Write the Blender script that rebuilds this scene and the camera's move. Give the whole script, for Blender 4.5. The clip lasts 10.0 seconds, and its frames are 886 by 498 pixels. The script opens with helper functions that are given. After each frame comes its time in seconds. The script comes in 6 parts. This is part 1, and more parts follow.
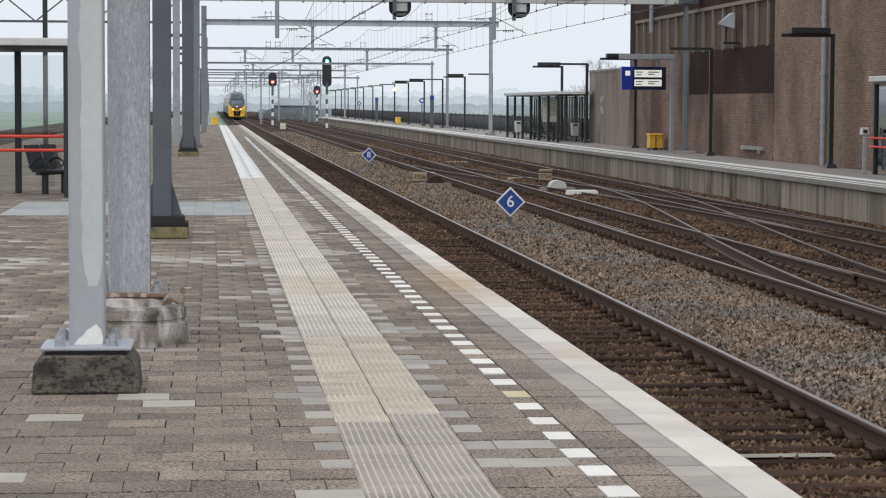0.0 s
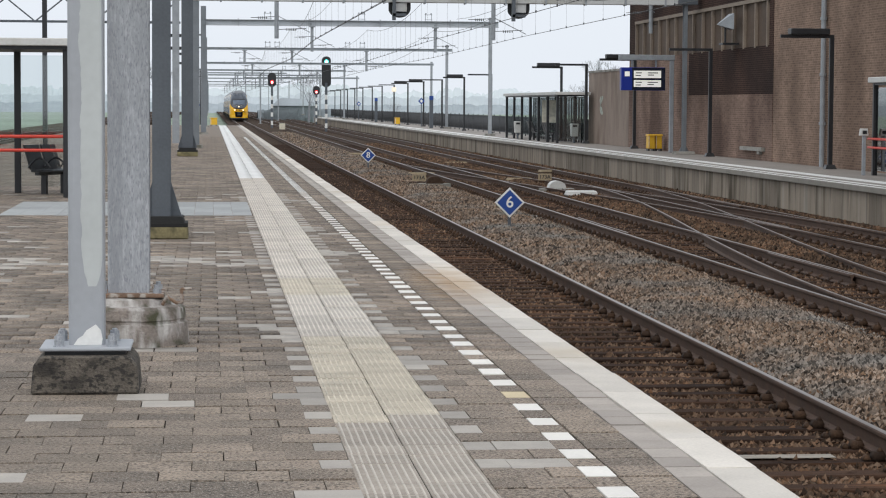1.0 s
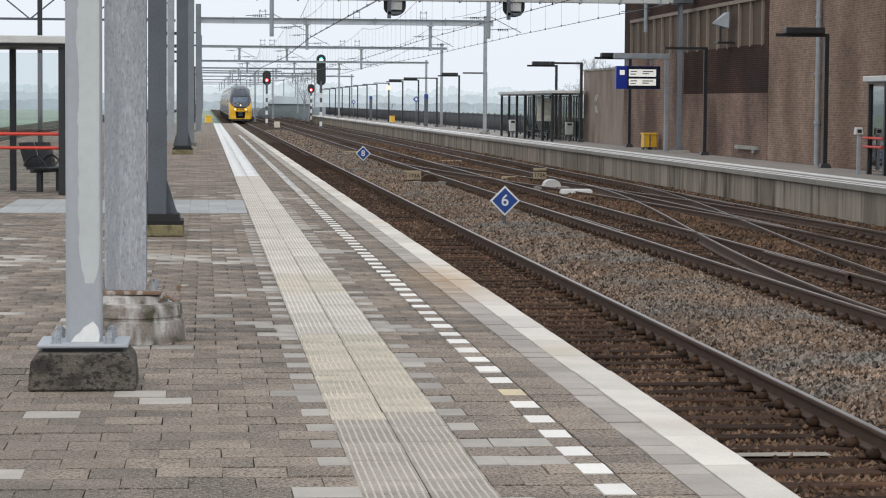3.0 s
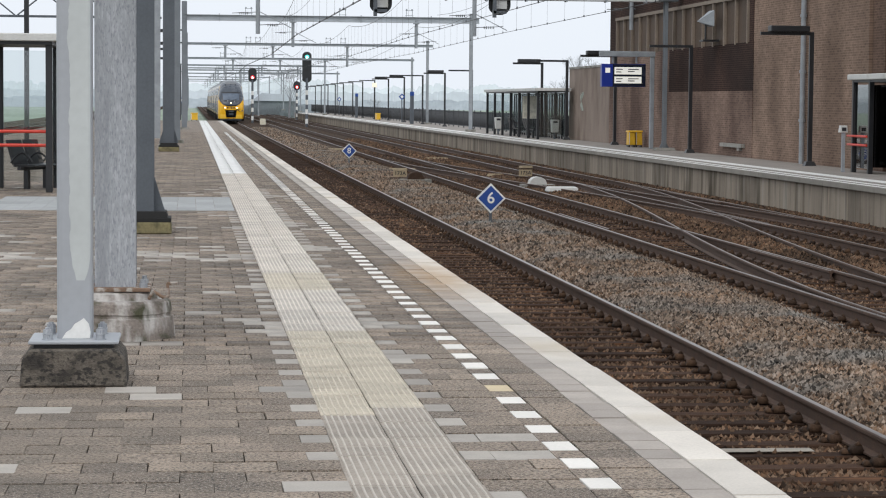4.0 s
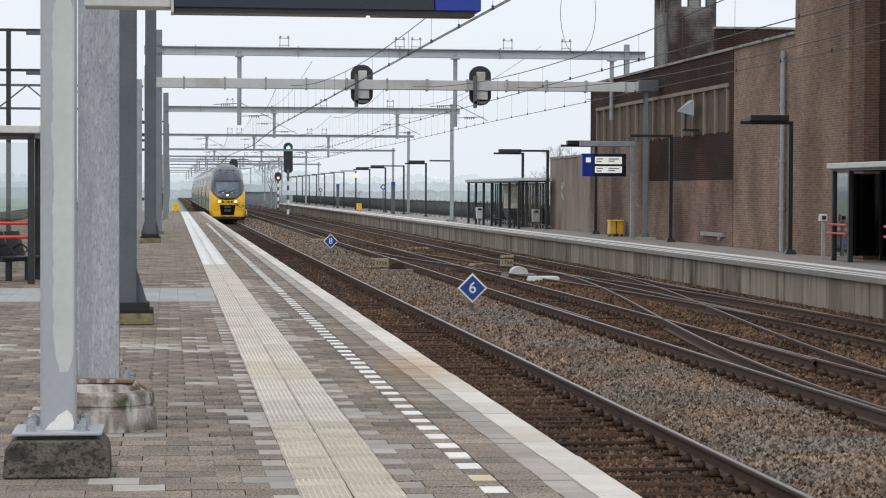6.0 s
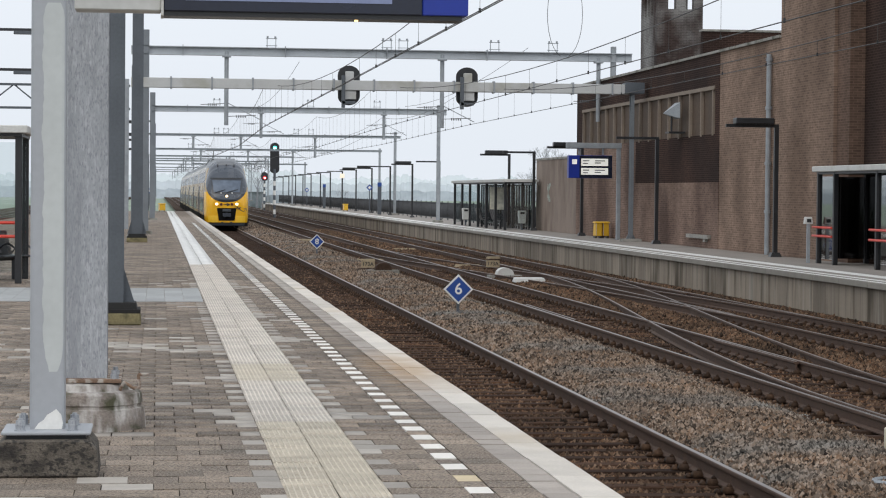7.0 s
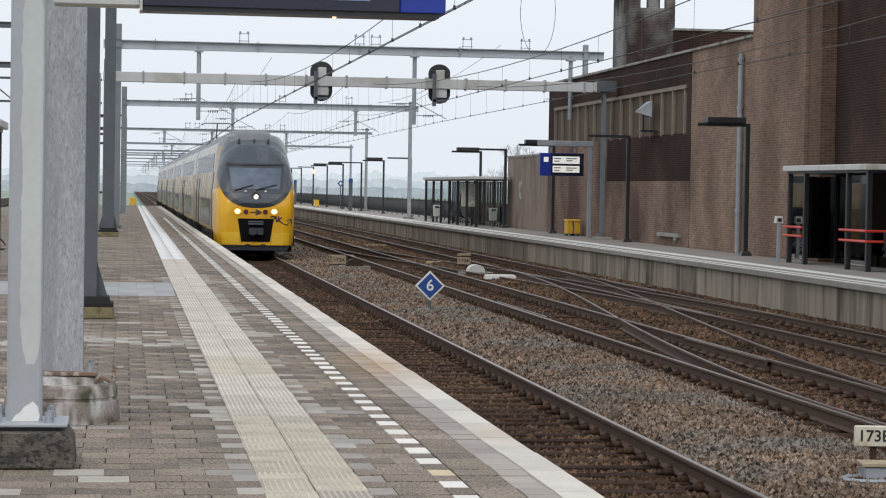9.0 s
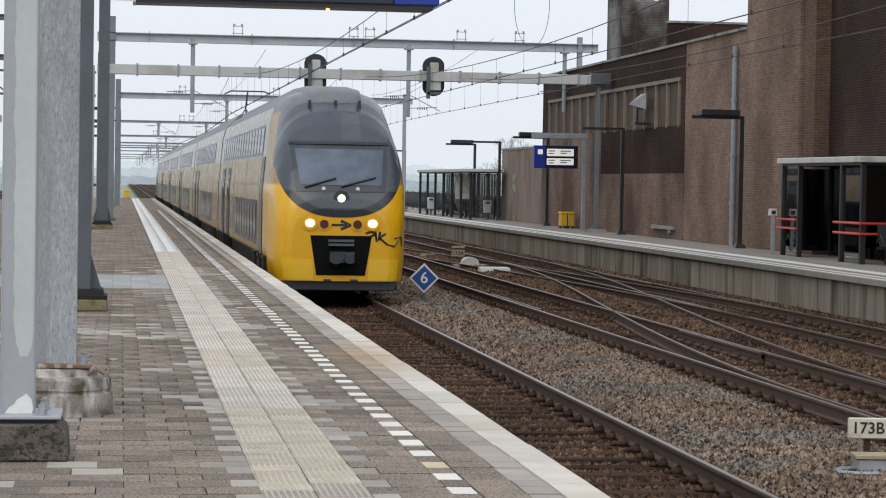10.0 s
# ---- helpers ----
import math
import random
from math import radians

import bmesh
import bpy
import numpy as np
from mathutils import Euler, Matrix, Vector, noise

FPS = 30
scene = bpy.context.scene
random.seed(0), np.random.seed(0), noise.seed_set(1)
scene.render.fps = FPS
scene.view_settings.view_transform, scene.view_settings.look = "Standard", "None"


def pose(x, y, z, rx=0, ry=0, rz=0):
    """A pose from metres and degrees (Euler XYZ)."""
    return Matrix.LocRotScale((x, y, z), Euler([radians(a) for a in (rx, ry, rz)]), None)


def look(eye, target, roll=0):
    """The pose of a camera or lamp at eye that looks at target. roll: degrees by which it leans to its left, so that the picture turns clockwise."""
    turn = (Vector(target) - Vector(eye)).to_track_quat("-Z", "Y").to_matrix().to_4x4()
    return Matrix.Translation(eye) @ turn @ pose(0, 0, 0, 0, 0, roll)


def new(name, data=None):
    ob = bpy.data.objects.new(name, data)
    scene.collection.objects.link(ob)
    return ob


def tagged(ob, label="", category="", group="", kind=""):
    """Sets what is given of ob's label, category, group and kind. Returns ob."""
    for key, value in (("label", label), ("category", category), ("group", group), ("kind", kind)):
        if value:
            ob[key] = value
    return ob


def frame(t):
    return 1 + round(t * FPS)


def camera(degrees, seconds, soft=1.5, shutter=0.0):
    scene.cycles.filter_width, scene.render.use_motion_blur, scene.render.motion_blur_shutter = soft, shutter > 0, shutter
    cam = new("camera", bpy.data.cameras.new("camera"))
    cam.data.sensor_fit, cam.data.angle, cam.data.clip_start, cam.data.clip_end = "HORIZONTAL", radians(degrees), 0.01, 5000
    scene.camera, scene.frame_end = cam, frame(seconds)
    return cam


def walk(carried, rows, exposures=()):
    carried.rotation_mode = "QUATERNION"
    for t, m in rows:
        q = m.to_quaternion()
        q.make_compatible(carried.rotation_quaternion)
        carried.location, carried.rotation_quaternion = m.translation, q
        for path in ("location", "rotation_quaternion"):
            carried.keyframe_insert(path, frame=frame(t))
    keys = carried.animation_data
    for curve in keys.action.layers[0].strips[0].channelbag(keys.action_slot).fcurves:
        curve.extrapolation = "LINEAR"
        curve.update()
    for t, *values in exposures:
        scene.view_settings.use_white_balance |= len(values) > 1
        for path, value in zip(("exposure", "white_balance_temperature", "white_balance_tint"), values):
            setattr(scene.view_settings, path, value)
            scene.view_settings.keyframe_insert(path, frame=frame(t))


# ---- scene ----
# camera: seconds, place, degrees to the right of the tracks, pitch, roll
cam = camera(21.96, 10.0, 1.12)
ROWS = [
    (0.0, 0.075, 0.452, 1.694, 5.812, -3.605, 0.267),
    (0.5, 0.071, 0.429, 1.698, 5.831, -3.606, 0.329),
    (1.0, 0.073, 0.446, 1.696, 5.832, -3.594, 0.334),
    (1.5, 0.069, 0.451, 1.696, 5.846, -3.588, 0.373),
    (2.0, 0.068, 0.450, 1.697, 5.854, -3.599, 0.379),
    (2.5, 0.067, 0.468, 1.690, 5.865, -3.604, 0.383),
    (4.0, 0.029, 0.280, 1.704, 6.337, -3.699, 0.485),
    (4.5, 0.032, 0.270, 1.706, 6.437, -3.383, 0.390),
    (5.0, 0.031, 0.265, 1.708, 6.529, -2.450, 0.293),
    (5.5, 0.025, 0.256, 1.703, 6.644, -1.461, 0.203),
    (7.0, -0.002, 0.087, 1.723, 7.137, -1.423, 0.527),
    (7.5, -0.013, 0.019, 1.725, 7.331, -1.428, 0.662),
    (8.0, -0.023, -0.001, 1.725, 7.510, -1.431, 0.857),
    (8.5, -0.031, -0.020, 1.725, 7.691, -1.454, 0.907),
    (9.0, -0.050, -0.001, 1.720, 7.887, -1.495, 0.974),
    (9.5, -0.049, 0.039, 1.716, 8.034, -1.538, 1.017),
    (10.0, -0.046, 0.006, 1.717, 8.035, -1.679, 0.966),
]


def aim(x, y, z, right, up, roll):
    a, b = radians(right), radians(up)
    d = Vector((math.sin(a) * math.cos(b), math.cos(a) * math.cos(b), math.sin(b)))
    eye = Vector((x, y, z))
    return look(eye, eye + d * 10, roll)


walk(cam, [(t, aim(*r)) for t, *r in ROWS], [(0.0, 0.0), (2.0, 0.05), (4.5, 0.08), (5.5, 0.06), (7.0, 0.0), (10.0, 0.0)])

# ---- world and light: a bright overcast day ----
scene.view_settings.exposure = 0.0
world = bpy.data.worlds.new("overcast")
scene.world = world
world.use_nodes = True
wn = world.node_tree
wn.nodes.clear()
sky = wn.nodes.new("ShaderNodeTexSky")
sky.sky_type, sky.sun_disc = "NISHITA", False
sky.sun_elevation, sky.sun_rotation = radians(42), radians(150)
sky.air_density, sky.dust_density, sky.ozone_density = 1.0, 6.0, 1.0
grey = wn.nodes.new("ShaderNodeHueSaturation")
grey.inputs["Saturation"].default_value = 0.25
veil = wn.nodes.new("ShaderNodeMix")
veil.data_type = "RGBA"
veil.inputs[0].default_value = 0.8
veil.inputs[7].default_value = (7.88, 8.4, 9.1, 1)
bg = wn.nodes.new("ShaderNodeBackground")
bg.inputs["Strength"].default_value = 0.125
wout = wn.nodes.new("ShaderNodeOutputWorld")
wn.links.new(sky.outputs[0], grey.inputs["Color"])
wn.links.new(grey.outputs[0], veil.inputs[6])
wn.links.new(veil.outputs[2], bg.inputs["Color"])
wn.links.new(bg.outputs[0], wout.inputs["Surface"])
sun_data = bpy.data.lights.new("sun", "SUN")
sun_data.energy, sun_data.angle, sun_data.color = 0.7, radians(30), (1.0, 0.915, 0.81)
sun = new("sun", sun_data)
sun.rotation_euler = (radians(42), 0, radians(-30))


# ---- materials ----
def material(name, colour, rough=0.7, metal=0.0, vary=0.15, scale=8.0, fine=60.0, bump=0.15, stain=None, stain_scale=1.2,
             stain_low=0.5, stain_high=0.7, per=None, per_amount=0.25, stretch=(1, 1, 1), emit=None, emit_strength=0.0, tint=None):
    """A weathered surface: base colour, coarse and fine variation, stains, and variation from piece to piece."""
    m = bpy.data.materials.new(name)
    m.use_nodes = True
    t = m.node_tree
    nd, ln = t.nodes, t.links
    b = nd["Principled BSDF"]
    co = nd.new("ShaderNodeTexCoord")
    mp = nd.new("ShaderNodeMapping")
    mp.inputs["Scale"].default_value = stretch
    geo = nd.new("ShaderNodeNewGeometry")
    ln.new(geo.outputs["Position"] if per != "local" else co.outputs["Object"], mp.inputs[0])
    big = nd.new("ShaderNodeTexNoise")
    big.inputs["Scale"].default_value, big.inputs["Detail"].default_value = scale, 6
    small = nd.new("ShaderNodeTexNoise")
    small.inputs["Scale"].default_value, small.inputs["Detail"].default_value = fine, 4
    ln.new(mp.outputs[0], big.inputs[0])
    ln.new(mp.outputs[0], small.inputs[0])

    def shade(source, amount, colour_in):
        r = nd.new("ShaderNodeMapRange")
        r.inputs[1].default_value, r.inputs[2].default_value = 0.25, 0.75
        r.inputs[3].default_value, r.inputs[4].default_value = 1 - amount, 1 + amount
        ln.new(source, r.inputs[0])
        x = nd.new("ShaderNodeVectorMath")
        x.operation = "SCALE"
        if isinstance(colour_in, tuple):
            x.inputs[0].default_value = colour_in
        else:
            ln.new(colour_in, x.inputs[0])
        ln.new(r.outputs[0], x.inputs["Scale"])
        return x.outputs[0]

    base = tuple(colour)
    if tint:
        mixer = nd.new("ShaderNodeMix")
        mixer.data_type = "RGBA"
        mixer.inputs[6].default_value, mixer.inputs[7].default_value = (*colour, 1), (*tint, 1)
        rnd = nd.new("ShaderNodeObjectInfo").outputs["Random"] if per == "object" else geo.outputs["Random Per Island"]
        wn2 = nd.new("ShaderNodeTexWhiteNoise")
        wn2.noise_dimensions = "1D"
        ln.new(rnd, wn2.inputs["W"])
        ln.new(wn2.outputs["Value"], mixer.inputs[0])
        base = mixer.outputs[2]
    c = shade(big.outputs["Fac"], vary, base)
    c = shade(small.outputs["Fac"], vary * 0.8, c)
    if stain:
        sn = nd.new("ShaderNodeTexNoise")
        sn.inputs["Scale"].default_value, sn.inputs["Detail"].default_value = stain_scale, 8
        ln.new(mp.outputs[0], sn.inputs[0])
        r = nd.new("ShaderNodeMapRange")
        r.inputs[1].default_value, r.inputs[2].default_value = stain_low, stain_high
        ln.new(sn.outputs["Fac"], r.inputs[0])
        mx = nd.new("ShaderNodeMix")
        mx.data_type = "RGBA"
        ln.new(r.outputs[0], mx.inputs[0])
        ln.new(c, mx.inputs[6])
        mx.inputs[7].default_value = (*stain, 1)
        c = mx.outputs[2]
    if per in ("object", "island"):
        rnd = nd.new("ShaderNodeObjectInfo").outputs["Random"] if per == "object" else geo.outputs["Random Per Island"]
        r = nd.new("ShaderNodeMapRange")
        r.inputs[3].default_value, r.inputs[4].default_value = 1 - per_amount, 1 + per_amount
        ln.new(rnd, r.inputs[0])
        x = nd.new("ShaderNodeVectorMath")
        x.operation = "SCALE"
        ln.new(c, x.inputs[0])
        ln.new(r.outputs[0], x.inputs["Scale"])
        c = x.outputs[0]
    if isinstance(c, tuple):
        b.inputs["Base Color"].default_value = (*c, 1)
    else:
        ln.new(c, b.inputs["Base Color"])
    b.inputs["Metallic"].default_value = metal
    rr = nd.new("ShaderNodeMapRange")
    rr.inputs[3].default_value, rr.inputs[4].default_value = max(0.02, rough - 0.08), min(1, rough + 0.08)
    ln.new(big.outputs["Fac"], rr.inputs[0])
    ln.new(rr.outputs[0], b.inputs["Roughness"])
    if bump:
        bp = nd.new("ShaderNodeBump")
        bp.inputs["Strength"].default_value, bp.inputs["Distance"].default_value = bump, 0.01
        ln.new(small.outputs["Fac"], bp.inputs["Height"])
        ln.new(bp.outputs[0], b.inputs["Normal"])
    if emit:
        b.inputs["Emission Color"].default_value = (*emit, 1)
        b.inputs["Emission Strength"].default_value = emit_strength
    return m


def speckle(m, light, amount=0.6, scale=140.0, low=0.6, high=0.72):
    """Washed-out aggregate: small pale grains and pits over a material."""
    t = m.node_tree
    nd, ln = t.nodes, t.links
    b = nd["Principled BSDF"]
    old = b.inputs["Base Color"].links[0].from_socket
    geo = nd.new("ShaderNodeNewGeometry")
    n1 = nd.new("ShaderNodeTexNoise")
    n1.inputs["Scale"].default_value, n1.inputs["Detail"].default_value = scale, 3
    ln.new(geo.outputs["Position"], n1.inputs[0])
    r = nd.new("ShaderNodeMapRange")
    r.inputs[1].default_value, r.inputs[2].default_value, r.inputs[4].default_value = low, high, amount
    ln.new(n1.outputs["Fac"], r.inputs[0])
    mx = nd.new("ShaderNodeMix")
    mx.data_type = "RGBA"
    ln.new(r.outputs[0], mx.inputs[0])
    ln.new(old, mx.inputs[6])
    mx.inputs[7].default_value = (*light, 1)
    pit = nd.new("ShaderNodeTexNoise")
    pit.inputs["Scale"].default_value, pit.inputs["Detail"].default_value = scale * 0.45, 5
    ln.new(geo.outputs["Position"], pit.inputs[0])
    r2 = nd.new("ShaderNodeMapRange")
    r2.inputs[1].default_value, r2.inputs[2].default_value, r2.inputs[3].default_value, r2.inputs[4].default_value = 0.36, 0.52, 0.28, 1.1
    ln.new(pit.outputs["Fac"], r2.inputs[0])
    sc = nd.new("ShaderNodeVectorMath")
    sc.operation = "SCALE"
    ln.new(mx.outputs[2], sc.inputs[0])
    ln.new(r2.outputs[0], sc.inputs["Scale"])
    ln.new(sc.outputs[0], b.inputs["Base Color"])


def streaks(m, colour, scale, stretch, low, high, amount=1.0):
    """A further layer of marks over a material: lime runs, moss, scratches."""
    t = m.node_tree
    nd, ln = t.nodes, t.links
    b = nd["Principled BSDF"]
    old = b.inputs["Base Color"].links[0].from_socket
    geo, mp, n1 = nd.new("ShaderNodeNewGeometry"), nd.new("ShaderNodeMapping"), nd.new("ShaderNodeTexNoise")
    mp.inputs["Scale"].default_value, mp.inputs["Location"].default_value = stretch, (3.1, 7.7, 1.3)
    n1.inputs["Scale"].default_value, n1.inputs["Detail"].default_value = scale, 6
    ln.new(geo.outputs["Position"], mp.inputs[0])
    ln.new(mp.outputs[0], n1.inputs[0])
    r = nd.new("ShaderNodeMapRange")
    r.inputs[1].default_value, r.inputs[2].default_value, r.inputs[4].default_value = low, high, amount
    ln.new(n1.outputs["Fac"], r.inputs[0])
    mx = nd.new("ShaderNodeMix")
    mx.data_type = "RGBA"
    ln.new(r.outputs[0], mx.inputs[0])
    ln.new(old, mx.inputs[6])
    mx.inputs[7].default_value = (*colour, 1)
    ln.new(mx.outputs[2], b.inputs["Base Color"])


def ragged_patch(m, centre, reach, colour, amount):
    """One ragged ellipse of another colour round a place, such as spilt rust."""
    t = m.node_tree
    nd, ln = t.nodes, t.links
    b = nd["Principled BSDF"]
    old = b.inputs["Base Color"].links[0].from_socket
    geo, sub, div, length = nd.new("ShaderNodeNewGeometry"), nd.new("ShaderNodeVectorMath"), nd.new("ShaderNodeVectorMath"), nd.new("ShaderNodeVectorMath")
    sub.operation, div.operation, length.operation = "SUBTRACT", "DIVIDE", "LENGTH"
    sub.inputs[1].default_value, div.inputs[1].default_value = centre, reach
    ln.new(geo.outputs["Position"], sub.inputs[0])
    ln.new(sub.outputs[0], div.inputs[0])
    ln.new(div.outputs[0], length.inputs[0])
    n1, add1 = nd.new("ShaderNodeTexNoise"), nd.new("ShaderNodeMath")
    n1.inputs["Scale"].default_value, n1.inputs["Detail"].default_value = 3.0, 6
    ln.new(geo.outputs["Position"], n1.inputs[0])
    ln.new(length.outputs["Value"], add1.inputs[0])
    ln.new(n1.outputs["Fac"], add1.inputs[1])
    r = nd.new("ShaderNodeMapRange")
    r.inputs[1].default_value, r.inputs[2].default_value, r.inputs[3].default_value, r.inputs[4].default_value = 0.6, 1.5, amount, 0.0
    ln.new(add1.outputs[0], r.inputs[0])
    mx = nd.new("ShaderNodeMix")
    mx.data_type = "RGBA"
    ln.new(r.outputs[0], mx.inputs[0])
    ln.new(old, mx.inputs[6])
    mx.inputs[7].default_value = (*colour, 1)
    ln.new(mx.outputs[2], b.inputs["Base Color"])


def glass(name, tint=(0.85, 0.92, 0.9), alpha=0.25, rough=0.03):
    m = bpy.data.materials.new(name)
    m.use_nodes = True
    t = m.node_tree
    t.nodes.clear()
    out = t.nodes.new("ShaderNodeOutputMaterial")
    tr = t.nodes.new("ShaderNodeBsdfTransparent")
    tr.inputs[0].default_value = (*tint, 1)
    gl = t.nodes.new("ShaderNodeBsdfGlossy")
    gl.inputs["Roughness"].default_value = rough
    mx = t.nodes.new("ShaderNodeMixShader")
    mx.inputs[0].default_value = alpha
    t.links.new(tr.outputs[0], mx.inputs[1])
    t.links.new(gl.outputs[0], mx.inputs[2])
    t.links.new(mx.outputs[0], out.inputs[0])
    return m


M = {}
M["paver_piece"] = material("paver piece", (0.285, 0.226, 0.174), 0.9, per="object", per_amount=0.27, scale=5, fine=90, bump=0.6, vary=0.2, stain=(0.085, 0.072, 0.06), stain_scale=0.9, stain_low=0.5, stain_high=0.8, tint=(0.215, 0.17, 0.134))
M["paver_field"] = material("paver field", (0.285, 0.226, 0.174), 0.9, per="island", per_amount=0.36, scale=5, fine=90, bump=0.6, vary=0.2, stain=(0.085, 0.072, 0.06), stain_scale=0.9, stain_low=0.5, stain_high=0.8, tint=(0.215, 0.17, 0.134))
M["paver_light"] = material("pale paver", (0.37, 0.34, 0.305), 0.9, per="object", per_amount=0.2, scale=5, fine=90, bump=0.3, vary=0.12)
M["joint"] = material("sandy joint", (0.05, 0.042, 0.034), 0.95, scale=12, fine=120, vary=0.3, bump=0.4)
M["tactile"] = material("cream ribbed tile", (0.63, 0.57, 0.475), 0.85, per="object", per_amount=0.07, scale=4, fine=80, vary=0.1, bump=0.2, stain=(0.33, 0.3, 0.24), stain_scale=3, stain_low=0.45, stain_high=0.8)
M["tactile_grey"] = material("grey ribbed tile", (0.52, 0.475, 0.42), 0.85, per="object", per_amount=0.06, scale=4, fine=80, vary=0.12, bump=0.2)
M["tactile_field"] = material("cream ribbed tiles", (0.53, 0.49, 0.4), 0.85, per="island", per_amount=0.05, scale=4, fine=60, vary=0.08, bump=0.2)
M["white_tile"] = material("white tile", (0.78, 0.75, 0.7), 0.8, per="object", per_amount=0.06, scale=6, fine=60, vary=0.06, stain=(0.5, 0.47, 0.42), stain_scale=6, stain_low=0.6, stain_high=0.9)
M["coping"] = material("pale coping slab", (0.63, 0.585, 0.525), 0.85, per="object", per_amount=0.1, scale=2.5, fine=70, vary=0.1, stain=(0.47, 0.37, 0.24), stain_scale=0.35, stain_low=0.55, stain_high=0.8)
M["border"] = material("grey border tile", (0.37, 0.33, 0.295), 0.9, per="object", per_amount=0.15, scale=4, fine=70, vary=0.12)
M["concrete"] = material("weathered concrete", (0.3, 0.29, 0.265), 0.92, scale=1.5, fine=30, vary=0.2, stain=(0.1, 0.1, 0.08), stain_scale=2.2, stain_low=0.5, stain_high=0.72, bump=0.5)
M["concrete_panel"] = material("concrete panel", (0.27, 0.23, 0.185), 0.92, scale=1.5, fine=30, vary=0.15, per="object", per_amount=0.24, stain=(0.085, 0.07, 0.05), stain_scale=0.9, stretch=(3, 3, 0.35), stain_low=0.5, stain_high=0.7, bump=0.3)
M["concrete_dark"] = material("stained dark concrete", (0.115, 0.1, 0.083), 0.95, scale=6, fine=70, vary=0.35, stain=(0.035, 0.032, 0.029), stain_scale=34, stain_low=0.5, stain_high=0.62, stretch=(1, 1, 1.4), bump=0.9)
M["paint_grey"] = material("grey paint on steel", (0.37, 0.39, 0.42), 0.45, scale=1.2, fine=20, vary=0.05, bump=0.05)
M["paint_pale"] = material("pale touched-up paint", (0.5, 0.53, 0.53), 0.5, scale=2, fine=20, vary=0.05, bump=0.05)
M["galvanised"] = material("galvanised steel", (0.37, 0.39, 0.42), 0.5, metal=0.2, scale=14, fine=160, vary=0.14, bump=0.1, stretch=(1, 1, 0.2), stain=(0.5, 0.52, 0.55), stain_scale=70, stain_low=0.5, stain_high=0.7)
M["steel_dark"] = material("dark grey painted steel", (0.1, 0.113, 0.13), 0.5, scale=2, fine=30, vary=0.12, bump=0.05)
M["steel_mid"] = material("dull galvanised steel", (0.3, 0.325, 0.35), 0.55, metal=0.1, scale=4, fine=40, vary=0.15, bump=0.05)
M["beam"] = material("pale grey portal beam", (0.5, 0.51, 0.51), 0.6, scale=1.5, fine=30, vary=0.08, bump=0.05, stain=(0.33, 0.32, 0.27), stain_scale=1.0, stain_low=0.5, stain_high=0.75)
M["black_steel"] = material("black painted steel", (0.02, 0.021, 0.024), 0.4, scale=3, fine=40, vary=0.2, bump=0.05)
M["rail_side"] = material("rusty rail web", (0.078, 0.045, 0.03), 0.8, scale=6, fine=80, vary=0.3, bump=0.3)
M["rail_head"] = material("polished rail head", (0.3, 0.275, 0.26), 0.38, metal=0.85, scale=3, fine=30, vary=0.12, bump=0.03)
M["sleeper"] = material("oiled timber sleeper", (0.046, 0.026, 0.017), 0.95, stain=(0.13, 0.062, 0.03), stain_scale=2.6, stain_low=0.58, stain_high=0.75, per="object", per_amount=0.45, scale=6, fine=60, vary=0.35, bump=0.6, stretch=(0.3, 2, 1))
M["sleepers"] = material("far timber sleepers", (0.042, 0.025, 0.017), 0.95, per="island", per_amount=0.35, scale=6, fine=60, vary=0.35, bump=0.6, stretch=(0.3, 2, 1))
M["old_dash"] = material("yellowed tile", (0.6, 0.5, 0.33), 0.85, per="object", per_amount=0.05, scale=6, fine=60, vary=0.1)
# very dark base paints the shade in the gaps between loose stones
M["ballast_bed"] = material("ballast bed", (0.034, 0.021, 0.0135), 0.95, scale=9, fine=45, vary=0.45, bump=1.0, stain=(0.105, 0.069, 0.045), stain_scale=22, stain_low=0.52, stain_high=0.62)
M["stones"] = material("crushed ballast stone", (0.215, 0.17, 0.134), 0.92, per="island", per_amount=0.9, scale=0.7, fine=60, vary=0.3, tint=(0.135, 0.083, 0.051), bump=0.3, stain=(0.152, 0.145, 0.133), stain_scale=0.55, stain_low=0.46, stain_high=0.7)
M["brick"] = material("brown brick", (0.165, 0.108, 0.08), 0.9, per="island", per_amount=0.25, scale=0.35, fine=18, vary=0.2, bump=0.3, tint=(0.14, 0.1, 0.08))
M["field"] = material("hazy green field", (0.25, 0.31, 0.24), 0.95, scale=0.02, fine=0.4, vary=0.2, bump=0.0)
M["yellow"] = material("yellow train paint", (0.76, 0.405, 0.01), 0.22, per="local", scale=1.5, fine=12, vary=0.04, bump=0.0)
M["blue_grey"] = material("blue-grey train paint", (0.062, 0.073, 0.092), 0.28, per="local", scale=1.5, fine=12, vary=0.06, bump=0.0)
M["white_paint"] = material("white train paint", (0.46, 0.44, 0.4), 0.26, per="local", scale=1.5, fine=2.5, vary=0.06, bump=0.5)
M["train_roof"] = material("grey train roof", (0.16, 0.17, 0.18), 0.5, per="local", scale=1.5, fine=12, vary=0.12, bump=0.0)
M["train_window"] = material("dark train window", (0.012, 0.016, 0.022), 0.08, per="local", scale=1, fine=5, vary=0.1, bump=0.0)
M["underframe"] = material("sooty underframe", (0.02, 0.018, 0.016), 0.8, per="local", scale=4, fine=30, vary=0.3, bump=0.2)
M["sign_blue"] = material("blue sign enamel", (0.012, 0.06, 0.28), 0.4, scale=5, fine=30, vary=0.06, bump=0.0)
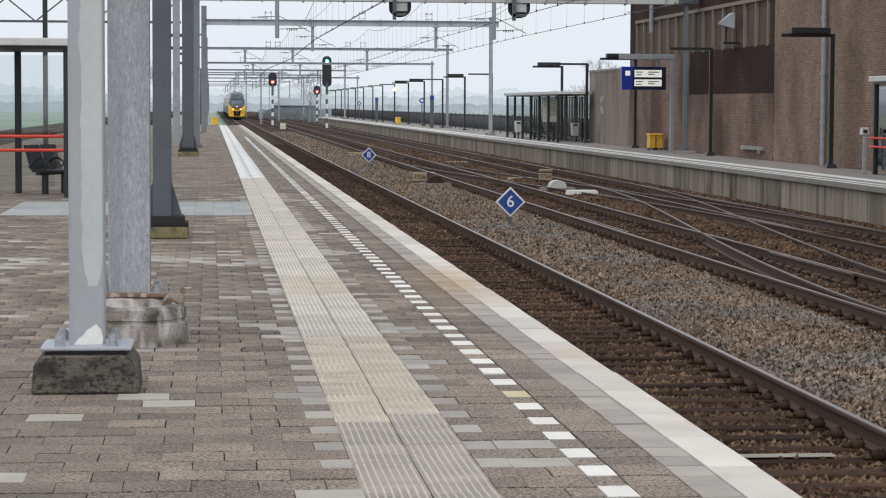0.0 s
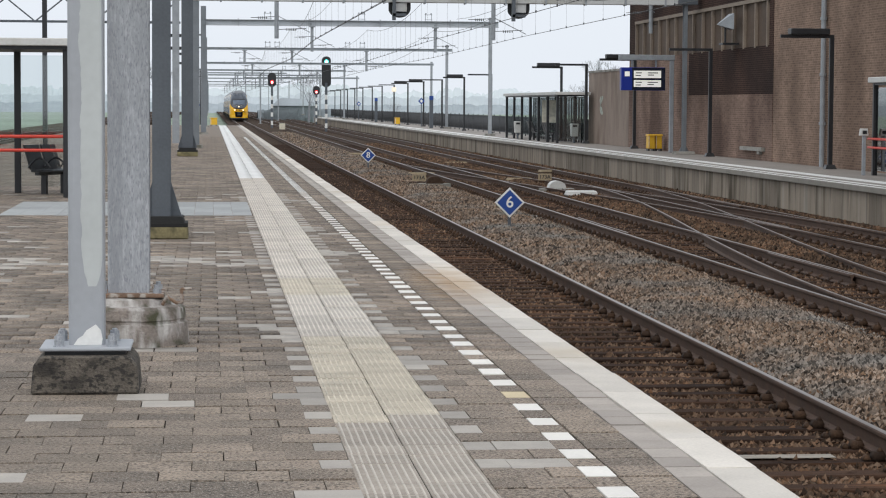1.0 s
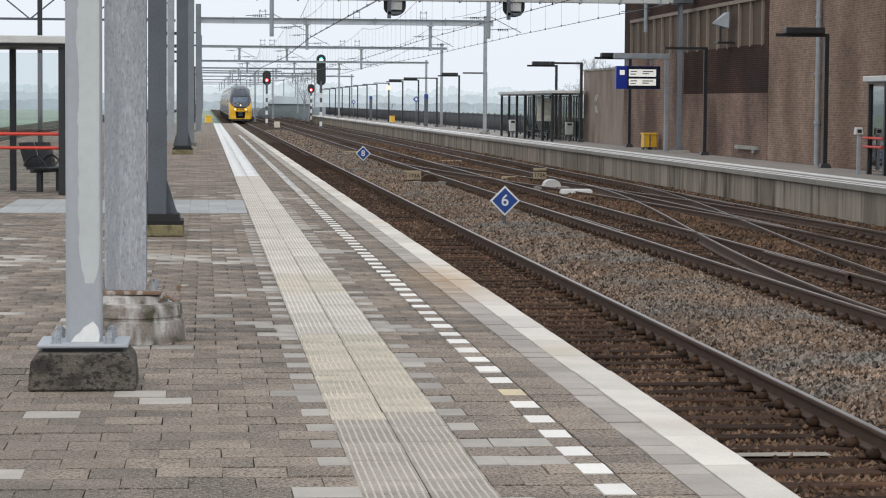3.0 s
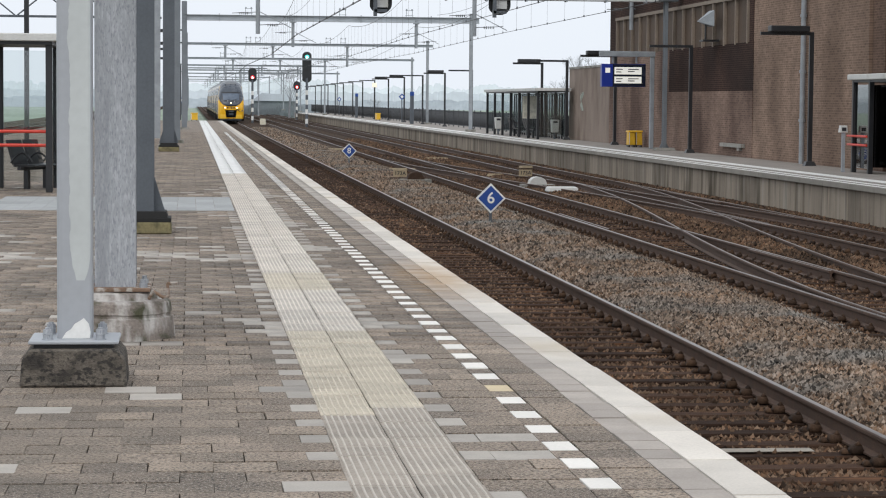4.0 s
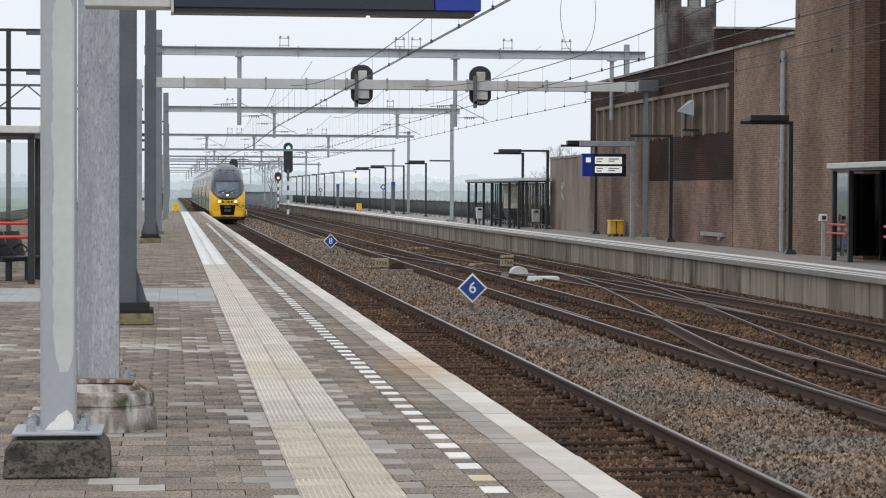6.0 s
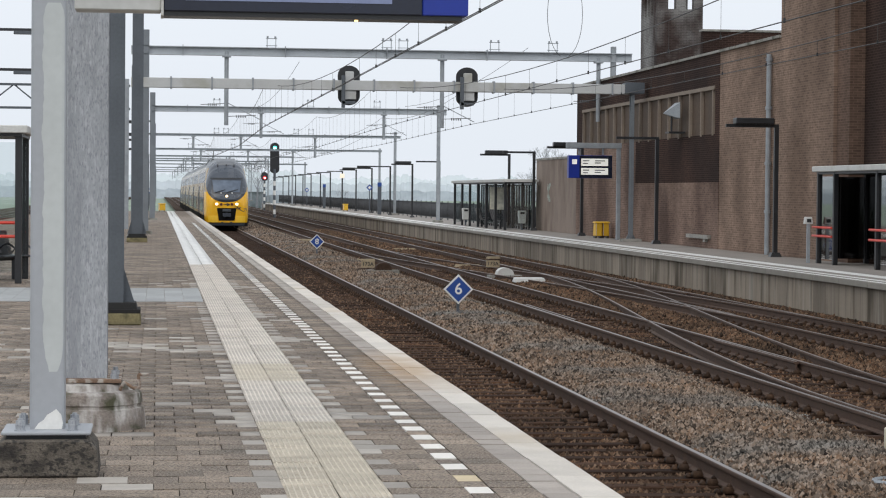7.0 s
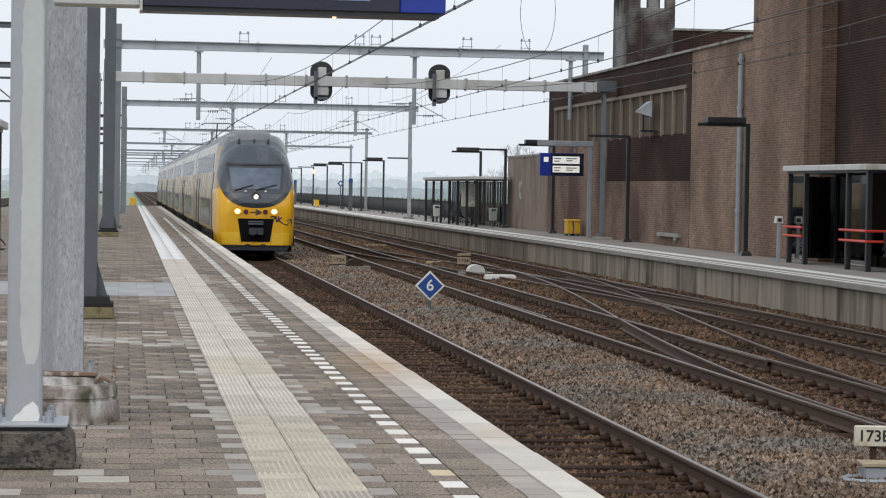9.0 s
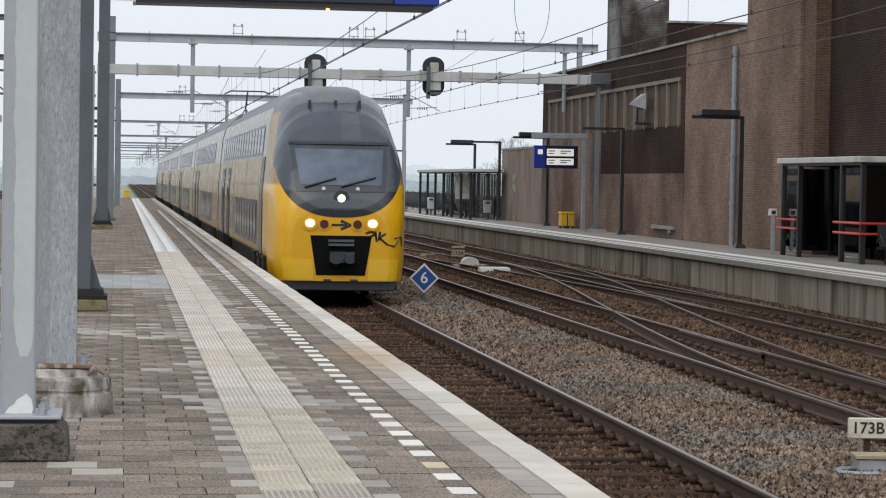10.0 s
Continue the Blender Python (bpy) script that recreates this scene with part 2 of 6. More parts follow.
M["sign_white"] = material("white sign enamel", (0.75, 0.75, 0.73), 0.5, scale=5, fine=30, vary=0.08, bump=0.0)
M["box_yellow"] = material("yellow plastic box", (0.72, 0.42, 0.02), 0.5, scale=5, fine=30, vary=0.08, bump=0.05)
M["red_bar"] = material("red painted bar", (0.62, 0.05, 0.03), 0.4, scale=5, fine=30, vary=0.05, bump=0.0)
M["rust_dark"] = material("rusted fastenings", (0.04, 0.026, 0.019), 0.85, per="island", per_amount=0.35, scale=12, fine=80, vary=0.35, tint=(0.075, 0.044, 0.027), bump=0.3)
M["pale_timber"] = material("bleached timber", (0.3, 0.27, 0.23), 0.9, scale=6, fine=60, vary=0.2, stretch=(0.3, 3, 1))
M["paver_light_field"] = material("pale pavers", (0.4, 0.365, 0.325), 0.9, per="island", per_amount=0.2, scale=5, fine=90, bump=0.3, vary=0.12)
M["white_field"] = material("white tiles", (0.74, 0.74, 0.72), 0.8, per="island", per_amount=0.06, scale=3, fine=60, vary=0.08, bump=0.1, stain=(0.5, 0.48, 0.44), stain_scale=3, stain_low=0.6, stain_high=0.9)
M["pale_slab"] = material("pale grey slab", (0.33, 0.34, 0.34), 0.85, per="object", per_amount=0.12, scale=5, fine=60, vary=0.12, bump=0.2)
M["tactile_groove"] = material("dirty cream groove", (0.475, 0.42, 0.34), 0.9, per="object", per_amount=0.1, scale=5, fine=70, vary=0.2, bump=0.2)
M["tactile_grey_groove"] = material("dirty grey groove", (0.33, 0.29, 0.25), 0.9, per="object", per_amount=0.1, scale=5, fine=70, vary=0.2, bump=0.2)
M["far_deck"] = material("grey platform deck", (0.27, 0.245, 0.22), 0.9, scale=0.8, fine=20, vary=0.18, bump=0.2, stretch=(1, 0.4, 1))
M["far_coping"] = material("weathered coping", (0.26, 0.24, 0.21), 0.85, per="object", per_amount=0.1, scale=2, fine=30, vary=0.12, stain=(0.22, 0.21, 0.18), stain_scale=1.4, stain_low=0.5, stain_high=0.75)
M["foot_concrete"] = material("mossy concrete", (0.225, 0.195, 0.172), 0.95, scale=5, fine=50, vary=0.3, stain=(0.075, 0.075, 0.045), stain_scale=6, stain_low=0.5, stain_high=0.64, stretch=(1, 1, 1.2), bump=0.9)
M["steel_post"] = material("grey steel post", (0.17, 0.19, 0.21), 0.5, scale=2, fine=30, vary=0.12, bump=0.05)
M["wire"] = material("dark wire", (0.06, 0.06, 0.06), 0.6, scale=1, fine=10, vary=0.1, bump=0.0)
M["lamp_red"] = material("red signal lens", (0.5, 0.02, 0.02), 0.3, emit=(1.0, 0.03, 0.04), emit_strength=2.2, bump=0.0)
M["lamp_green"] = material("green signal lens", (0.1, 0.4, 0.35), 0.3, emit=(0.08, 0.9, 0.8), emit_strength=2.2, bump=0.0)
M["lamp_warm"] = material("warm lamp", (0.8, 0.6, 0.3), 0.3, emit=(1.0, 0.6, 0.2), emit_strength=5, bump=0.0)
M["fence_steel"] = material("dull dark fence steel", (0.07, 0.074, 0.08), 0.8, scale=3, fine=40, vary=0.15, bump=0.0)
M["stones_rust"] = material("rusty brown ballast stone", (0.135, 0.092, 0.063), 0.92, per="island", per_amount=0.85, scale=0.7, fine=60, vary=0.3, tint=(0.105, 0.056, 0.031), bump=0.3, stain=(0.05, 0.032, 0.021), stain_scale=0.6, stain_low=0.45, stain_high=0.7)
M["moss_concrete"] = material("yellow-green mossy concrete", (0.22, 0.19, 0.1), 0.95, scale=3, fine=40, vary=0.25, stain=(0.1, 0.09, 0.05), stain_scale=7, stain_low=0.46, stain_high=0.66, bump=0.8)
M["beam_blue"] = material("blue-grey portal beam", (0.4, 0.43, 0.46), 0.6, scale=1.5, fine=30, vary=0.1, bump=0.05)
M["rust_flake"] = material("flaking rust", (0.2, 0.13, 0.09), 0.9, scale=9, fine=60, vary=0.35, bump=0.6, stain=(0.42, 0.38, 0.34), stain_scale=14, stain_low=0.5, stain_high=0.62)
M["tar_black"] = material("tarred black steel", (0.012, 0.012, 0.012), 0.85, scale=6, fine=40, vary=0.2, bump=0.2)
M["bulb"] = material("glowing bulb", (0.9, 0.9, 0.85), 0.3, emit=(1.0, 0.9, 0.85), emit_strength=6, bump=0.0)
M["sign_glow"] = material("glowing sign face", (0.85, 0.8, 0.7), 0.4, emit=(1.0, 0.8, 0.5), emit_strength=0.4, bump=0.0)
M["headlight"] = material("headlight lens", (0.9, 0.85, 0.7), 0.2, emit=(1.0, 0.74, 0.42), emit_strength=2.8, bump=0.0)
M["slat_pane"] = material("brown window infill", (0.095, 0.066, 0.048), 0.6, scale=0.6, fine=8, vary=0.2, bump=0.1)
M["pale_trim"] = material("pale window trim", (0.24, 0.195, 0.155), 0.8, scale=2, fine=20, vary=0.15, bump=0.1)
M["display_blue"] = material("blue display case", (0.008, 0.03, 0.3), 0.35, scale=2, fine=20, vary=0.05, bump=0.0)
M["screen_dark"] = material("dark display screen", (0.012, 0.016, 0.034), 0.25, scale=2, fine=20, vary=0.1, bump=0.0)
M["screen_line"] = material("dim screen line", (0.1, 0.12, 0.2), 0.3, emit=(0.35, 0.42, 0.7), emit_strength=0.25, bump=0.0)
M["screen_lit"] = material("lit timetable", (0.8, 0.8, 0.75), 0.5, emit=(1.0, 0.98, 0.9), emit_strength=0.35, bump=0.0)
M["grey_print"] = material("grey print", (0.2, 0.2, 0.22), 0.6, bump=0.0)
M["roof_white"] = material("white weathered paint", (0.58, 0.58, 0.56), 0.6, scale=1.5, fine=20, vary=0.08, bump=0.05, stain=(0.4, 0.39, 0.35), stain_scale=1.5, stain_low=0.55, stain_high=0.8)
M["poster"] = material("pale poster", (0.6, 0.57, 0.48), 0.5, scale=3, fine=9, vary=0.25, bump=0.0)
M["plate_cream"] = material("cream number plate", (0.62, 0.58, 0.47), 0.6, scale=8, fine=30, vary=0.1, bump=0.1, stain=(0.35, 0.28, 0.18), stain_scale=9, stain_low=0.6, stain_high=0.8)
M["tan_board"] = material("tan weathered board", (0.36, 0.29, 0.19), 0.8, scale=6, fine=40, vary=0.2, bump=0.2)
# distance haze is mixed into these base colours
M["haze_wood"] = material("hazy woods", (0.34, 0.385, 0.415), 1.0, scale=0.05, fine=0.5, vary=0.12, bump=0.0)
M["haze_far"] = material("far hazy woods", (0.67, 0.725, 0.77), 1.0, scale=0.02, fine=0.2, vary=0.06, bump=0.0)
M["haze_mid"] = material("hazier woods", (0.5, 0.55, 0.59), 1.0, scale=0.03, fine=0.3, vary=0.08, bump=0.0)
M["haze_roof"] = material("roof paled by painted haze", (0.5, 0.55, 0.6), 1.0, scale=0.5, fine=5, vary=0.08, bump=0.0)
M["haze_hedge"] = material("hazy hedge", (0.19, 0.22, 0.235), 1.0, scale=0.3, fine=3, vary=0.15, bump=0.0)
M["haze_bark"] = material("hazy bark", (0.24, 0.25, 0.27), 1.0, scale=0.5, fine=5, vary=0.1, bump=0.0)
M["glass_dark"] = glass("smoked shelter glass", (0.12, 0.13, 0.14), 0.12)
M["glass_reflecting"] = glass("reflecting shelter glass", (0.4, 0.42, 0.42), 0.42)
M["mask_dark"] = material("dark cab trim", (0.035, 0.042, 0.055), 0.35, per="local", scale=2, fine=12, vary=0.1, bump=0.0)
M["windscreen"] = material("reflecting windscreen", (0.1, 0.125, 0.165), 0.45, metal=0.5, per="local", scale=1.2, fine=4, vary=0.25, bump=0.0)
M["mask_panel"] = material("repainted cab grey", (0.085, 0.096, 0.115), 0.3, per="local", scale=2, fine=12, vary=0.05, bump=0.0)
M["mask_rim"] = material("black cab rim", (0.013, 0.016, 0.022), 0.3, per="local", scale=2, fine=12, vary=0.1, bump=0.0)
M["seam"] = material("dark panel seam", (0.03, 0.026, 0.02), 0.6, per="local", bump=0.0)
M["tail_red"] = material("dark tail light", (0.08, 0.012, 0.006), 0.3, bump=0.0)
M["opening_shade"] = material("black shade of an opening", (0.006, 0.006, 0.006), 0.8, per="local", bump=0.0)
M["yellow_light"] = material("lighter yellow paint", (0.8, 0.48, 0.025), 0.3, per="local", scale=1.5, fine=12, vary=0.05, bump=0.0)
# brown and gold here include the platform mirrored in the yellow sides
M["yellow_soiled_reflect"] = material("soiled yellow paint with painted reflection", (0.3, 0.185, 0.03), 0.4, per="local", scale=2, fine=12, vary=0.15, bump=0.0)
M["train_gold_reflect"] = material("golden train side with painted reflection", (0.23, 0.15, 0.06), 0.26, per="local", scale=0.8, fine=2.5, vary=0.15, bump=0.5)
M["panel_blue"] = material("dark blue train panel", (0.022, 0.03, 0.065), 0.15, per="local", scale=2, fine=12, vary=0.1, bump=0.0)
M["plaster"] = material("stained brown render", (0.255, 0.2, 0.165), 0.92, scale=1.4, fine=25, vary=0.16, stain=(0.16, 0.118, 0.092), stain_scale=1.1, stain_low=0.45, stain_high=0.7, stretch=(1, 1, 0.45), bump=0.3)
M["graffiti"] = material("faded green paint", (0.42, 0.47, 0.42), 0.8, scale=9, fine=40, vary=0.2, bump=0.0)
# beige stands in for sky mirrored in the glossy side
M["train_beige_reflect"] = material("beige train side with painted reflection", (0.38, 0.265, 0.12), 0.27, per="local", scale=1.0, fine=2.5, vary=0.1, bump=0.5)
M["fairing"] = material("grey roof fairing", (0.17, 0.18, 0.195), 0.5, per="local", scale=2, fine=12, vary=0.1, bump=0.0)
M["door_blue"] = material("dark blue door", (0.03, 0.045, 0.09), 0.25, per="local", scale=2, fine=12, vary=0.1, bump=0.0)
M["glass"] = glass("clear shelter glass", (0.9, 0.93, 0.93), 0.09)

for key in ("paver_piece", "paver_field"):
    speckle(M[key], (0.46, 0.41, 0.35), 0.85, 125.0, 0.54, 0.66)
streaks(M["foot_concrete"], (0.62, 0.6, 0.58), 7.0, (1, 1, 0.35), 0.52, 0.66, 0.8)
streaks(M["concrete_panel"], (0.4, 0.37, 0.32), 1.2, (3, 3, 0.25), 0.58, 0.72, 0.6)
streaks(M["concrete_dark"], (0.022, 0.02, 0.019), 6.0, (1, 1, 1.4), 0.5, 0.62, 0.75)
streaks(M["galvanised"], (0.2, 0.21, 0.24), 110.0, (1, 1, 0.3), 0.52, 0.66, 0.6)
streaks(M["galvanised"], (0.25, 0.265, 0.29), 9.0, (1, 1, 0.04), 0.52, 0.64, 0.5)
streaks(M["paver_field"], (0.13, 0.112, 0.095), 0.35, (1, 1, 1), 0.5, 0.72, 0.4)
streaks(M["paver_piece"], (0.13, 0.112, 0.095), 0.35, (1, 1, 1), 0.5, 0.72, 0.4)
# paving darker and browner in a broad ellipse at the near left
ragged_patch(M["paver_piece"], (-2.4, 11.5, 0), (3.0, 4.0, 1), (0.118, 0.1, 0.08), 0.72)
ragged_patch(M["paver_field"], (-2.4, 11.5, 0), (3.0, 4.0, 1), (0.118, 0.1, 0.08), 0.72)
for key in ("coping", "border", "paver_field"):
    ragged_patch(M[key], (2.42, 22.2, 0), (0.5, 3.0, 1), (0.4, 0.24, 0.1), 0.6)
M["tactile_far"] = material("pale worn ribbed tile", (0.69, 0.635, 0.57), 0.85, per="object", per_amount=0.1, scale=4, fine=80, vary=0.1, bump=0.2)
M["tactile_far_groove"] = material("worn groove", (0.48, 0.435, 0.385), 0.9, per="object", per_amount=0.1, scale=5, fine=70, vary=0.2, bump=0.2)


def brick_material(name, a, b, mortar, soot, soot_low, soot_high):
    """Courses of brick on the upright walls, sooted in patches."""
    m = material(name, a, 0.9, scale=0.8, fine=9, vary=0.24, bump=0.0, stain=soot, stain_scale=0.35, stain_low=soot_low, stain_high=soot_high, stretch=(1, 1, 0.7))
    t = m.node_tree
    nd, ln = t.nodes, t.links
    bs = nd["Principled BSDF"]
    geo, sep, add, com = nd.new("ShaderNodeNewGeometry"), nd.new("ShaderNodeSeparateXYZ"), nd.new("ShaderNodeMath"), nd.new("ShaderNodeCombineXYZ")
    ln.new(geo.outputs["Position"], sep.inputs[0])
    ln.new(sep.outputs["X"], add.inputs[0])
    ln.new(sep.outputs["Y"], add.inputs[1])
    ln.new(add.outputs[0], com.inputs[0])
    ln.new(sep.outputs["Z"], com.inputs[1])
    br = nd.new("ShaderNodeTexBrick")
    ln.new(com.outputs[0], br.inputs["Vector"])
    for k, v in (("Scale", 1.0), ("Brick Width", 0.23), ("Row Height", 0.068), ("Mortar Size", 0.011), ("Mortar Smooth", 0.4), ("Bias", 0.0)):
        br.inputs[k].default_value = v
    br.inputs["Color1"].default_value, br.inputs["Color2"].default_value, br.inputs["Mortar"].default_value = (*[0.8] * 3, 1), (*[1.2] * 3, 1), (*mortar, 1)
    old = bs.inputs["Base Color"].links[0].from_socket
    mx = nd.new("ShaderNodeMix")
    mx.data_type, mx.blend_type = "RGBA", "MULTIPLY"
    mx.inputs[0].default_value = 1.0
    ln.new(old, mx.inputs[6])
    ln.new(br.outputs["Color"], mx.inputs[7])
    ln.new(mx.outputs[2], bs.inputs["Base Color"])
    bp = nd.new("ShaderNodeBump")
    bp.inputs["Strength"].default_value, bp.inputs["Distance"].default_value = 0.04, 0.005
    bp.invert = True
    ln.new(br.outputs["Fac"], bp.inputs["Height"])
    ln.new(bp.outputs[0], bs.inputs["Normal"])
    return m


M["brick"] = brick_material("brown brick", (0.195, 0.134, 0.106), None, (1.45, 1.45, 1.45), (0.095, 0.062, 0.05), 0.45, 0.65)
M["brick_light"] = brick_material("light brown brick", (0.215, 0.15, 0.114), None, (1.45, 1.45, 1.45), (0.125, 0.085, 0.064), 0.45, 0.7)
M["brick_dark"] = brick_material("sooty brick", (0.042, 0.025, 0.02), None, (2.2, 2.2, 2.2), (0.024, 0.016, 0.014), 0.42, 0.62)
# set-back and return walls: shade of these faces is put into darker brick
M["brick_set_back_shaded"] = brick_material("dark brick with painted shade", (0.05, 0.031, 0.025), None, (1.9, 1.9, 1.9), (0.03, 0.02, 0.017), 0.42, 0.62)
M["brick_return_shaded"] = brick_material("corner brick with painted shade", (0.13, 0.085, 0.064), None, (1.45, 1.45, 1.45), (0.085, 0.056, 0.043), 0.45, 0.7)
M["brick_tower"] = brick_material("weathered tower brick", (0.042, 0.03, 0.027), None, (1.6, 1.6, 1.6), (0.2, 0.195, 0.19), 0.5, 0.64)
for key, level in (("panel_blue", 0.01), ("door_blue", 0.01), ("train_beige_reflect", 0.12), ("train_gold_reflect", 0.12), ("white_paint", 0.15), ("opening_shade", 0.1), ("ballast_bed", 0.1),
                   ("sleeper", 0.15), ("sleepers", 0.15), ("stones", 0.15), ("stones_rust", 0.15), ("brick", 0.15), ("brick_light", 0.15), ("brick_dark", 0.1), ("brick_tower", 0.15), ("brick_return_shaded", 0.15), ("brick_set_back_shaded", 0.1),
                   ("slat_pane", 0.15), ("rust_dark", 0.15), ("concrete_panel", 0.2), ("joint", 0.1), ("steel_dark", 0.3)):
    M[key].node_tree.nodes["Principled BSDF"].inputs["Specular IOR Level"].default_value = level

M["train_window"].node_tree.nodes["Principled BSDF"].inputs["Specular IOR Level"].default_value = 0.06

# ---- building tools ----
def box(bm, x0, x1, y0, y1, z0, z1, taper=0.0):
    lo, hi = 0.0, taper
    v = [bm.verts.new(p) for p in ((x0, y0, z0), (x1, y0, z0), (x1, y1, z0), (x0, y1, z0),
                                   (x0 + hi, y0 + hi, z1), (x1 - hi, y0 + hi, z1), (x1 - hi, y1 - hi, z1), (x0 + hi, y1 - hi, z1))]
    for f in ((3, 2, 1, 0), (4, 5, 6, 7), (0, 1, 5, 4), (1, 2, 6, 5), (2, 3, 7, 6), (3, 0, 4, 7)):
        bm.faces.new([v[i] for i in f])
    return v


def tube(bm, a, b, r, r2=None, seg=10):
    a, b = Vector(a), Vector(b)
    q = (b - a).to_track_quat("Z", "Y")
    r2 = r if r2 is None else r2
    rings = []
    for c, rad in ((a, r), (b, r2)):
        rings.append([bm.verts.new(c + q @ Vector((rad * math.cos(2 * math.pi * i / seg), rad * math.sin(2 * math.pi * i / seg), 0))) for i in range(seg)])
    for i in range(seg):
        bm.faces.new((rings[0][i], rings[0][(i + 1) % seg], rings[1][(i + 1) % seg], rings[1][i]))
    bm.faces.new(rings[0][::-1])
    bm.faces.new(rings[1])


def prism(bm, outline, y0, y1, axis="y"):
    """An outline of (x, z) run from y0 to y1."""
    put = {"y": lambda p, k: (p[0], k, p[1]), "x": lambda p, k: (k, p[0], p[1]), "z": lambda p, k: (p[0], p[1], k)}[axis]
    a = [bm.verts.new(put(p, y0)) for p in outline]
    b = [bm.verts.new(put(p, y1)) for p in outline]
    n = len(outline)
    for i in range(n):
        bm.faces.new((a[i], a[(i + 1) % n], b[(i + 1) % n], b[i]))
    bm.faces.new(a[::-1])
    bm.faces.new(b)


def mesh_of(name, bm, mat, bevel=0.0, smooth=False):
    bmesh.ops.recalc_face_normals(bm, faces=bm.faces)
    if bevel:
        bmesh.ops.bevel(bm, geom=bm.edges[:], offset=bevel, segments=1, affect="EDGES", clamp_overlap=True)
    if smooth:
        for f in bm.faces:
            f.smooth = True
    me = bpy.data.meshes.new(name)
    bm.to_mesh(me)
    bm.free()
    me.materials.append(mat)
    return me


def part(name, bm, mat, parent, label="", bevel=0.0, smooth=False):
    ob = new(name, mesh_of(name, bm, mat, bevel, smooth))
    ob.parent = parent
    if label:
        ob["label"] = label
    return ob


def single(name, bm, mat, label="", category="", group="", kind="", bevel=0.0, smooth=False):
    return tagged(new(name, mesh_of(name, bm, mat, bevel, smooth)), label, category, group, kind)


def thing(name, at, label, category, group="", kind=""):
    ob = new(name)
    ob.matrix_world = at if isinstance(at, Matrix) else pose(*at)
    ob.empty_display_size = 0.1
    return tagged(ob, label, category, group, kind)


def arrays(name, verts, faces, mat):
    """A mesh from numpy arrays (quads or triangles all alike)."""
    me = bpy.data.meshes.new(name)
    n = faces.shape[1]
    me.vertices.add(len(verts))
    me.vertices.foreach_set("co", verts.astype(np.float32).ravel())
    me.loops.add(faces.size)
    me.loops.foreach_set("vertex_index", faces.astype(np.int32).ravel())
    me.polygons.add(len(faces))
    me.polygons.foreach_set("loop_start", np.arange(0, faces.size, n, dtype=np.int32))
    me.polygons.foreach_set("loop_total", np.full(len(faces), n, dtype=np.int32))
    me.update(calc_edges=True)
    me.validate()
    me.materials.append(mat)
    return me


CUBE_F = np.array(((3, 2, 1, 0), (4, 5, 6, 7), (0, 1, 5, 4), (1, 2, 6, 5), (2, 3, 7, 6), (3, 0, 4, 7)))


def boxes(name, spans, mat, chamfer=0.0):
    """Many boxes joined: spans is an (n, 6) array of x0, x1, y0, y1, z0, z1."""
    s = np.asarray(spans, float)
    n = len(s)
    c = chamfer
    cols = [(s[:, 0], s[:, 2], s[:, 4]), (s[:, 1], s[:, 2], s[:, 4]), (s[:, 1], s[:, 3], s[:, 4]), (s[:, 0], s[:, 3], s[:, 4]),
            (s[:, 0] + c, s[:, 2] + c, s[:, 5]), (s[:, 1] - c, s[:, 2] + c, s[:, 5]), (s[:, 1] - c, s[:, 3] - c, s[:, 5]), (s[:, 0] + c, s[:, 3] - c, s[:, 5])]
    v = np.stack([np.stack(k, 1) for k in cols], 1).reshape(-1, 3)
    f = (CUBE_F[None] + 8 * np.arange(n)[:, None, None]).reshape(-1, 4)
    return arrays(name, v, f, mat)


# ---- ground, tracks ----
EDGE, FAR_EDGE, RAIL = 2.63, 14.2, -0.74
AXES = (4.37, 8.75, 12.5)
bm = bmesh.new()
box(bm, -3000, 3000, -400, 4000, -3.0, -1.35)
single("ground", bm, M["field"], "flat green farmland under a hazy sky", "ground", kind="structure")


def bed_height(x, y):
    """Ballast level: lower in the tracks, heaped between them."""
    d = min(abs(x - a) for a in AXES)
    h = -0.955 + 0.13 * min(1, max(0, (d - 1.0) / 0.55))
    return h + 0.02 * noise.noise(Vector((x * 2.1, y * 1.3, 0))) + 0.012 * noise.noise(Vector((x * 7, y * 6, 3)))


xs = np.concatenate([np.arange(2.2, 14.7, 0.16)])
ys = np.concatenate([np.arange(-30, 8, 2.0), np.arange(8, 60, 0.35), np.arange(60, 130, 1.2), np.arange(130, 1300, 60.0)])
grid = np.array([(x, y, bed_height(x, y)) for y in ys for x in xs])
nx = len(xs)
quads = np.array([(j * nx + i, j * nx + i + 1, (j + 1) * nx + i + 1, (j + 1) * nx + i) for j in range(len(ys) - 1) for i in range(nx - 1)])
tagged(new("track_bed", arrays("track_bed", grid, quads, M["ballast_bed"])), "brown stony ballast bed under the tracks", "track bed", kind="structure")


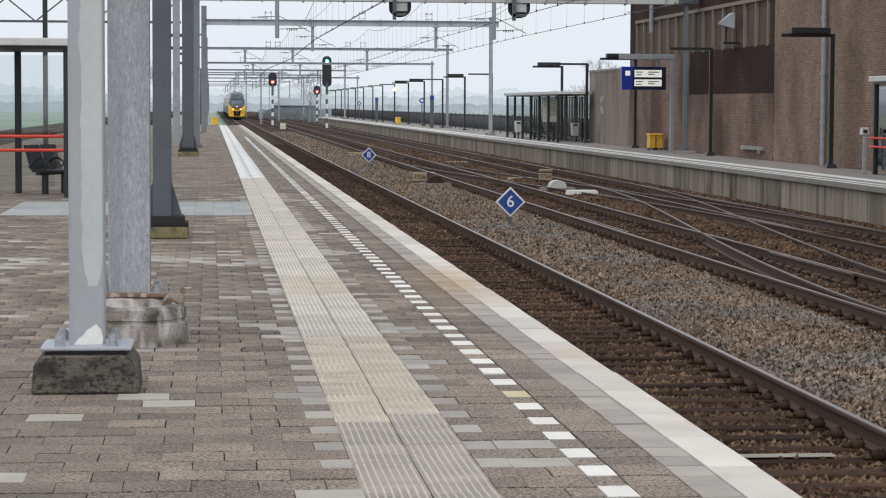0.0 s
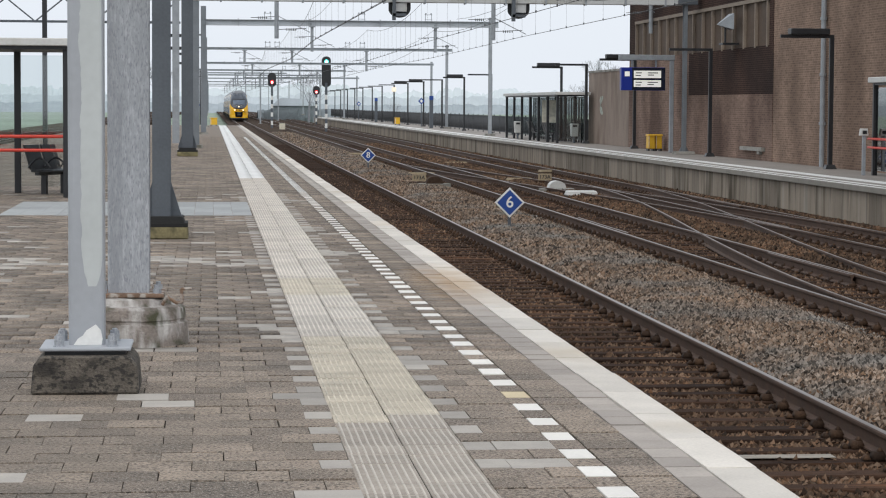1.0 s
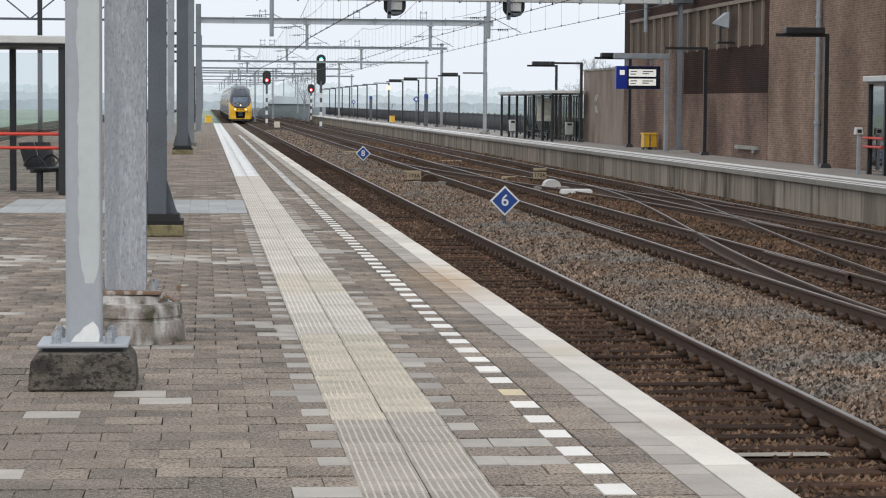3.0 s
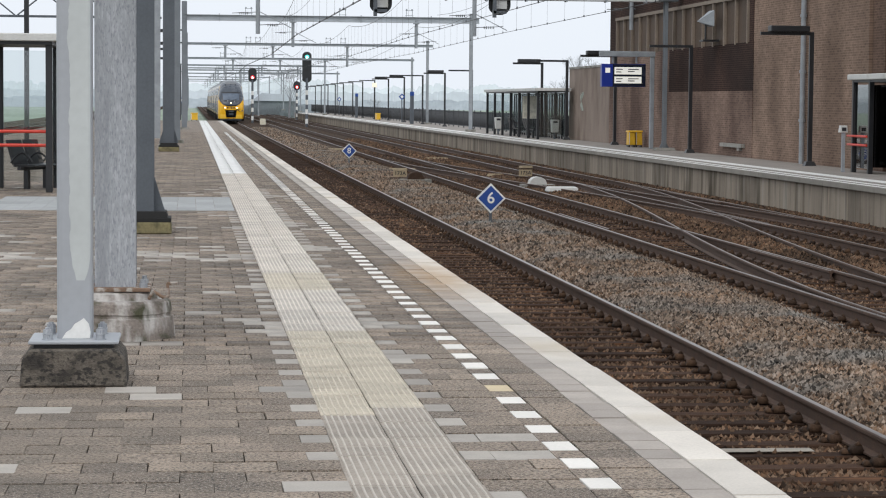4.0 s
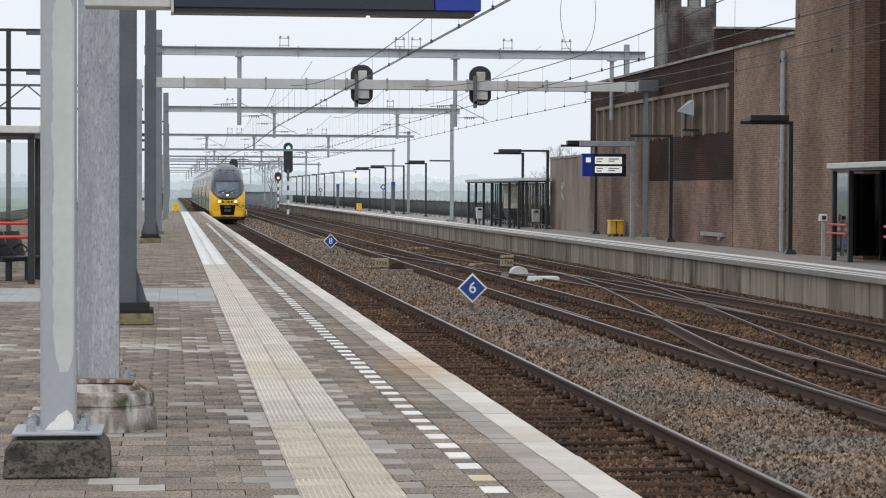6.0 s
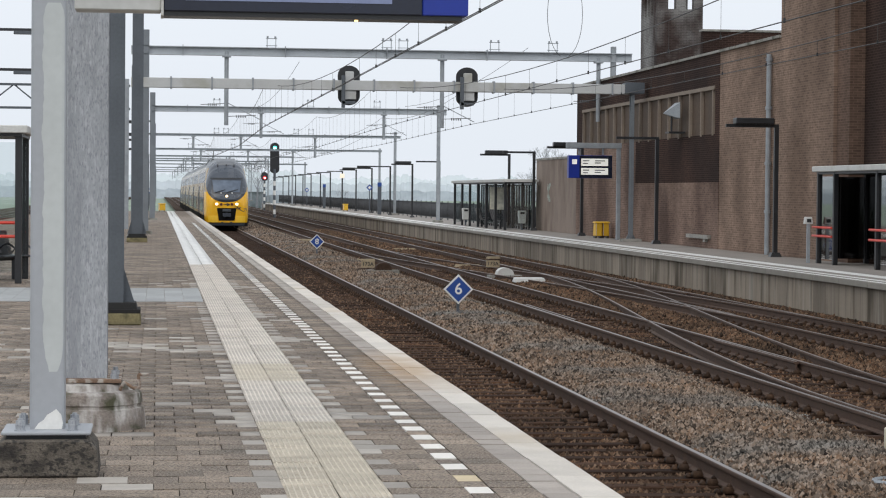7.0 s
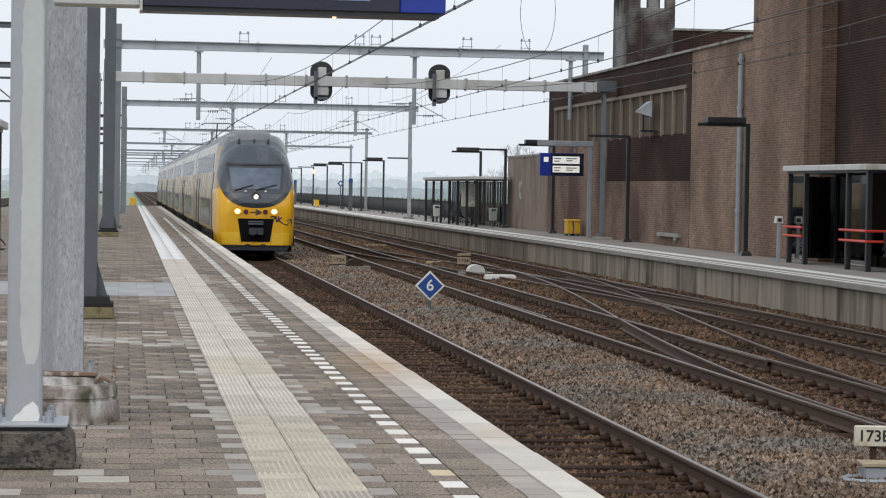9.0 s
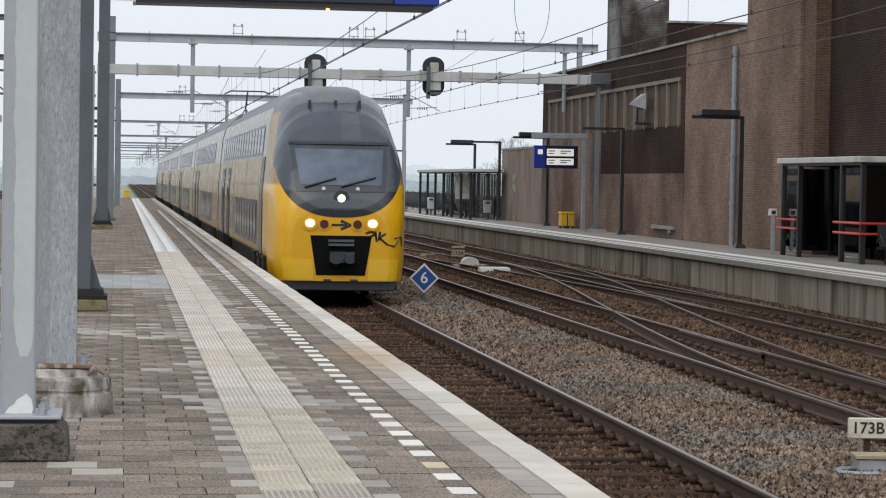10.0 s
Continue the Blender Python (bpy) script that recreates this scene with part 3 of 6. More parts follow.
def stones(seed, spans, mat="stones", clear=False):
    """Crushed stones: lumpy upper halves bedded in the ballast; clear: none on the sleepers."""
    rng = np.random.default_rng(seed)
    half_v = np.array(((1, 0, -.2), (-1, 0, -.2), (0, 1, -.2), (0, -1, -.2), (0, 0, .72)))
    half_f = np.array(((0, 2, 4), (2, 1, 4), (1, 3, 4), (3, 0, 4)))
    all_v, all_f, n0 = [], [], 0
    for x0, x1, y0, y1, per, r0, r1 in spans:
        n = int((x1 - x0) * (y1 - y0) * per)
        x, y = rng.uniform(x0, x1, n), y0 + (y1 - y0) * rng.uniform(0, 1, n) ** 1.25
        if clear:
            off = np.abs((y - 13.49 + 0.571 / 2) % 0.571 - 0.571 / 2)
            keep = (off > 0.1) | (rng.uniform(0, 1, n) < 0.03)
            x, y, off = x[keep], y[keep], off[keep]
            n = len(x)
        z = np.array([bed_height(a, b) for a, b in zip(x, y)])
        if clear:
            z = np.where(off > 0.1, np.maximum(z, RAIL - 0.215), RAIL - 0.172)
        r = rng.uniform(r0, r1, n)
        v = half_v[None] * rng.uniform(0.6, 1.15, (n, 5, 1)) * r[:, None, None]
        v += rng.uniform(-0.3, 0.3, (n, 5, 3)) * r[:, None, None]
        v[:, :4, 2] -= 0.25 * r[:, None]
        v[:, 4, :2] += rng.uniform(-0.5, 0.5, (n, 2)) * r[:, None]
        a = rng.uniform(0, 6.28, n)
        x3 = v[:, :, 0] * np.cos(a)[:, None] - v[:, :, 1] * np.sin(a)[:, None]
        y3 = v[:, :, 0] * np.sin(a)[:, None] + v[:, :, 1] * np.cos(a)[:, None]
        heap = rng.uniform(-0.2, 0.9, n) * r
        all_v.append(np.stack((x3 + x[:, None], y3 + y[:, None], v[:, :, 2] + (z + heap)[:, None]), 2).reshape(-1, 3))
        all_f.append((half_f[None] + 5 * np.arange(n)[:, None, None]).reshape(-1, 3) + n0)
        n0 += 5 * n
    return arrays("ballast", np.concatenate(all_v), np.concatenate(all_f), M[mat])


tagged(new("ballast", stones(3, ((5.3, 7.8, 14, 34, 1500, 0.013, 0.036), (5.3, 7.8, 34, 75, 560, 0.02, 0.048), (5.3, 7.8, 75, 130, 220, 0.03, 0.06), (5.4, 7.7, 130, 210, 60, 0.04, 0.08)))),
       "loose crushed grey and brown ballast stones", "ballast", kind="stuff")
tagged(new("track_ballast", stones(4, ((3.1, 5.6, 13, 45, 800, 0.014, 0.034), (3.1, 5.6, 45, 90, 260, 0.022, 0.045), (7.5, 10.0, 25, 75, 330, 0.018, 0.042), (7.5, 10.0, 75, 130, 80, 0.03, 0.06)), "stones_rust", True)),
       "rust-stained dark brown ballast stones between the sleepers", "ballast", kind="stuff")
tagged(new("crossing_ballast", stones(5, ((9.6, 11.8, 27, 90, 330, 0.02, 0.048), (9.6, 11.7, 90, 150, 70, 0.035, 0.07), (11.3, 14.1, 35, 95, 200, 0.022, 0.05), (11.8, 14.1, 95, 150, 50, 0.035, 0.07)), "stones_rust")),
       "rust-stained brown ballast stones round the crossing", "ballast", kind="stuff")


def rail_profile():
    return [(-.065, -.17), (.065, -.17), (.065, -.155), (.012, -.135), (.012, -.045), (.036, -.03), (.036, -.006),
            (.03, 0), (-.03, 0), (-.036, -.006), (-.036, -.03), (-.012, -.045), (-.012, -.135), (-.065, -.155)]


def sweep(bm, pts, path):
    rows = [[bm.verts.new((x + px, y, RAIL + pz)) for px, pz in pts] for x, y in path]
    n = len(pts)
    for a, b in zip(rows, rows[1:]):
        for i in range(n):
            bm.faces.new((a[i], a[(i + 1) % n], b[(i + 1) % n], b[i]))
    bm.faces.new(rows[0][::-1])
    bm.faces.new(rows[-1])


def rail(path, parent, shine=0.024):
    bm = bmesh.new()
    sweep(bm, rail_profile(), path)
    r = part("rail", bm, M["rail_side"], parent)
    bm = bmesh.new()
    sweep(bm, [(-shine, -.001), (shine, -.001), (shine, .003), (-shine, .003)], path)
    part("running_surface", bm, M["rail_head"], r, "polished steel running surface")


def plank(name, x0, x1, y0, y1, z0, z1, bevel=0.012):
    bm = bmesh.new()
    box(bm, x0, x1, y0, y1, z0, z1)
    return mesh_of(name, bm, M["sleeper"], bevel)


SLEEPER_STEP = 0.571
sleeper_mesh = plank("sleeper", -1.3, 1.3, -0.11, 0.11, -0.32, -0.172)
tracks = []
for i, ax in enumerate(AXES):
    tr = thing("track", (ax, 0, 0), "rusty rails on dark oiled timber sleepers", "railway track", "tracks", "structure")
    tracks.append(tr)
    for s in (-0.753, 0.753):
        rail([(s, -20), (s, 60), (s, 1100)], tr)
    first, last = ((13.6, 60), (26, 75), (35, 85))[i]
    y = 13.49 - 60 * SLEEPER_STEP
    far = []
    while y < 150:
        if first < y < last:
            sl = new("sleeper", sleeper_mesh)
            sl.parent = tr
            sl.location = (random.uniform(-.03, .03), y + random.uniform(-.02, .02), RAIL - random.uniform(0.0, 0.015))
            sl.rotation_euler = (0, 0, radians(random.uniform(-.7, .7)))
        else:
            far.append((-1.3, 1.3, y - .12, y + .12, RAIL - .32, RAIL - .172))
        y += SLEEPER_STEP
    o = new("far_sleeper", boxes("far_sleeper", far, M["sleepers"]))
    o.parent = tr
    o["kind"] = "stuff"
    clips = []
    y = 13.49
    while y < 110:
        if y > first:
            for s in (-0.753, 0.753):
                for k in (-1, 1):
                    c = s + k * 0.1
                    clips.append((c - .055, c + .055, y - .075, y + .075, RAIL - .175, RAIL - .118))
                    clips.append((c - .025 - k * .015, c + .025 - k * .015, y - .035, y + .035, RAIL - .12, RAIL - .088))
                    clips.append((s + k * .19 - .03, s + k * .19 + .03, y - .05, y + .05, RAIL - .175, RAIL - .14))
        y += SLEEPER_STEP
    o = new("rail_fastening", boxes("rail_fastening", clips, M["rust_dark"], 0.022))
    o.parent = tr
    o["kind"] = "stuff"
pale = plank("sleeper", -0.62, 0.45, -0.1, 0.06, -0.17, -0.166, 0)
pale.materials.clear()
pale.materials.append(M["pale_timber"])
o = new("sleeper_face", pale)
o.parent = tracks[0]
o.location = (-0.1, 17.07, RAIL)
o["label"] = "bleached pale top of one sleeper"
crossover = thing("crossover_track", (0, 0, 0), "crossing rails joining two tracks over long sleepers", "railway track", "tracks", "structure")


def ease(y, y0, y1):
    u = min(1, max(0, (y - y0) / (y1 - y0)))
    return u * u * (3 - 2 * u)


for s in (-0.753, 0.753):
    rail([(8.75 + s + 3.75 * ease(y, 22, 72) + (0.16 if s < 0 else -0.16) * (1 - ease(y, 20, 30)), y) for y in range(20, 74, 2)], crossover, 0.015)
# check rails beside the crossing
for x, y0, y1 in ((9.42, 33, 38), (8.12, 44, 50), (11.83, 46, 52), (13.15, 56, 62)):
    rail([(x, y0), (x, y1)], crossover, 0.012)
# a second turnout, from the middle track to the far one, further on
for s in (-0.753, 0.753):
    rail([(12.5 + s - 3.75 * ease(y, 42, 100), y) for y in range(42, 102, 3)], crossover, 0.016)
long_mesh = plank("sleeper", -2.4, 2.4, -0.12, 0.12, -0.33, -0.18)
for k in range(40):
    sl = new("sleeper", long_mesh)
    sl.parent = crossover
    sl.location = (10.62, 34 + k * 1.142, RAIL)

# ---- near platform: tiles ----
bm = bmesh.new()
box(bm, -8.4, EDGE - 0.1, -20, 186, -1.3, -0.014)
platform = single("platform", bm, M["joint"], "island platform paved with grey-brown concrete tiles", "platform", kind="structure")
bm = bmesh.new()
box(bm, EDGE - 0.1, EDGE - 0.04, -20, 186, -1.3, -0.13)
part("platform_face", bm, M["concrete"], platform, "dark concrete platform face")
COURSE = 0.2855
T_L, T_R, BORDER, COPE = 0.735, 1.335, 2.2, 2.39


def slab(name, w, d, mat, h=0.05, c=0.006, z=0.0):
    bm = bmesh.new()
    box(bm, -w / 2, w / 2, -d / 2, d / 2, z - h, z - c)
    top = [f for f in bm.faces if f.normal.z > 0.5] or [f for f in bm.faces if all(abs(v.co.z - (z - c)) < 1e-6 for v in f.verts)]
    r = bmesh.ops.inset_region(bm, faces=top, thickness=c, depth=0)
    for v in top[0].verts:
        v.co.z = z
    return mesh_of(name, bm, mat)


G = 0.009
GX = 0.004
full = slab("tile", 0.3 - GX, COURSE - G, M["paver_piece"])
half = slab("tile", 0.15 - GX, COURSE - G, M["paver_piece"])
half_pale = slab("tile", 0.15 - GX, COURSE - G, M["paver_light"])
full_pale = slab("tile", 0.3 - GX, COURSE - G, M["paver_light"])
dash = slab("white_tile", 0.15 - G, COURSE - G, M["white_tile"])
dash_old = slab("white_tile", 0.15 - G, COURSE - G, M["old_dash"])


def lay(mesh, name, x, y, tilt=0.0, label=""):
    o = new(name, mesh)
    o.parent = platform
    o.location = (x + random.uniform(-tilt, tilt) * .01, y + random.uniform(-tilt, tilt) * .02, random.uniform(-0.006, 0.002))
    o.rotation_euler = (radians(random.uniform(-tilt, tilt)), radians(random.uniform(-tilt, tilt)), radians(random.uniform(-tilt, tilt) * 2.2))
    if label:
        o["label"] = label
    return o


rng = random.Random(11)
field, pale_field, whites = [], [], []
y_first = 10.3 - 42 * 0.571
k = 0
while True:
    y = y_first + k * COURSE
    if y > 120:
        break
    odd = k % 2
    near = 9.9 < y < 16.2
    # left of the ribbed strip: half tiles beside it in every other course
    x = T_L
    row = []
    if odd:
        row.append((x - 0.075, 0.15, rng.random() < 0.8))
        x -= 0.15
    else:
        row.append((x - 0.15, 0.3, rng.random() < 0.12))
        x -= 0.3
    while x > -8.2:
        row.append((x - 0.15, 0.3, rng.random() < (0.1 if 17 < y < 32 else 0.045) + (0.5 if 24.5 < y < 25.8 and x > -2.4 else 0.2 if 47 < y < 50 else 0)))
        x -= 0.3
    # right of it, up to the border
    x = T_R
    if odd:
        row.append((x + 0.075, 0.15, rng.random() < 0.85))
        x += 0.15
    while x < 1.76:
        w = min(0.3, 1.785 - x)
        row.append((x + w / 2, w, rng.random() < 0.05))
        x += w
    row.append((1.86, 0.15, "dash" if not odd else False))
    row.append((2.07, 0.255, False))
    for cx, w, kind in row:
        if kind == "dash":
            old = abs(y - 13.71) < 0.2
            if 9 < y < 45:
                lay(dash_old if old else dash, "white_tile", cx, y, 0.3, "yellowed marker tile" if old else "white marker tile")
            else:
                whites.append((cx - w / 2, cx + w / 2, y - COURSE / 2 + .004, y + COURSE / 2 - .004, -.05, 0))
            continue
        pale = kind and y < 45
        if near and cx > -2.2:
            mesh = {True: {0.3: full_pale, 0.15: half_pale}, False: {0.3: full, 0.15: half}}[bool(pale)].get(w)
            if mesh is None:
                mesh = full
                o = lay(mesh, "tile", cx, y, 0.35)
                o.scale.x = w / 0.3
            else:
                lay(mesh, "tile", cx, y, 0.35)
        else:
            (pale_field if pale else field).append((cx - w / 2 + GX / 2, cx + w / 2 - GX / 2, y - COURSE / 2 + G / 2, y + COURSE / 2 - G / 2, -0.05, rng.uniform(-.0035, .0015)))
    k += 1
for ob_name, spans, mat in (("far_tile", field, M["paver_field"]), ("far_pale_tile", pale_field, M["paver_light_field"]), ("far_white_tile", whites, M["white_field"])):
    o = new(ob_name, boxes(ob_name, spans, mat, 0.004))
    o.parent = platform
    o["kind"] = "stuff"
bm = bmesh.new()
box(bm, -8.4, T_L, 120, 186, -0.05, 0)
box(bm, T_R, BORDER, 120, 186, -0.05, 0)
part("far_paving", bm, M["paver_field"], platform)
# a patch of larger pale slabs across the platform
patch = slab("slab", 0.29, 0.95, M["pale_slab"], z=0.004)
for i in range(13):
    for j in range(5):
        o = new("slab", patch)
        o.parent = platform
        o.location = (T_L - 0.17 - i * 0.295, 35.9 + j * 0.96, 0.002)


def ribbed():
    """A tile with eight raised ribs along it."""
    bm = bmesh.new()
    w, d = 0.295, COURSE - 0.005
    prof = [(-w / 2, -0.05), (w / 2, -0.05)]
    top = []
    for i in range(8):
        c = -0.126 + i * 0.036
        top += [(c - 0.0065, -0.004), (c - 0.0035, 0.002), (c + 0.0035, 0.002), (c + 0.0065, -0.004)]
    prof += [(w / 2, -0.004)] + top[::-1] + [(-w / 2, -0.004)]
    prism(bm, prof, -d / 2, d / 2)
    return bm


def ribbed_mesh(crest, ground):
    me = mesh_of("ribbed_tile", ribbed(), crest)
    me.materials.append(ground)
    for p in me.polygons:
        if abs(p.normal.z) > 0.9 and p.center.z < 0 and p.center.z > -0.03:
            p.material_index = 1
    return me


cream_tile = ribbed_mesh(M["tactile"], M["tactile_groove"])
grey_tile = ribbed_mesh(M["tactile_grey"], M["tactile_grey_groove"])
far_tile = ribbed_mesh(M["tactile_far"], M["tactile_far_groove"])
y = 9.6 - 60 * COURSE
behind = []
while y < 9.5:
    for cx in (T_L + 0.1485, T_R - 0.1485):
        behind.append((cx - .145, cx + .145, y - COURSE / 2 + .003, y + COURSE / 2 - .003, -.05, 0))
    y += COURSE
o = new("rear_ribbed_tile", boxes("rear_ribbed_tile", behind, M["tactile_field"], 0.004))
o.parent = platform
o["kind"] = "stuff"
while y < 53.3:
    for i, cx in enumerate((T_L + 0.1485, T_R - 0.1485)):
        o = lay(grey_tile if y < 12.55 + 0.3 * i else (cream_tile if y < 17.3 or 21 < y < 23 else far_tile), "ribbed_tile", cx, y, 0.1, "grey worn ribbed tile" if y < 12.6 else "")
    y += COURSE
white_spans = []
while y < 185.8:
    for cx in (T_L + 0.15, T_R - 0.15):
        white_spans.append((cx - .147, cx + .147, y - COURSE / 2 + .003, y + COURSE / 2 - .003, -0.05, 0.002))
    y += COURSE
o = new("white_ribbed_tile", boxes("white_ribbed_tile", white_spans, M["white_field"], 0.004))
o.parent = platform
o["kind"] = "stuff"
tagged(o, "clean white ribbed tiles")
border_tile = slab("border_tile", COPE - BORDER - 0.006, COURSE - 0.006, M["border"])
cope_in = slab("coping", 0.24 - 0.003, 0.95 - 0.005, M["coping"], h=0.14, z=0.004)
y, rest = 9.7 - 60 * COURSE, []
while y < 100:
    if 9 < y < 40:
        lay(border_tile, "border_tile", (BORDER + COPE) / 2, y, 0.2)
    else:
        rest.append((BORDER + .003, COPE - .003, y - .14, y + .14, -.05, 0))
    y += COURSE
o = new("far_border_tile", boxes("far_border_tile", rest, M["paver_light_field"], 0.004))
o.parent = platform
o["kind"] = "stuff"
y, rest = 9.48 - 20 * .95, []
while y < 186:
    for cx in (COPE + 0.12,):
        if 9 < y < 90:
            o = lay(cope_in, "coping", cx, y, 0.12)
        else:
            rest.append((cx - .118, cx + .118, y - .472, y + .472, -.14, .004))
    y += 0.95
o = new("far_coping", boxes("far_coping", rest, M["coping"], 0.005))
o.parent = platform
o["kind"] = "stuff"
bm = bmesh.new()
box(bm, BORDER, COPE, 100, 186, -.05, 0)
part("far_border", bm, M["paver_light_field"], platform)

# ---- far platform ----
bm = bmesh.new()
box(bm, FAR_EDGE + 0.16, 24, -30, 315, -1.4, -0.006)
far_platform = single("platform_far", bm, M["far_deck"], "grey side platform with a pale edge, beyond the tracks", "platform", kind="structure")
bm = bmesh.new()
box(bm, -0.03, 0.03, -0.478, 0.478, -1.3, -0.13)
panel = mesh_of("wall_panel", bm, M["concrete_panel"], 0.008)
bm = bmesh.new()
box(bm, -0.16, 0.16, -0.97, 0.97, -0.13, 0.002)
lip = mesh_of("coping", bm, M["far_coping"], 0.012)
for k in range(295):
    o = new("wall_panel", panel)
    o.parent = far_platform
    o.location = (FAR_EDGE + 0.13, 30 + k * 0.965, 0)
for k in range(146):
    o = new("coping", lip)
    o.parent = far_platform
    o.location = (FAR_EDGE + 0.16, 30 + k * 1.95, 0)
for x0, x1 in ((14.23, 14.34), (14.62, 14.75), (15.15, 15.55)):
    bm = bmesh.new()
    box(bm, x0, x1, -30, 312, -0.05, 0.006 if x0 < 14.5 else 0.0)
    part("pale_line", bm, M["white_field"], far_platform, "worn pale line of tiles")
# the other side of the island platform: one more track
bm = bmesh.new()
box(bm, -20, -8.4, -20, 1200, -1.4, -0.95)
single("track_bed_west", bm, M["ballast_bed"], "brown stony ballast bed beside the platform", "track bed", kind="structure")
west = thing("track", (-10.1, 0, 0), "rusty rails seen past the shelter", "railway track", "tracks", "structure")
for s in (-0.753, 0.753, -5.0, -3.5):
    rail([(s, -20), (s, 1100)], west)


# ---- posts on the near platform ----
def bolt(parent, x, y, z, r=0.022, h=0.07):
    bm = bmesh.new()
    tube(bm, (x, y, z), (x, y, z + h), r * 0.6, seg=8)
    tube(bm, (x, y, z), (x, y, z + h * 0.6), r, seg=6)
    part("bolt", bm, M["galvanised"], parent)


def ibeam(x, y, w, d, t=0.02):
    """Outline of an upright H-section: flanges across x, web along y."""
    a, b = w / 2, d / 2
    return [(x - a, y - b), (x + a, y - b), (x + a, y - b + t), (x + t / 2, y - b + t), (x + t / 2, y + b - t), (x + a, y + b - t), (x + a, y + b),
            (x - a, y + b), (x - a, y + b - t), (x - t / 2, y + b - t), (x - t / 2, y - b + t), (x - a, y - b + t)]


def painted_post():
    p = thing("sign_post", (-0.655, 14.12, 0), "grey painted steel post with peeled pale patches on a concrete foot", "post")
    bm = bmesh.new()
    prism(bm, [(-.315, 0), (.315, 0), (.3, .17), (.255, .225), (-.255, .225), (-.3, .17)], -.28, .28)
    part("foot", bm, M["concrete_dark"], p, "stained dark concrete foot", bevel=0.012)
    # black grout layer doubles as the shadow under the plate
    bm = bmesh.new()
    box(bm, -.235, .235, -.2, .2, .225, .25)
    part("grout", bm, M["black_steel"], p)
    bm = bmesh.new()
    box(bm, -.265, .265, -.25, .25, .25, .272)
    part("base_plate", bm, M["paint_grey"], p, bevel=0.006)
    bm = bmesh.new()
    c = 0.105
    outline = []
    for sx, sy, a0 in ((1, 1, 0), (-1, 1, 90), (-1, -1, 180), (1, -1, 270)):
        for k in range(4):
            a = radians(a0 + k * 30)
            outline.append((sx * (c - .03) + .03 * math.cos(a), sy * (c - .03) + .03 * math.sin(a)))
    prism(bm, outline, 0.272, 5.2, "z")
    part("shaft", bm, M["paint_grey"], p)
    # peeled, repainted patches: thin layers with a ragged edge
    r2 = random.Random(4)
    bm = bmesh.new()
    edge, z = [], 0.62
    while z < 2.86:
        left = -0.03 + 0.026 * noise.noise(Vector((0, 0, z * 2.6))) + 0.012 * noise.noise(Vector((3, 0, z * 9))) + 0.003 * r2.uniform(-1, 1)
        right = 0.094
        if z < 0.84:
            left += 0.045 * ((0.84 - z) / 0.22) ** 1.3
            right -= 0.035 * ((0.84 - z) / 0.22) ** 3
        if z > 2.74:
            bow = ((z - 2.74) / 0.12) ** 2
            left, right = left + 0.04 * bow, right - 0.035 * bow
        edge.append((left, right, z))
        z += 0.02

    def skin(x):
        """The post's front, following its rounded corner."""
        return -.1065 if x < .075 else -.0765 - math.sqrt(max(0.0, .03 ** 2 - (x - .075) ** 2)) - .0005

    for (a, r, za), (b, q, zb) in zip(edge, edge[1:]):
        for lo, hi in ((0, .8), (.8, .9), (.9, 1)):
            cols = [(a + (r - a) * lo, za), (a + (r - a) * hi, za), (b + (q - b) * hi, zb), (b + (q - b) * lo, zb)]
            bm.faces.new([bm.verts.new((x, skin(x), zz)) for x, zz in cols])
    bmesh.ops.remove_doubles(bm, verts=bm.verts, dist=1e-4)
    part("paint_patch", bm, M["paint_pale"], p, "pale touched-up paint with a ragged edge")
    bm = bmesh.new()
    pts = [(-.075, .273), (.09, .273), (.095, .31), (.085, .36), (.055, .395), (.03, .378), (0, .36), (-.02, .33), (-.05, .31)]
    bm.faces.new([bm.verts.new((x, -.1078, z)) for x, z in pts])
    part("paint_patch", bm, M["sign_white"], p, "white primer patch")
    for x in (-.155, .155):
        for y in (-.17, .17):
            bm = bmesh.new()
            for z0, z1, r, n in ((.272, .277, .036, 16), (.277, .303, .028, 6), (.303, .31, .031, 16), (.31, .334, .027, 6), (.334, .345, .016, 10)):
                tube(bm, (x, y, z0), (x, y, z1), r, seg=n)
            part("bolt", bm, M["galvanised"], p, "double nut on a bolt")
    return p


painted_post()


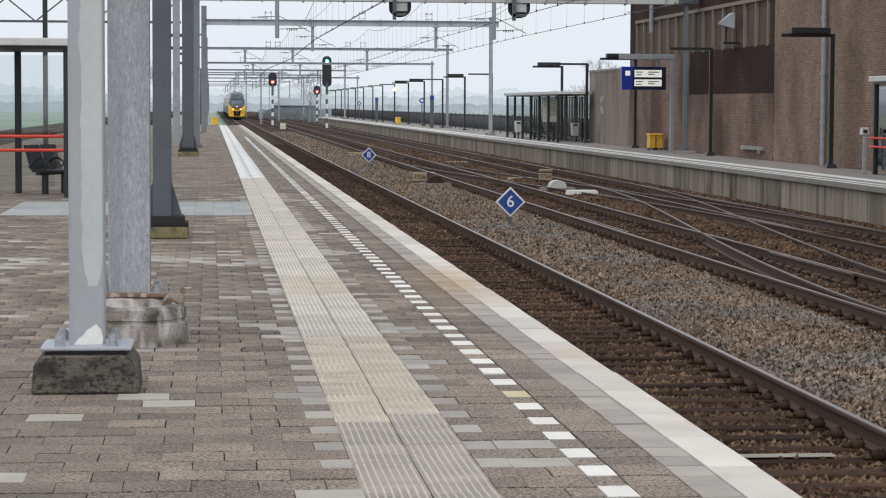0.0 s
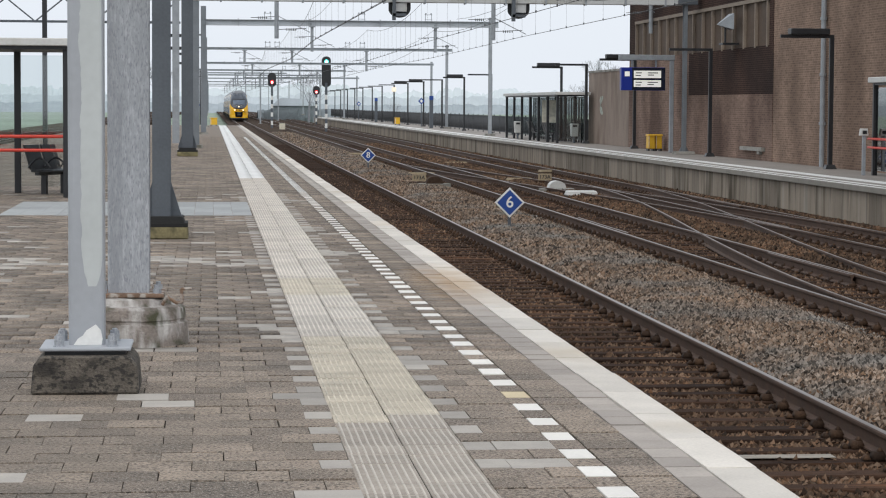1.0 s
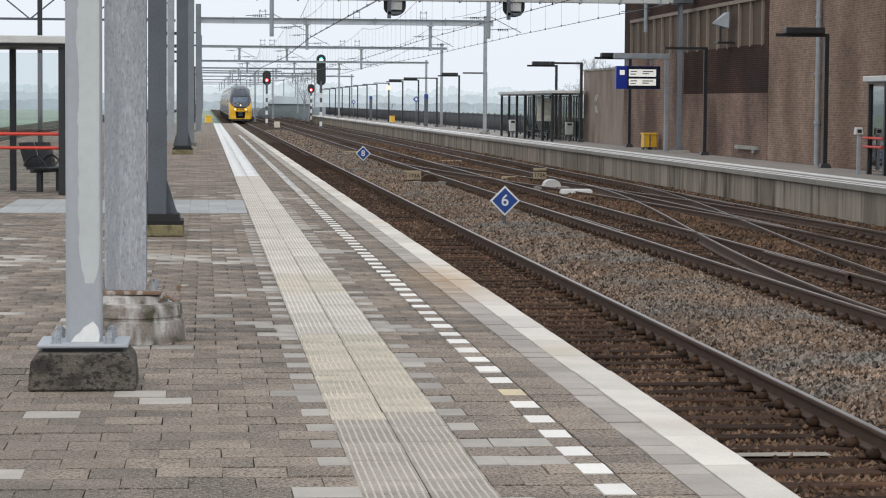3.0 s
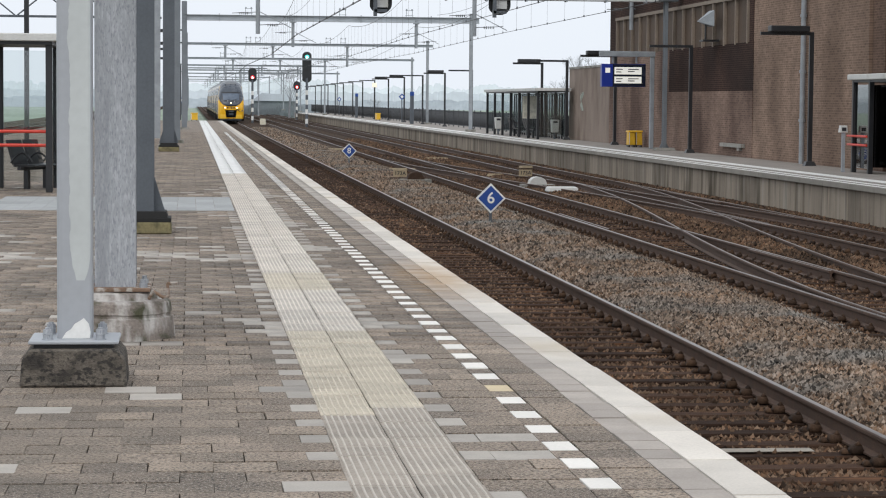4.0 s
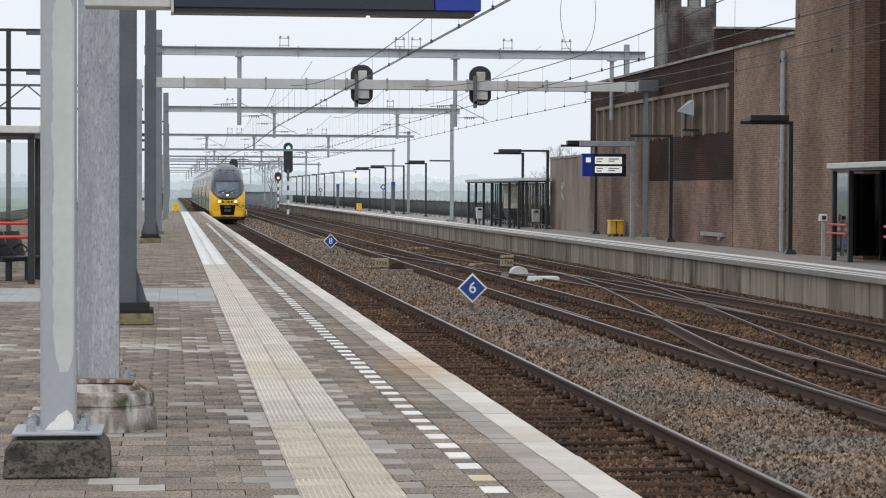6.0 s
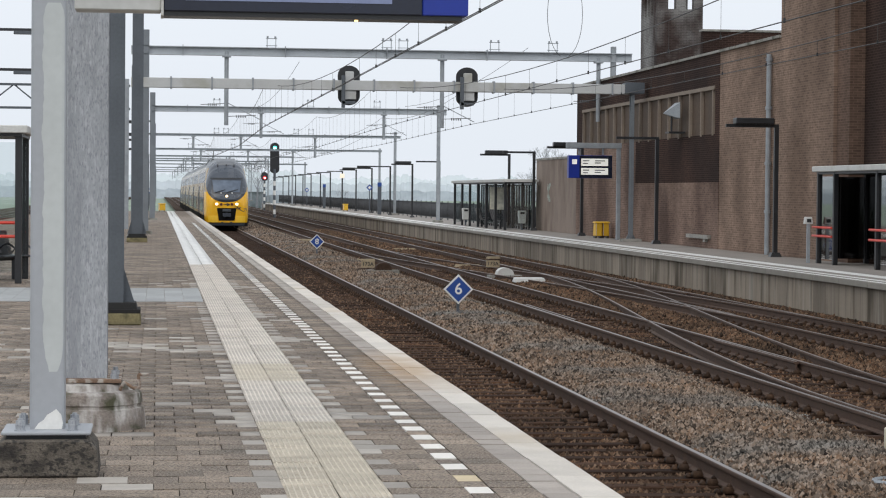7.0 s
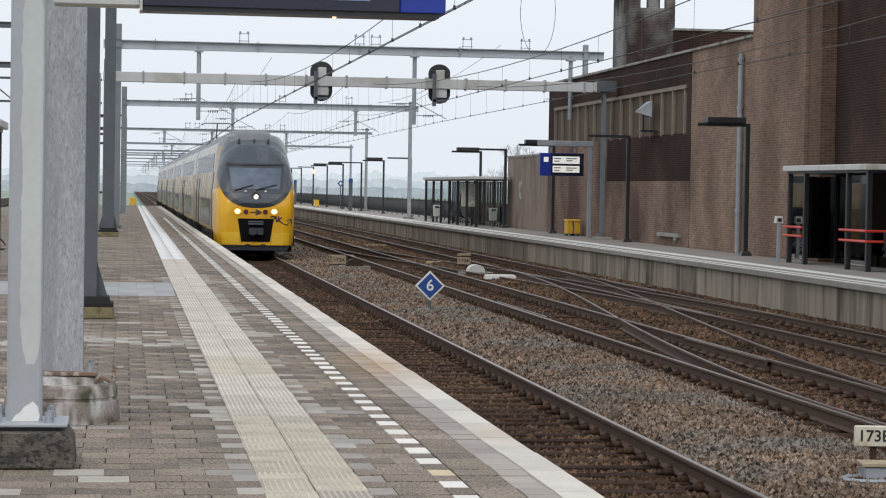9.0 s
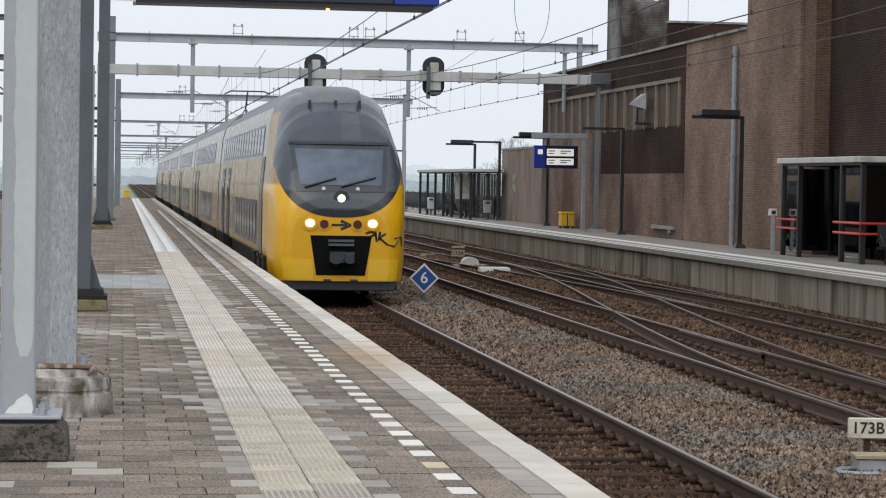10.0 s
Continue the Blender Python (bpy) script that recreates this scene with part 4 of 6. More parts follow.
def galvanised_pillar():
    p = thing("portal_pillar", (-0.5, 16.8, 0), "galvanised steel pillar bolted to a round concrete foot", "pillar")
    bm = bmesh.new()
    seg = 28
    rings = []
    for z, r in ((0, .425), (.06, .42), (.15, .412), (.16, .392), (.175, .392), (.185, .402), (.255, .392), (.272, .375), (.28, .31), (.32, .3), (.33, .28)):
        rings.append([bm.verts.new((r * math.cos(2 * math.pi * i / seg) * (1 + .02 * noise.noise(Vector((i * .9, z * 5, 1)))), r * math.sin(2 * math.pi * i / seg) * (1 + .015 * noise.noise(Vector((i * .8, z * 5, 8)))), z + .012 * noise.noise(Vector((i * .7, z, 5))))) for i in range(seg)])
    for a, b in zip(rings, rings[1:]):
        for i in range(seg):
            bm.faces.new((a[i], a[(i + 1) % seg], b[(i + 1) % seg], b[i]))
    bm.faces.new(rings[-1])
    part("foot", bm, M["foot_concrete"], p, "mossy weathered round concrete foot")
    bm = bmesh.new()
    box(bm, -.22, .25, -.24, .24, .335, .365)
    part("base_plate", bm, M["rust_flake"], p, "flaking rusty base plate", bevel=0.005)
    bm = bmesh.new()
    bend = [(.24, -.27, .29), (.27, -.3, .35), (.34, -.28, .3), (.38, -.26, .31), (.37, -.26, .4), (.44, -.24, .4)]
    for a, b in zip(bend, bend[1:]):
        tube(bm, a, b, .012, seg=6)
    part("cable_stub", bm, M["rust_flake"], p, "bent rusty earth strap")
    bm = bmesh.new()
    prism(bm, ibeam(0, 0, .29, .3, .022), .365, 9.2, "z")
    part("shaft", bm, M["galvanised"], p)
    for x in (-.18, .2):
        for y in (-.19, .19):
            bolt(p, x, y, .36, 0.03, 0.06)
    return p


galvanised_pillar()


def dark_pillar(x, y, h, w=0.2, label="dark grey steel pillar with flared foot on a concrete block"):
    p = thing("portal_pillar", (x, y, 0), label, "pillar", "steel pillars")
    bm = bmesh.new()
    prism(bm, [(-.34, 0), (.34, 0), (.33, .15), (-.33, .15)], -.36, .36)
    part("foot", bm, M["moss_concrete"], p, "mossy yellow-green concrete block", bevel=0.015)
    bm = bmesh.new()
    box(bm, -.33, .33, -.35, .35, .15, .2)
    box(bm, -.29, .29, -.31, .31, .2, .28, 0.02)
    part("base_plate", bm, M["tar_black"], p, "tarred black base plate")
    bm = bmesh.new()
    prism(bm, ibeam(0, 0, w, .3, .02), .21, h, "z")
    part("shaft", bm, M["steel_dark"], p)
    for s in (-1, 1):
        bm = bmesh.new()
        prism(bm, [(s * w / 2, .28), (s * (w / 2 + .14), .28), (s * (w / 2 + .12), .33), (s * w / 2, .72)], -.02, .02)
        part("gusset", bm, M["steel_dark"], p)
    return p


dark_pillar(-0.54, 29.65, 8.8, 0.23)
dark_pillar(-0.66, 75.4, 9.5, 0.36)


# ---- overhead line portals ----
def beam_mesh(x0, x1, z, tall=0.34, deep=0.3, t=0.03):
    bm = bmesh.new()
    prism(bm, [(-deep / 2, z - tall / 2), (deep / 2, z - tall / 2), (deep / 2, z - tall / 2 + t), (0.02, z - tall / 2 + t), (0.02, z + tall / 2 - t), (deep / 2, z + tall / 2 - t),
               (deep / 2, z + tall / 2), (-deep / 2, z + tall / 2), (-deep / 2, z + tall / 2 - t), (-0.02, z + tall / 2 - t), (-0.02, z - tall / 2 + t), (-deep / 2, z - tall / 2 + t)], x0, x1, "x")
    return bm


def insulator(parent, x, z, length=0.9, y=0.0):
    bm = bmesh.new()
    tube(bm, (x, y, z), (x + length, y, z + 0.05), 0.014, seg=6)
    for k in range(5):
        c = x + length * (0.3 + 0.08 * k)
        tube(bm, (c, y, z), (c + 0.03, y, z), 0.05, seg=8)
    part("insulator", bm, M["black_steel"], parent)


def portal(y, x0, x1, z, posts, hangers, frames, tall=0.34, mat="beam_blue"):
    p = thing("overhead_line_portal", (0, y, 0), "grey steel portal carrying the overhead wires", "line portal", "line portals")
    part("beam", beam_mesh(x0, x1, z, tall), M[mat], p)
    for x, top, *low in posts:
        low = low[0] if low else 0.0
        bm = bmesh.new()
        prism(bm, ibeam(x, 0, .3 if x < 2 else .19, .3 if x < 2 else .22, .02), low, top, "z")
        q = part("post", bm, M["steel_post" if x < 2 else "steel_mid"], p)
        bm = bmesh.new()
        box(bm, x - .3, x + .3, -.3, .3, low, low + .12, .03)
        part("foot", bm, M["concrete"], q)
    for x, low in hangers:
        bm = bmesh.new()
        tube(bm, (x, 0, z), (x, 0, low), 0.085, seg=10)
        box(bm, x - .17, x + .17, -.17, .17, z - tall / 2 - .06, z - tall / 2)
        part("drop_arm", bm, M["steel_mid"], p)
        insulator(p, x + .05, low + .35, 1.1)
        insulator(p, x - 1.0, low + .8, 0.95)
        bm = bmesh.new()
        tube(bm, (x, 0, low + .9), (x + 1.3, 0, low + .25), 0.018, seg=6)
        part("steady_arm", bm, M["steel_mid"], p)
    for x in frames:
        bm = bmesh.new()
        for s in (-.17, .17):
            tube(bm, (x + s, 0, z + tall / 2), (x + s, 0, z + tall / 2 + .38), 0.016, seg=6)
        for h in (.08, .36):
            tube(bm, (x - .22, 0, z + tall / 2 + h), (x + .22, 0, z + tall / 2 + h), 0.016, seg=6)
        for s in (-.15, .15):
            tube(bm, (x + s, 0, z + tall / 2 + .38), (x + s, 0, z + tall / 2 + .45), 0.04, seg=8)
        part("wire_frame", bm, M["steel_mid"], p)
    for k in range(int((x1 - x0) / 4)):
        bm = bmesh.new()
        box(bm, x0 + 2 + 4 * k - .015, x0 + 2 + 4 * k + .015, -.16, .16, z - tall / 2 - .02, z + tall / 2 + .06)
        part("stiffener", bm, M["steel_mid"], p)
    return p


PORTALS = ((90, -1.05, 18.8, 7.16, ((-.5, 7.95), (18.05, 7.6, 6.2)), ((2.65, 4.27), (11.16, 4.27), (17.45, 4.6)), (4.4, 8.95, 9.6, 13.25, 15.6)),
           (130, -.35, 16.4, 6.3, ((-.3, 7.2), (15.95, 6.7)), ((5.8, 4.7), (12.8, 4.7)), (3.3, 8.6, 12.4)),
           (170, -.4, 18.0, 5.8, ((-.3, 6.6), (17.6, 6.2)), ((2.6, 4.7), (6.1, 4.7), (11.6, 4.2)), (4.3, 5.0, 10.2, 11.3)),
           (215, -.6, 21.0, 5.54, ((-.5, 6.2), (20.8, 5.8)), ((4.0, 4.5), (8.4, 4.5), (12.6, 4.5)), (3.0, 7.0)),
           (270, -.6, 16.0, 5.7, ((-.5, 6.2), (15.8, 5.9)), ((4.0, 4.5), (8.4, 4.5), (12.6, 4.5)), (4.3, 8.7)),
           (330, -.6, 16.0, 5.9, ((-.5, 6.3), (15.8, 6.1)), ((4.0, 4.5), (8.4, 4.5), (12.6, 4.5)), (4.3, 8.7)),
           (390, -.6, 16.0, 6.1, ((-.5, 6.5), (15.8, 6.3)), ((4.0, 4.6), (8.4, 4.6)), (4.3, 8.7)),
           (460, -.8, 16.0, 6.2, ((-.5, 6.5), (15.8, 6.4)), ((4.0, 4.6), (8.4, 4.6)), (4.3,)),
           (540, -.8, 16.0, 6.4, ((-.5, 6.7), (15.8, 6.6)), ((4.0, 4.6), (8.4, 4.6)), (4.3,)),
           (300, 6.4, 19.5, 5.2, ((6.6, 5.7, -.9), (19.2, 5.5)), ((8.4, 4.5), (12.6, 4.5)), (10.2,)),
           (360, -.6, 12.0, 6.6, ((-.5, 7.0), (10.7, 6.9, -.9)), ((4.0, 4.6), (8.4, 4.6)), (4.3, 7.2)),
           (425, 6.4, 17.0, 6.6, ((6.6, 7.4, -.9), (16.8, 7.2, -.9)), ((8.4, 4.6),), (8.7, 12.0)),
           (620, -.8, 16.0, 6.6, ((-.5, 7.0), (15.8, 6.9)), ((4.0, 4.6), (8.4, 4.6)), (4.3,)))
for row in PORTALS:
    portal(*row, tall=0.34 if row[0] < 150 else 0.2)


def signal_gantry():
    p = thing("signal_gantry", (0, 81.5, 0), "pale grey signal gantry across the tracks on two posts", "signal gantry")
    bm = bmesh.new()
    box(bm, -.95, 16.9, -.16, .16, 5.33, 5.68)
    part("beam", bm, M["beam"], p, bevel=0.012)
    for k in range(13):
        x = .45 + 1.44 * k
        if x < 16.6:
            bm = bmesh.new()
            for s in (-.18, .18):
                box(bm, x - .03, x + .03, s - .015, s + .015, 5.29, 5.72)
            box(bm, x - .03, x + .03, -.18, .18, 5.7, 5.725)
            part("clamp", bm, M["steel_mid"], p)
    for x, top, wide in ((-.75, 6.1, .36), (17.05, 5.75, .12)):
        bm = bmesh.new()
        prism(bm, ibeam(x, 0, wide, .3, .025), 0, top, "z")
        q = part("post", bm, M["steel_post"], p)
        bm = bmesh.new()
        box(bm, x - .36, x + .36, -.36, .36, 0, .1, .03)
        part("foot", bm, M["concrete"], q)
        for s in (-1, 1):
            bm = bmesh.new()
            prism(bm, [(x + s * wide / 2, .1), (x + s * (wide / 2 + .12), .1), (x + s * wide / 2, .2 + wide)], -.02, .02)
            part("gusset", bm, M["steel_post"], q)
    bm = bmesh.new()
    box(bm, 16.75, 17.45, -.3, .3, 5.35, 5.75)
    part("junction_box", bm, M["steel_dark"], p, bevel=0.01)
    return p


signal_gantry()


def signal_back(x):
    """A signal seen from behind: a dark oval board with a pale relay box."""
    p = thing("gantry_signal", (x, 81.1, 5.5), "black oval signal board seen from behind with grey box", "railway signal", "gantry signals")
    bm = bmesh.new()
    pts = []
    for k in range(24):
        a = 2 * math.pi * k / 24
        pts.append((.4 * math.cos(a), .34 * math.sin(a) + (.38 if math.sin(a) > 0 else -.36)))
    prism(bm, pts, .5, .56)
    part("board", bm, M["black_steel"], p)
    bm = bmesh.new()
    box(bm, -.2, .25, .3, .5, -.5, -.05)
    part("relay_box", bm, M["beam"], p, bevel=0.02)
    bm = bmesh.new()
    box(bm, -.14, .16, .3, .5, .1, .5)
    part("lamp_housing", bm, M["beam"], p, bevel=0.02)
    bm = bmesh.new()
    box(bm, -.28, -.16, .1, .3, -.8, .35)
    part("bracket", bm, M["steel_dark"], p)
    bm = bmesh.new()
    box(bm, -.26, .2, .1, .5, -.66, -.56)
    part("step", bm, M["steel_dark"], p)
    return p


signal_back(6.76)
signal_back(11.02)


# ---- overhead wires ----
def strand(bm, pts, r):
    for a, b in zip(pts, pts[1:]):
        tube(bm, a, b, r, seg=4)


def pipe_run(bm, pts, r, seg=4):
    """One unbroken wire along y."""
    rows = [[bm.verts.new((x + r * math.cos(2 * math.pi * i / seg), y, z + r * math.sin(2 * math.pi * i / seg))) for i in range(seg)] for x, y, z in pts]
    for a, b in zip(rows, rows[1:]):
        for i in range(seg):
            bm.faces.new((a[i], a[(i + 1) % seg], b[(i + 1) % seg], b[i]))


SUPPORTS = (-60, 10, 90, 130, 170, 215, 270, 330, 390, 460, 540)
for i, ax in enumerate(AXES):
    w = thing("overhead_wire", (0, 0, 0), "dark contact wire hung from a sagging messenger wire", "overhead wire", "overhead wires")
    contact = (4.26, 4.2, 4.42)[i]
    for off in ((-.02, .02) if i == 0 else (0,)):
        bm = bmesh.new()
        pipe_run(bm, [(ax + off + (0.2 if k % 2 else -0.2), y, contact) for k, y in enumerate(SUPPORTS)], 0.0095)
        part("contact_wire", bm, M["wire"], w)
    bm, drops, beads = bmesh.new(), bmesh.new(), bmesh.new()
    pts = []
    for k, (a, b) in enumerate(zip(SUPPORTS, SUPPORTS[1:])):
        n = 22 if b <= 90 else 14
        for j in range(n):
            u = j / n
            y = a + (b - a) * u
            z = 5.95 - 4 * (1.3 if b < 100 else 0.5) * u * (1 - u)
            s = (0.2 if k % 2 else -0.2) * (1 - 2 * u)
            pts.append((ax + s, y, z))
            if y < 300:
                tube(drops, (ax + s, y, z), (ax + s, y, contact), 0.0032, seg=4)
                tube(beads, (ax + s, y, contact - .02), (ax + s, y, contact + .045), 0.019, seg=6)
    pipe_run(bm, pts, 0.01)
    part("messenger_wire", bm, M["wire"], w)
    part("dropper", drops, M["wire"], w)["kind"] = "stuff"
    part("clip", beads, M["black_steel"], w)["kind"] = "stuff"
for x0, z0, x1, z1, y0, y1 in ((5.5, 6.8, 5.2, 6.4, 90, 130), (14.6, 7.5, 14.0, 6.6, 90, 130), (12.0, 5.0, 12.4, 4.9, 130, 215)):
    bm = bmesh.new()
    pipe_run(bm, [(x0 + (x1 - x0) * u / 8, y0 + (y1 - y0) * u / 8, z0 + (z1 - z0) * u / 8 - .5 * (1 - (u / 4 - 1) ** 2)) for u in range(9)], 0.01)
    single("feeder_cable", bm, M["wire"], "thin dark feeder cable between portals", "cable", "feeder cables")
bm = bmesh.new()
strand(bm, [(11.78 + .52 * math.cos(a), 66, 6.95 + 1.25 * math.sin(a)) for a in np.linspace(-1.35, math.pi + 1.35, 26)], 0.008)
part("cable_loop", bm, M["wire"], w, "slack loop of feeder cable")


# ---- colour-light signals ----
def light_signal(x, y, z, lens, up=0.6, down=0.12):
    p = thing("light_signal", (x, y, 0), "black signal head on a striped post beside the track", "railway signal", "light signals")
    bm = bmesh.new()
    tube(bm, (0, 0, -.95), (0, 0, z - down), 0.12, seg=10)
    part("post", bm, M["steel_dark"], p)
    for k in range(4):
        bm = bmesh.new()
        tube(bm, (0, 0, -.5 + k * .9), (0, 0, -.05 + k * .9), 0.128, seg=10)
        part("band", bm, M["sign_white"], p, "white band")
    bm = bmesh.new()
    pts = []
    for k in range(20):
        a = 2 * math.pi * k / 20
        pts.append((.45 * math.cos(a), .42 * math.sin(a) + (up if math.sin(a) > 0 else -down)))
    prism(bm, [(a, b + z) for a, b in pts], -.05, .05)
    part("board", bm, M["black_steel"], p)
    bm = bmesh.new()
    tube(bm, (0, -.05, z), (0, -.3, z), 0.2, 0.22, seg=16)
    part("hood", bm, M["black_steel"], p)
    bm = bmesh.new()
    tube(bm, (0, -.3, z), (0, -.32, z), 0.19, seg=16)
    part("lens", bm, M[lens], p, "lit lens")
    bm = bmesh.new()
    tube(bm, (0, -.32, z - .02), (0, -.33, z - .02), 0.085, seg=12)
    part("bulb", bm, M["bulb"], p, "white glowing bulb")
    return p


plate = bmesh.new()
box(plate, -.3, .3, -.03, .03, 0, .62)
single("marker_plate", plate, M["plate_cream"], "small pale marker plate on the ballast", "railway sign", bevel=0.01).location = (7.45, 236, -.85)
light_signal(6.71, 248, 4.12, "lamp_red")
light_signal(11.0, 217, 5.78, "lamp_green", 0.08, 2.0)
light_signal(13.9, 300, 3.4, "lamp_red", 0.35, 0.0)
light_signal(-4.2, 205, 0.9, "lamp_red", 0.3, 0.1)


# ---- station building along the far platform ----
building = thing("station_building", (17.6, 0, 0), "brown brick station building with dark wall and slatted windows", "building")


def wall(name, x0, x1, y0, y1, z0, z1, mat, label="", bevel=0.0):
    bm = bmesh.new()
    box(bm, x0, x1, y0, y1, z0, z1)
    return part(name, bm, M[mat], building, label, bevel)


low = wall("low_wall", 0, 0.4, 95.45, 105.7, 0, 3.24, "plaster", "low brown rendered wall with pale graffiti")
wall("low_wall_cap", -.03, 0.45, 95.45, 105.75, 3.24, 3.33, "concrete")
# the slatted block: pieces of wall round the window band
wall("wall", 0, .5, 70.72, 95.4, 0, 2.12, "brick")
wall("wall", 0.004, .5, 83.4, 95.4, 2.12, 3.66, "brick")
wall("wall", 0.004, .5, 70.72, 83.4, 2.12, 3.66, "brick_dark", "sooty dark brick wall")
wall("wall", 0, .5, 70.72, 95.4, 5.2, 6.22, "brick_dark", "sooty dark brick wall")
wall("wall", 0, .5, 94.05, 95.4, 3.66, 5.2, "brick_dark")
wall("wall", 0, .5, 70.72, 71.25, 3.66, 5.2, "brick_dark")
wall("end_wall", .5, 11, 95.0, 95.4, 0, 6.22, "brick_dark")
wall("roof", .4, 11, 70.72, 95.0, 6.0, 6.15, "black_steel")
wall("roof_edge", -.06, .55, 70.72, 95.46, 6.22, 6.3, "concrete", "pale roof edge")
band = wall("window_band", .07, .15, 71.25, 94.05, 3.66, 5.2, "slat_pane", "brown infill panes behind pale slats")
for k in range(15):
    y = 71.5 + k * 1.6
    bm = bmesh.new()
    box(bm, -.03, .07, y - .055, y + .055, 3.62, 5.1)
    part("mullion", bm, M["pale_trim"], building, "pale window mullion")
wall("lintel", -.04, .07, 71.25, 94.05, 5.08, 5.2, "pale_trim", "pale lintel over the windows")
# the tall block
wall("tall_wall", 0.012, .6, 58.42, 63.6, 0, 12.5, "brick_light", "lighter brown brick wall")
wall("middle_wall", 0.016, .6, 63.6, 70.7, 0, 6.22, "brick_light", "lighter brown brick wall")
wall("return_wall", .1, .5, 57.3, 58.4, 0, 12.5, "brick_return_shaded", "brown brick corner with painted shade")
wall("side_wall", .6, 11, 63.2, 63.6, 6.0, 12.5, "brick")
wall("recessed_wall", .5, 1.0, 20, 57.3, 0, 12.5, "brick_set_back_shaded", "dark brick wall set back behind the shelter, shade painted in")
wall("tall_roof", .6, 11, 57, 63.2, 12.2, 12.4, "black_steel")
wall("middle_roof", .6, 11, 63.6, 70.72, 6.0, 6.15, "black_steel")
wall("middle_roof_edge", -.06, .65, 63.6, 70.72, 6.22, 6.3, "concrete", "pale roof edge")
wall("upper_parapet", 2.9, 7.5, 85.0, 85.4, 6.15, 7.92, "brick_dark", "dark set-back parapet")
wall("parapet_cap", 2.85, 7.5, 84.95, 85.45, 7.92, 8.0, "concrete")
# rainwater pipe
bm = bmesh.new()
tube(bm, (-.09, 64.5, 0), (-.09, 64.5, 5.8), 0.075, seg=12)
pipe = part("rain_pipe", bm, M["steel_mid"], building, "grey rainwater pipe")
for z in (1.2, 2.6, 4.2, 5.6):
    bm = bmesh.new()
    tube(bm, (-.09, 64.5, z), (-.09, 64.5, z + .09), 0.1, seg=12)
    part("pipe_clip", bm, M["steel_mid"], pipe)
bm = bmesh.new()
box(bm, -.12, 0, 71.6, 74.6, .3, .42)
box(bm, -.1, 0, 72.0, 72.3, .2, .3)
part("wall_bracket", bm, M["concrete"], building, "pale metal bracket on the wall")
bm = bmesh.new()
for a in range(26):
    t = a * 0.55
    x, z = .28 * math.cos(t * 1.9) + .05 * a / 6, .5 * math.sin(t)
    box(bm, -.008, 0, 102.1 + x - .05, 102.1 + x + .05, 1.75 + z * .7 - .07, 1.75 + z * .7 + .07)
part("graffiti", bm, M["graffiti"], building, "faded pale painted scrawl")
# tower behind the roof
tower = thing("tower", (20.74, 94.2, 6.0), "dark weathered brick tower with small openings", "tower")
for name, x0, x1, y0, y1, z0, z1 in (("front_wall", 0, 1.96, 0, .35, -.2, 3.5), ("side_wall", 0, .35, .35, 3.2, -.2, 3.3), ("side_wall", 1.61, 1.96, .35, 3.2, -.2, 3.5), ("back_wall", .35, 1.61, 2.85, 3.2, -.2, 3.3),
                                     ("upper_wall", 0, 1.96, 0, .35, 4.35, 7.0), ("upper_wall", 0, .35, .35, 3.2, 4.35, 7.0), ("upper_wall", 1.61, 1.96, .35, 3.2, 4.35, 7.0)):
    bm = bmesh.new()
    box(bm, x0, x1, y0, y1, z0, z1)
    part(name, bm, M["brick_tower"], tower)
for x0, x1, y0, y1, z0 in ((0, .47, 0, .35, 3.5), (.8, 1.22, 0, .35, 3.5), (1.57, 1.96, 0, .35, 3.5), (0, .35, .35, .75, 3.3), (0, .35, 1.15, 1.4, 3.3), (0, .35, 1.8, 2.05, 3.3), (0, .35, 2.45, 3.2, 3.3), (1.61, 1.96, 2.8, 3.2, 3.5)):
    bm = bmesh.new()
    box(bm, x0, x1, y0, y1, z0, 4.35)
    part("pier", bm, M["brick_tower"], tower)
# floodlight on the wall
flood = thing("floodlight", (17.45, 75.7, 4.2), "grey wedge-shaped floodlight on a wall bracket", "floodlight")
bm = bmesh.new()
v = [bm.verts.new(q) for q in ((-.55, 0, .25), (-.05, -.4, .62), (-.05, .4, .62), (-.05, .4, .08), (-.05, -.4, .08))]
for f in ((0, 1, 2), (0, 2, 3), (0, 3, 4), (0, 4, 1), (1, 4, 3, 2)):
    bm.faces.new([v[i] for i in f])
part("hood", bm, M["steel_mid"], flood)
bm = bmesh.new()
tube(bm, (-.25, 0, -.35), (-.25, 0, .15), .035, seg=8)
box(bm, -.4, .15, -.3, .3, -.42, -.36)
part("bracket", bm, M["black_steel"], flood)


# ---- far platform furniture ----
def platform_lamp(y, lit=False, boxed=True, h=3.68, x=17.2):
    p = thing("platform_lamp", (x, y, 0), "black angled platform lamp post" + (" with flat lamp box" if boxed else ""), "street lamp", "platform lamps")
    bm = bmesh.new()
    box(bm, -.06, .06, -.06, .06, .05, h)
    part("post", bm, M["black_steel"], p)
    bm = bmesh.new()
    box(bm, -.16, .16, -.16, .16, 0, .12, .05)
    part("foot", bm, M["black_steel"], p)
    bm = bmesh.new()
    box(bm, -1.45, .06, -.05, .05, h, h + .09)
    part("arm", bm, M["black_steel"], p)
    if boxed:
        bm = bmesh.new()
        box(bm, -1.2, -.1, -.2, .2, h + .09, h + .26)
        part("lamp_box", bm, M["black_steel"], p, bevel=0.02)
    return p


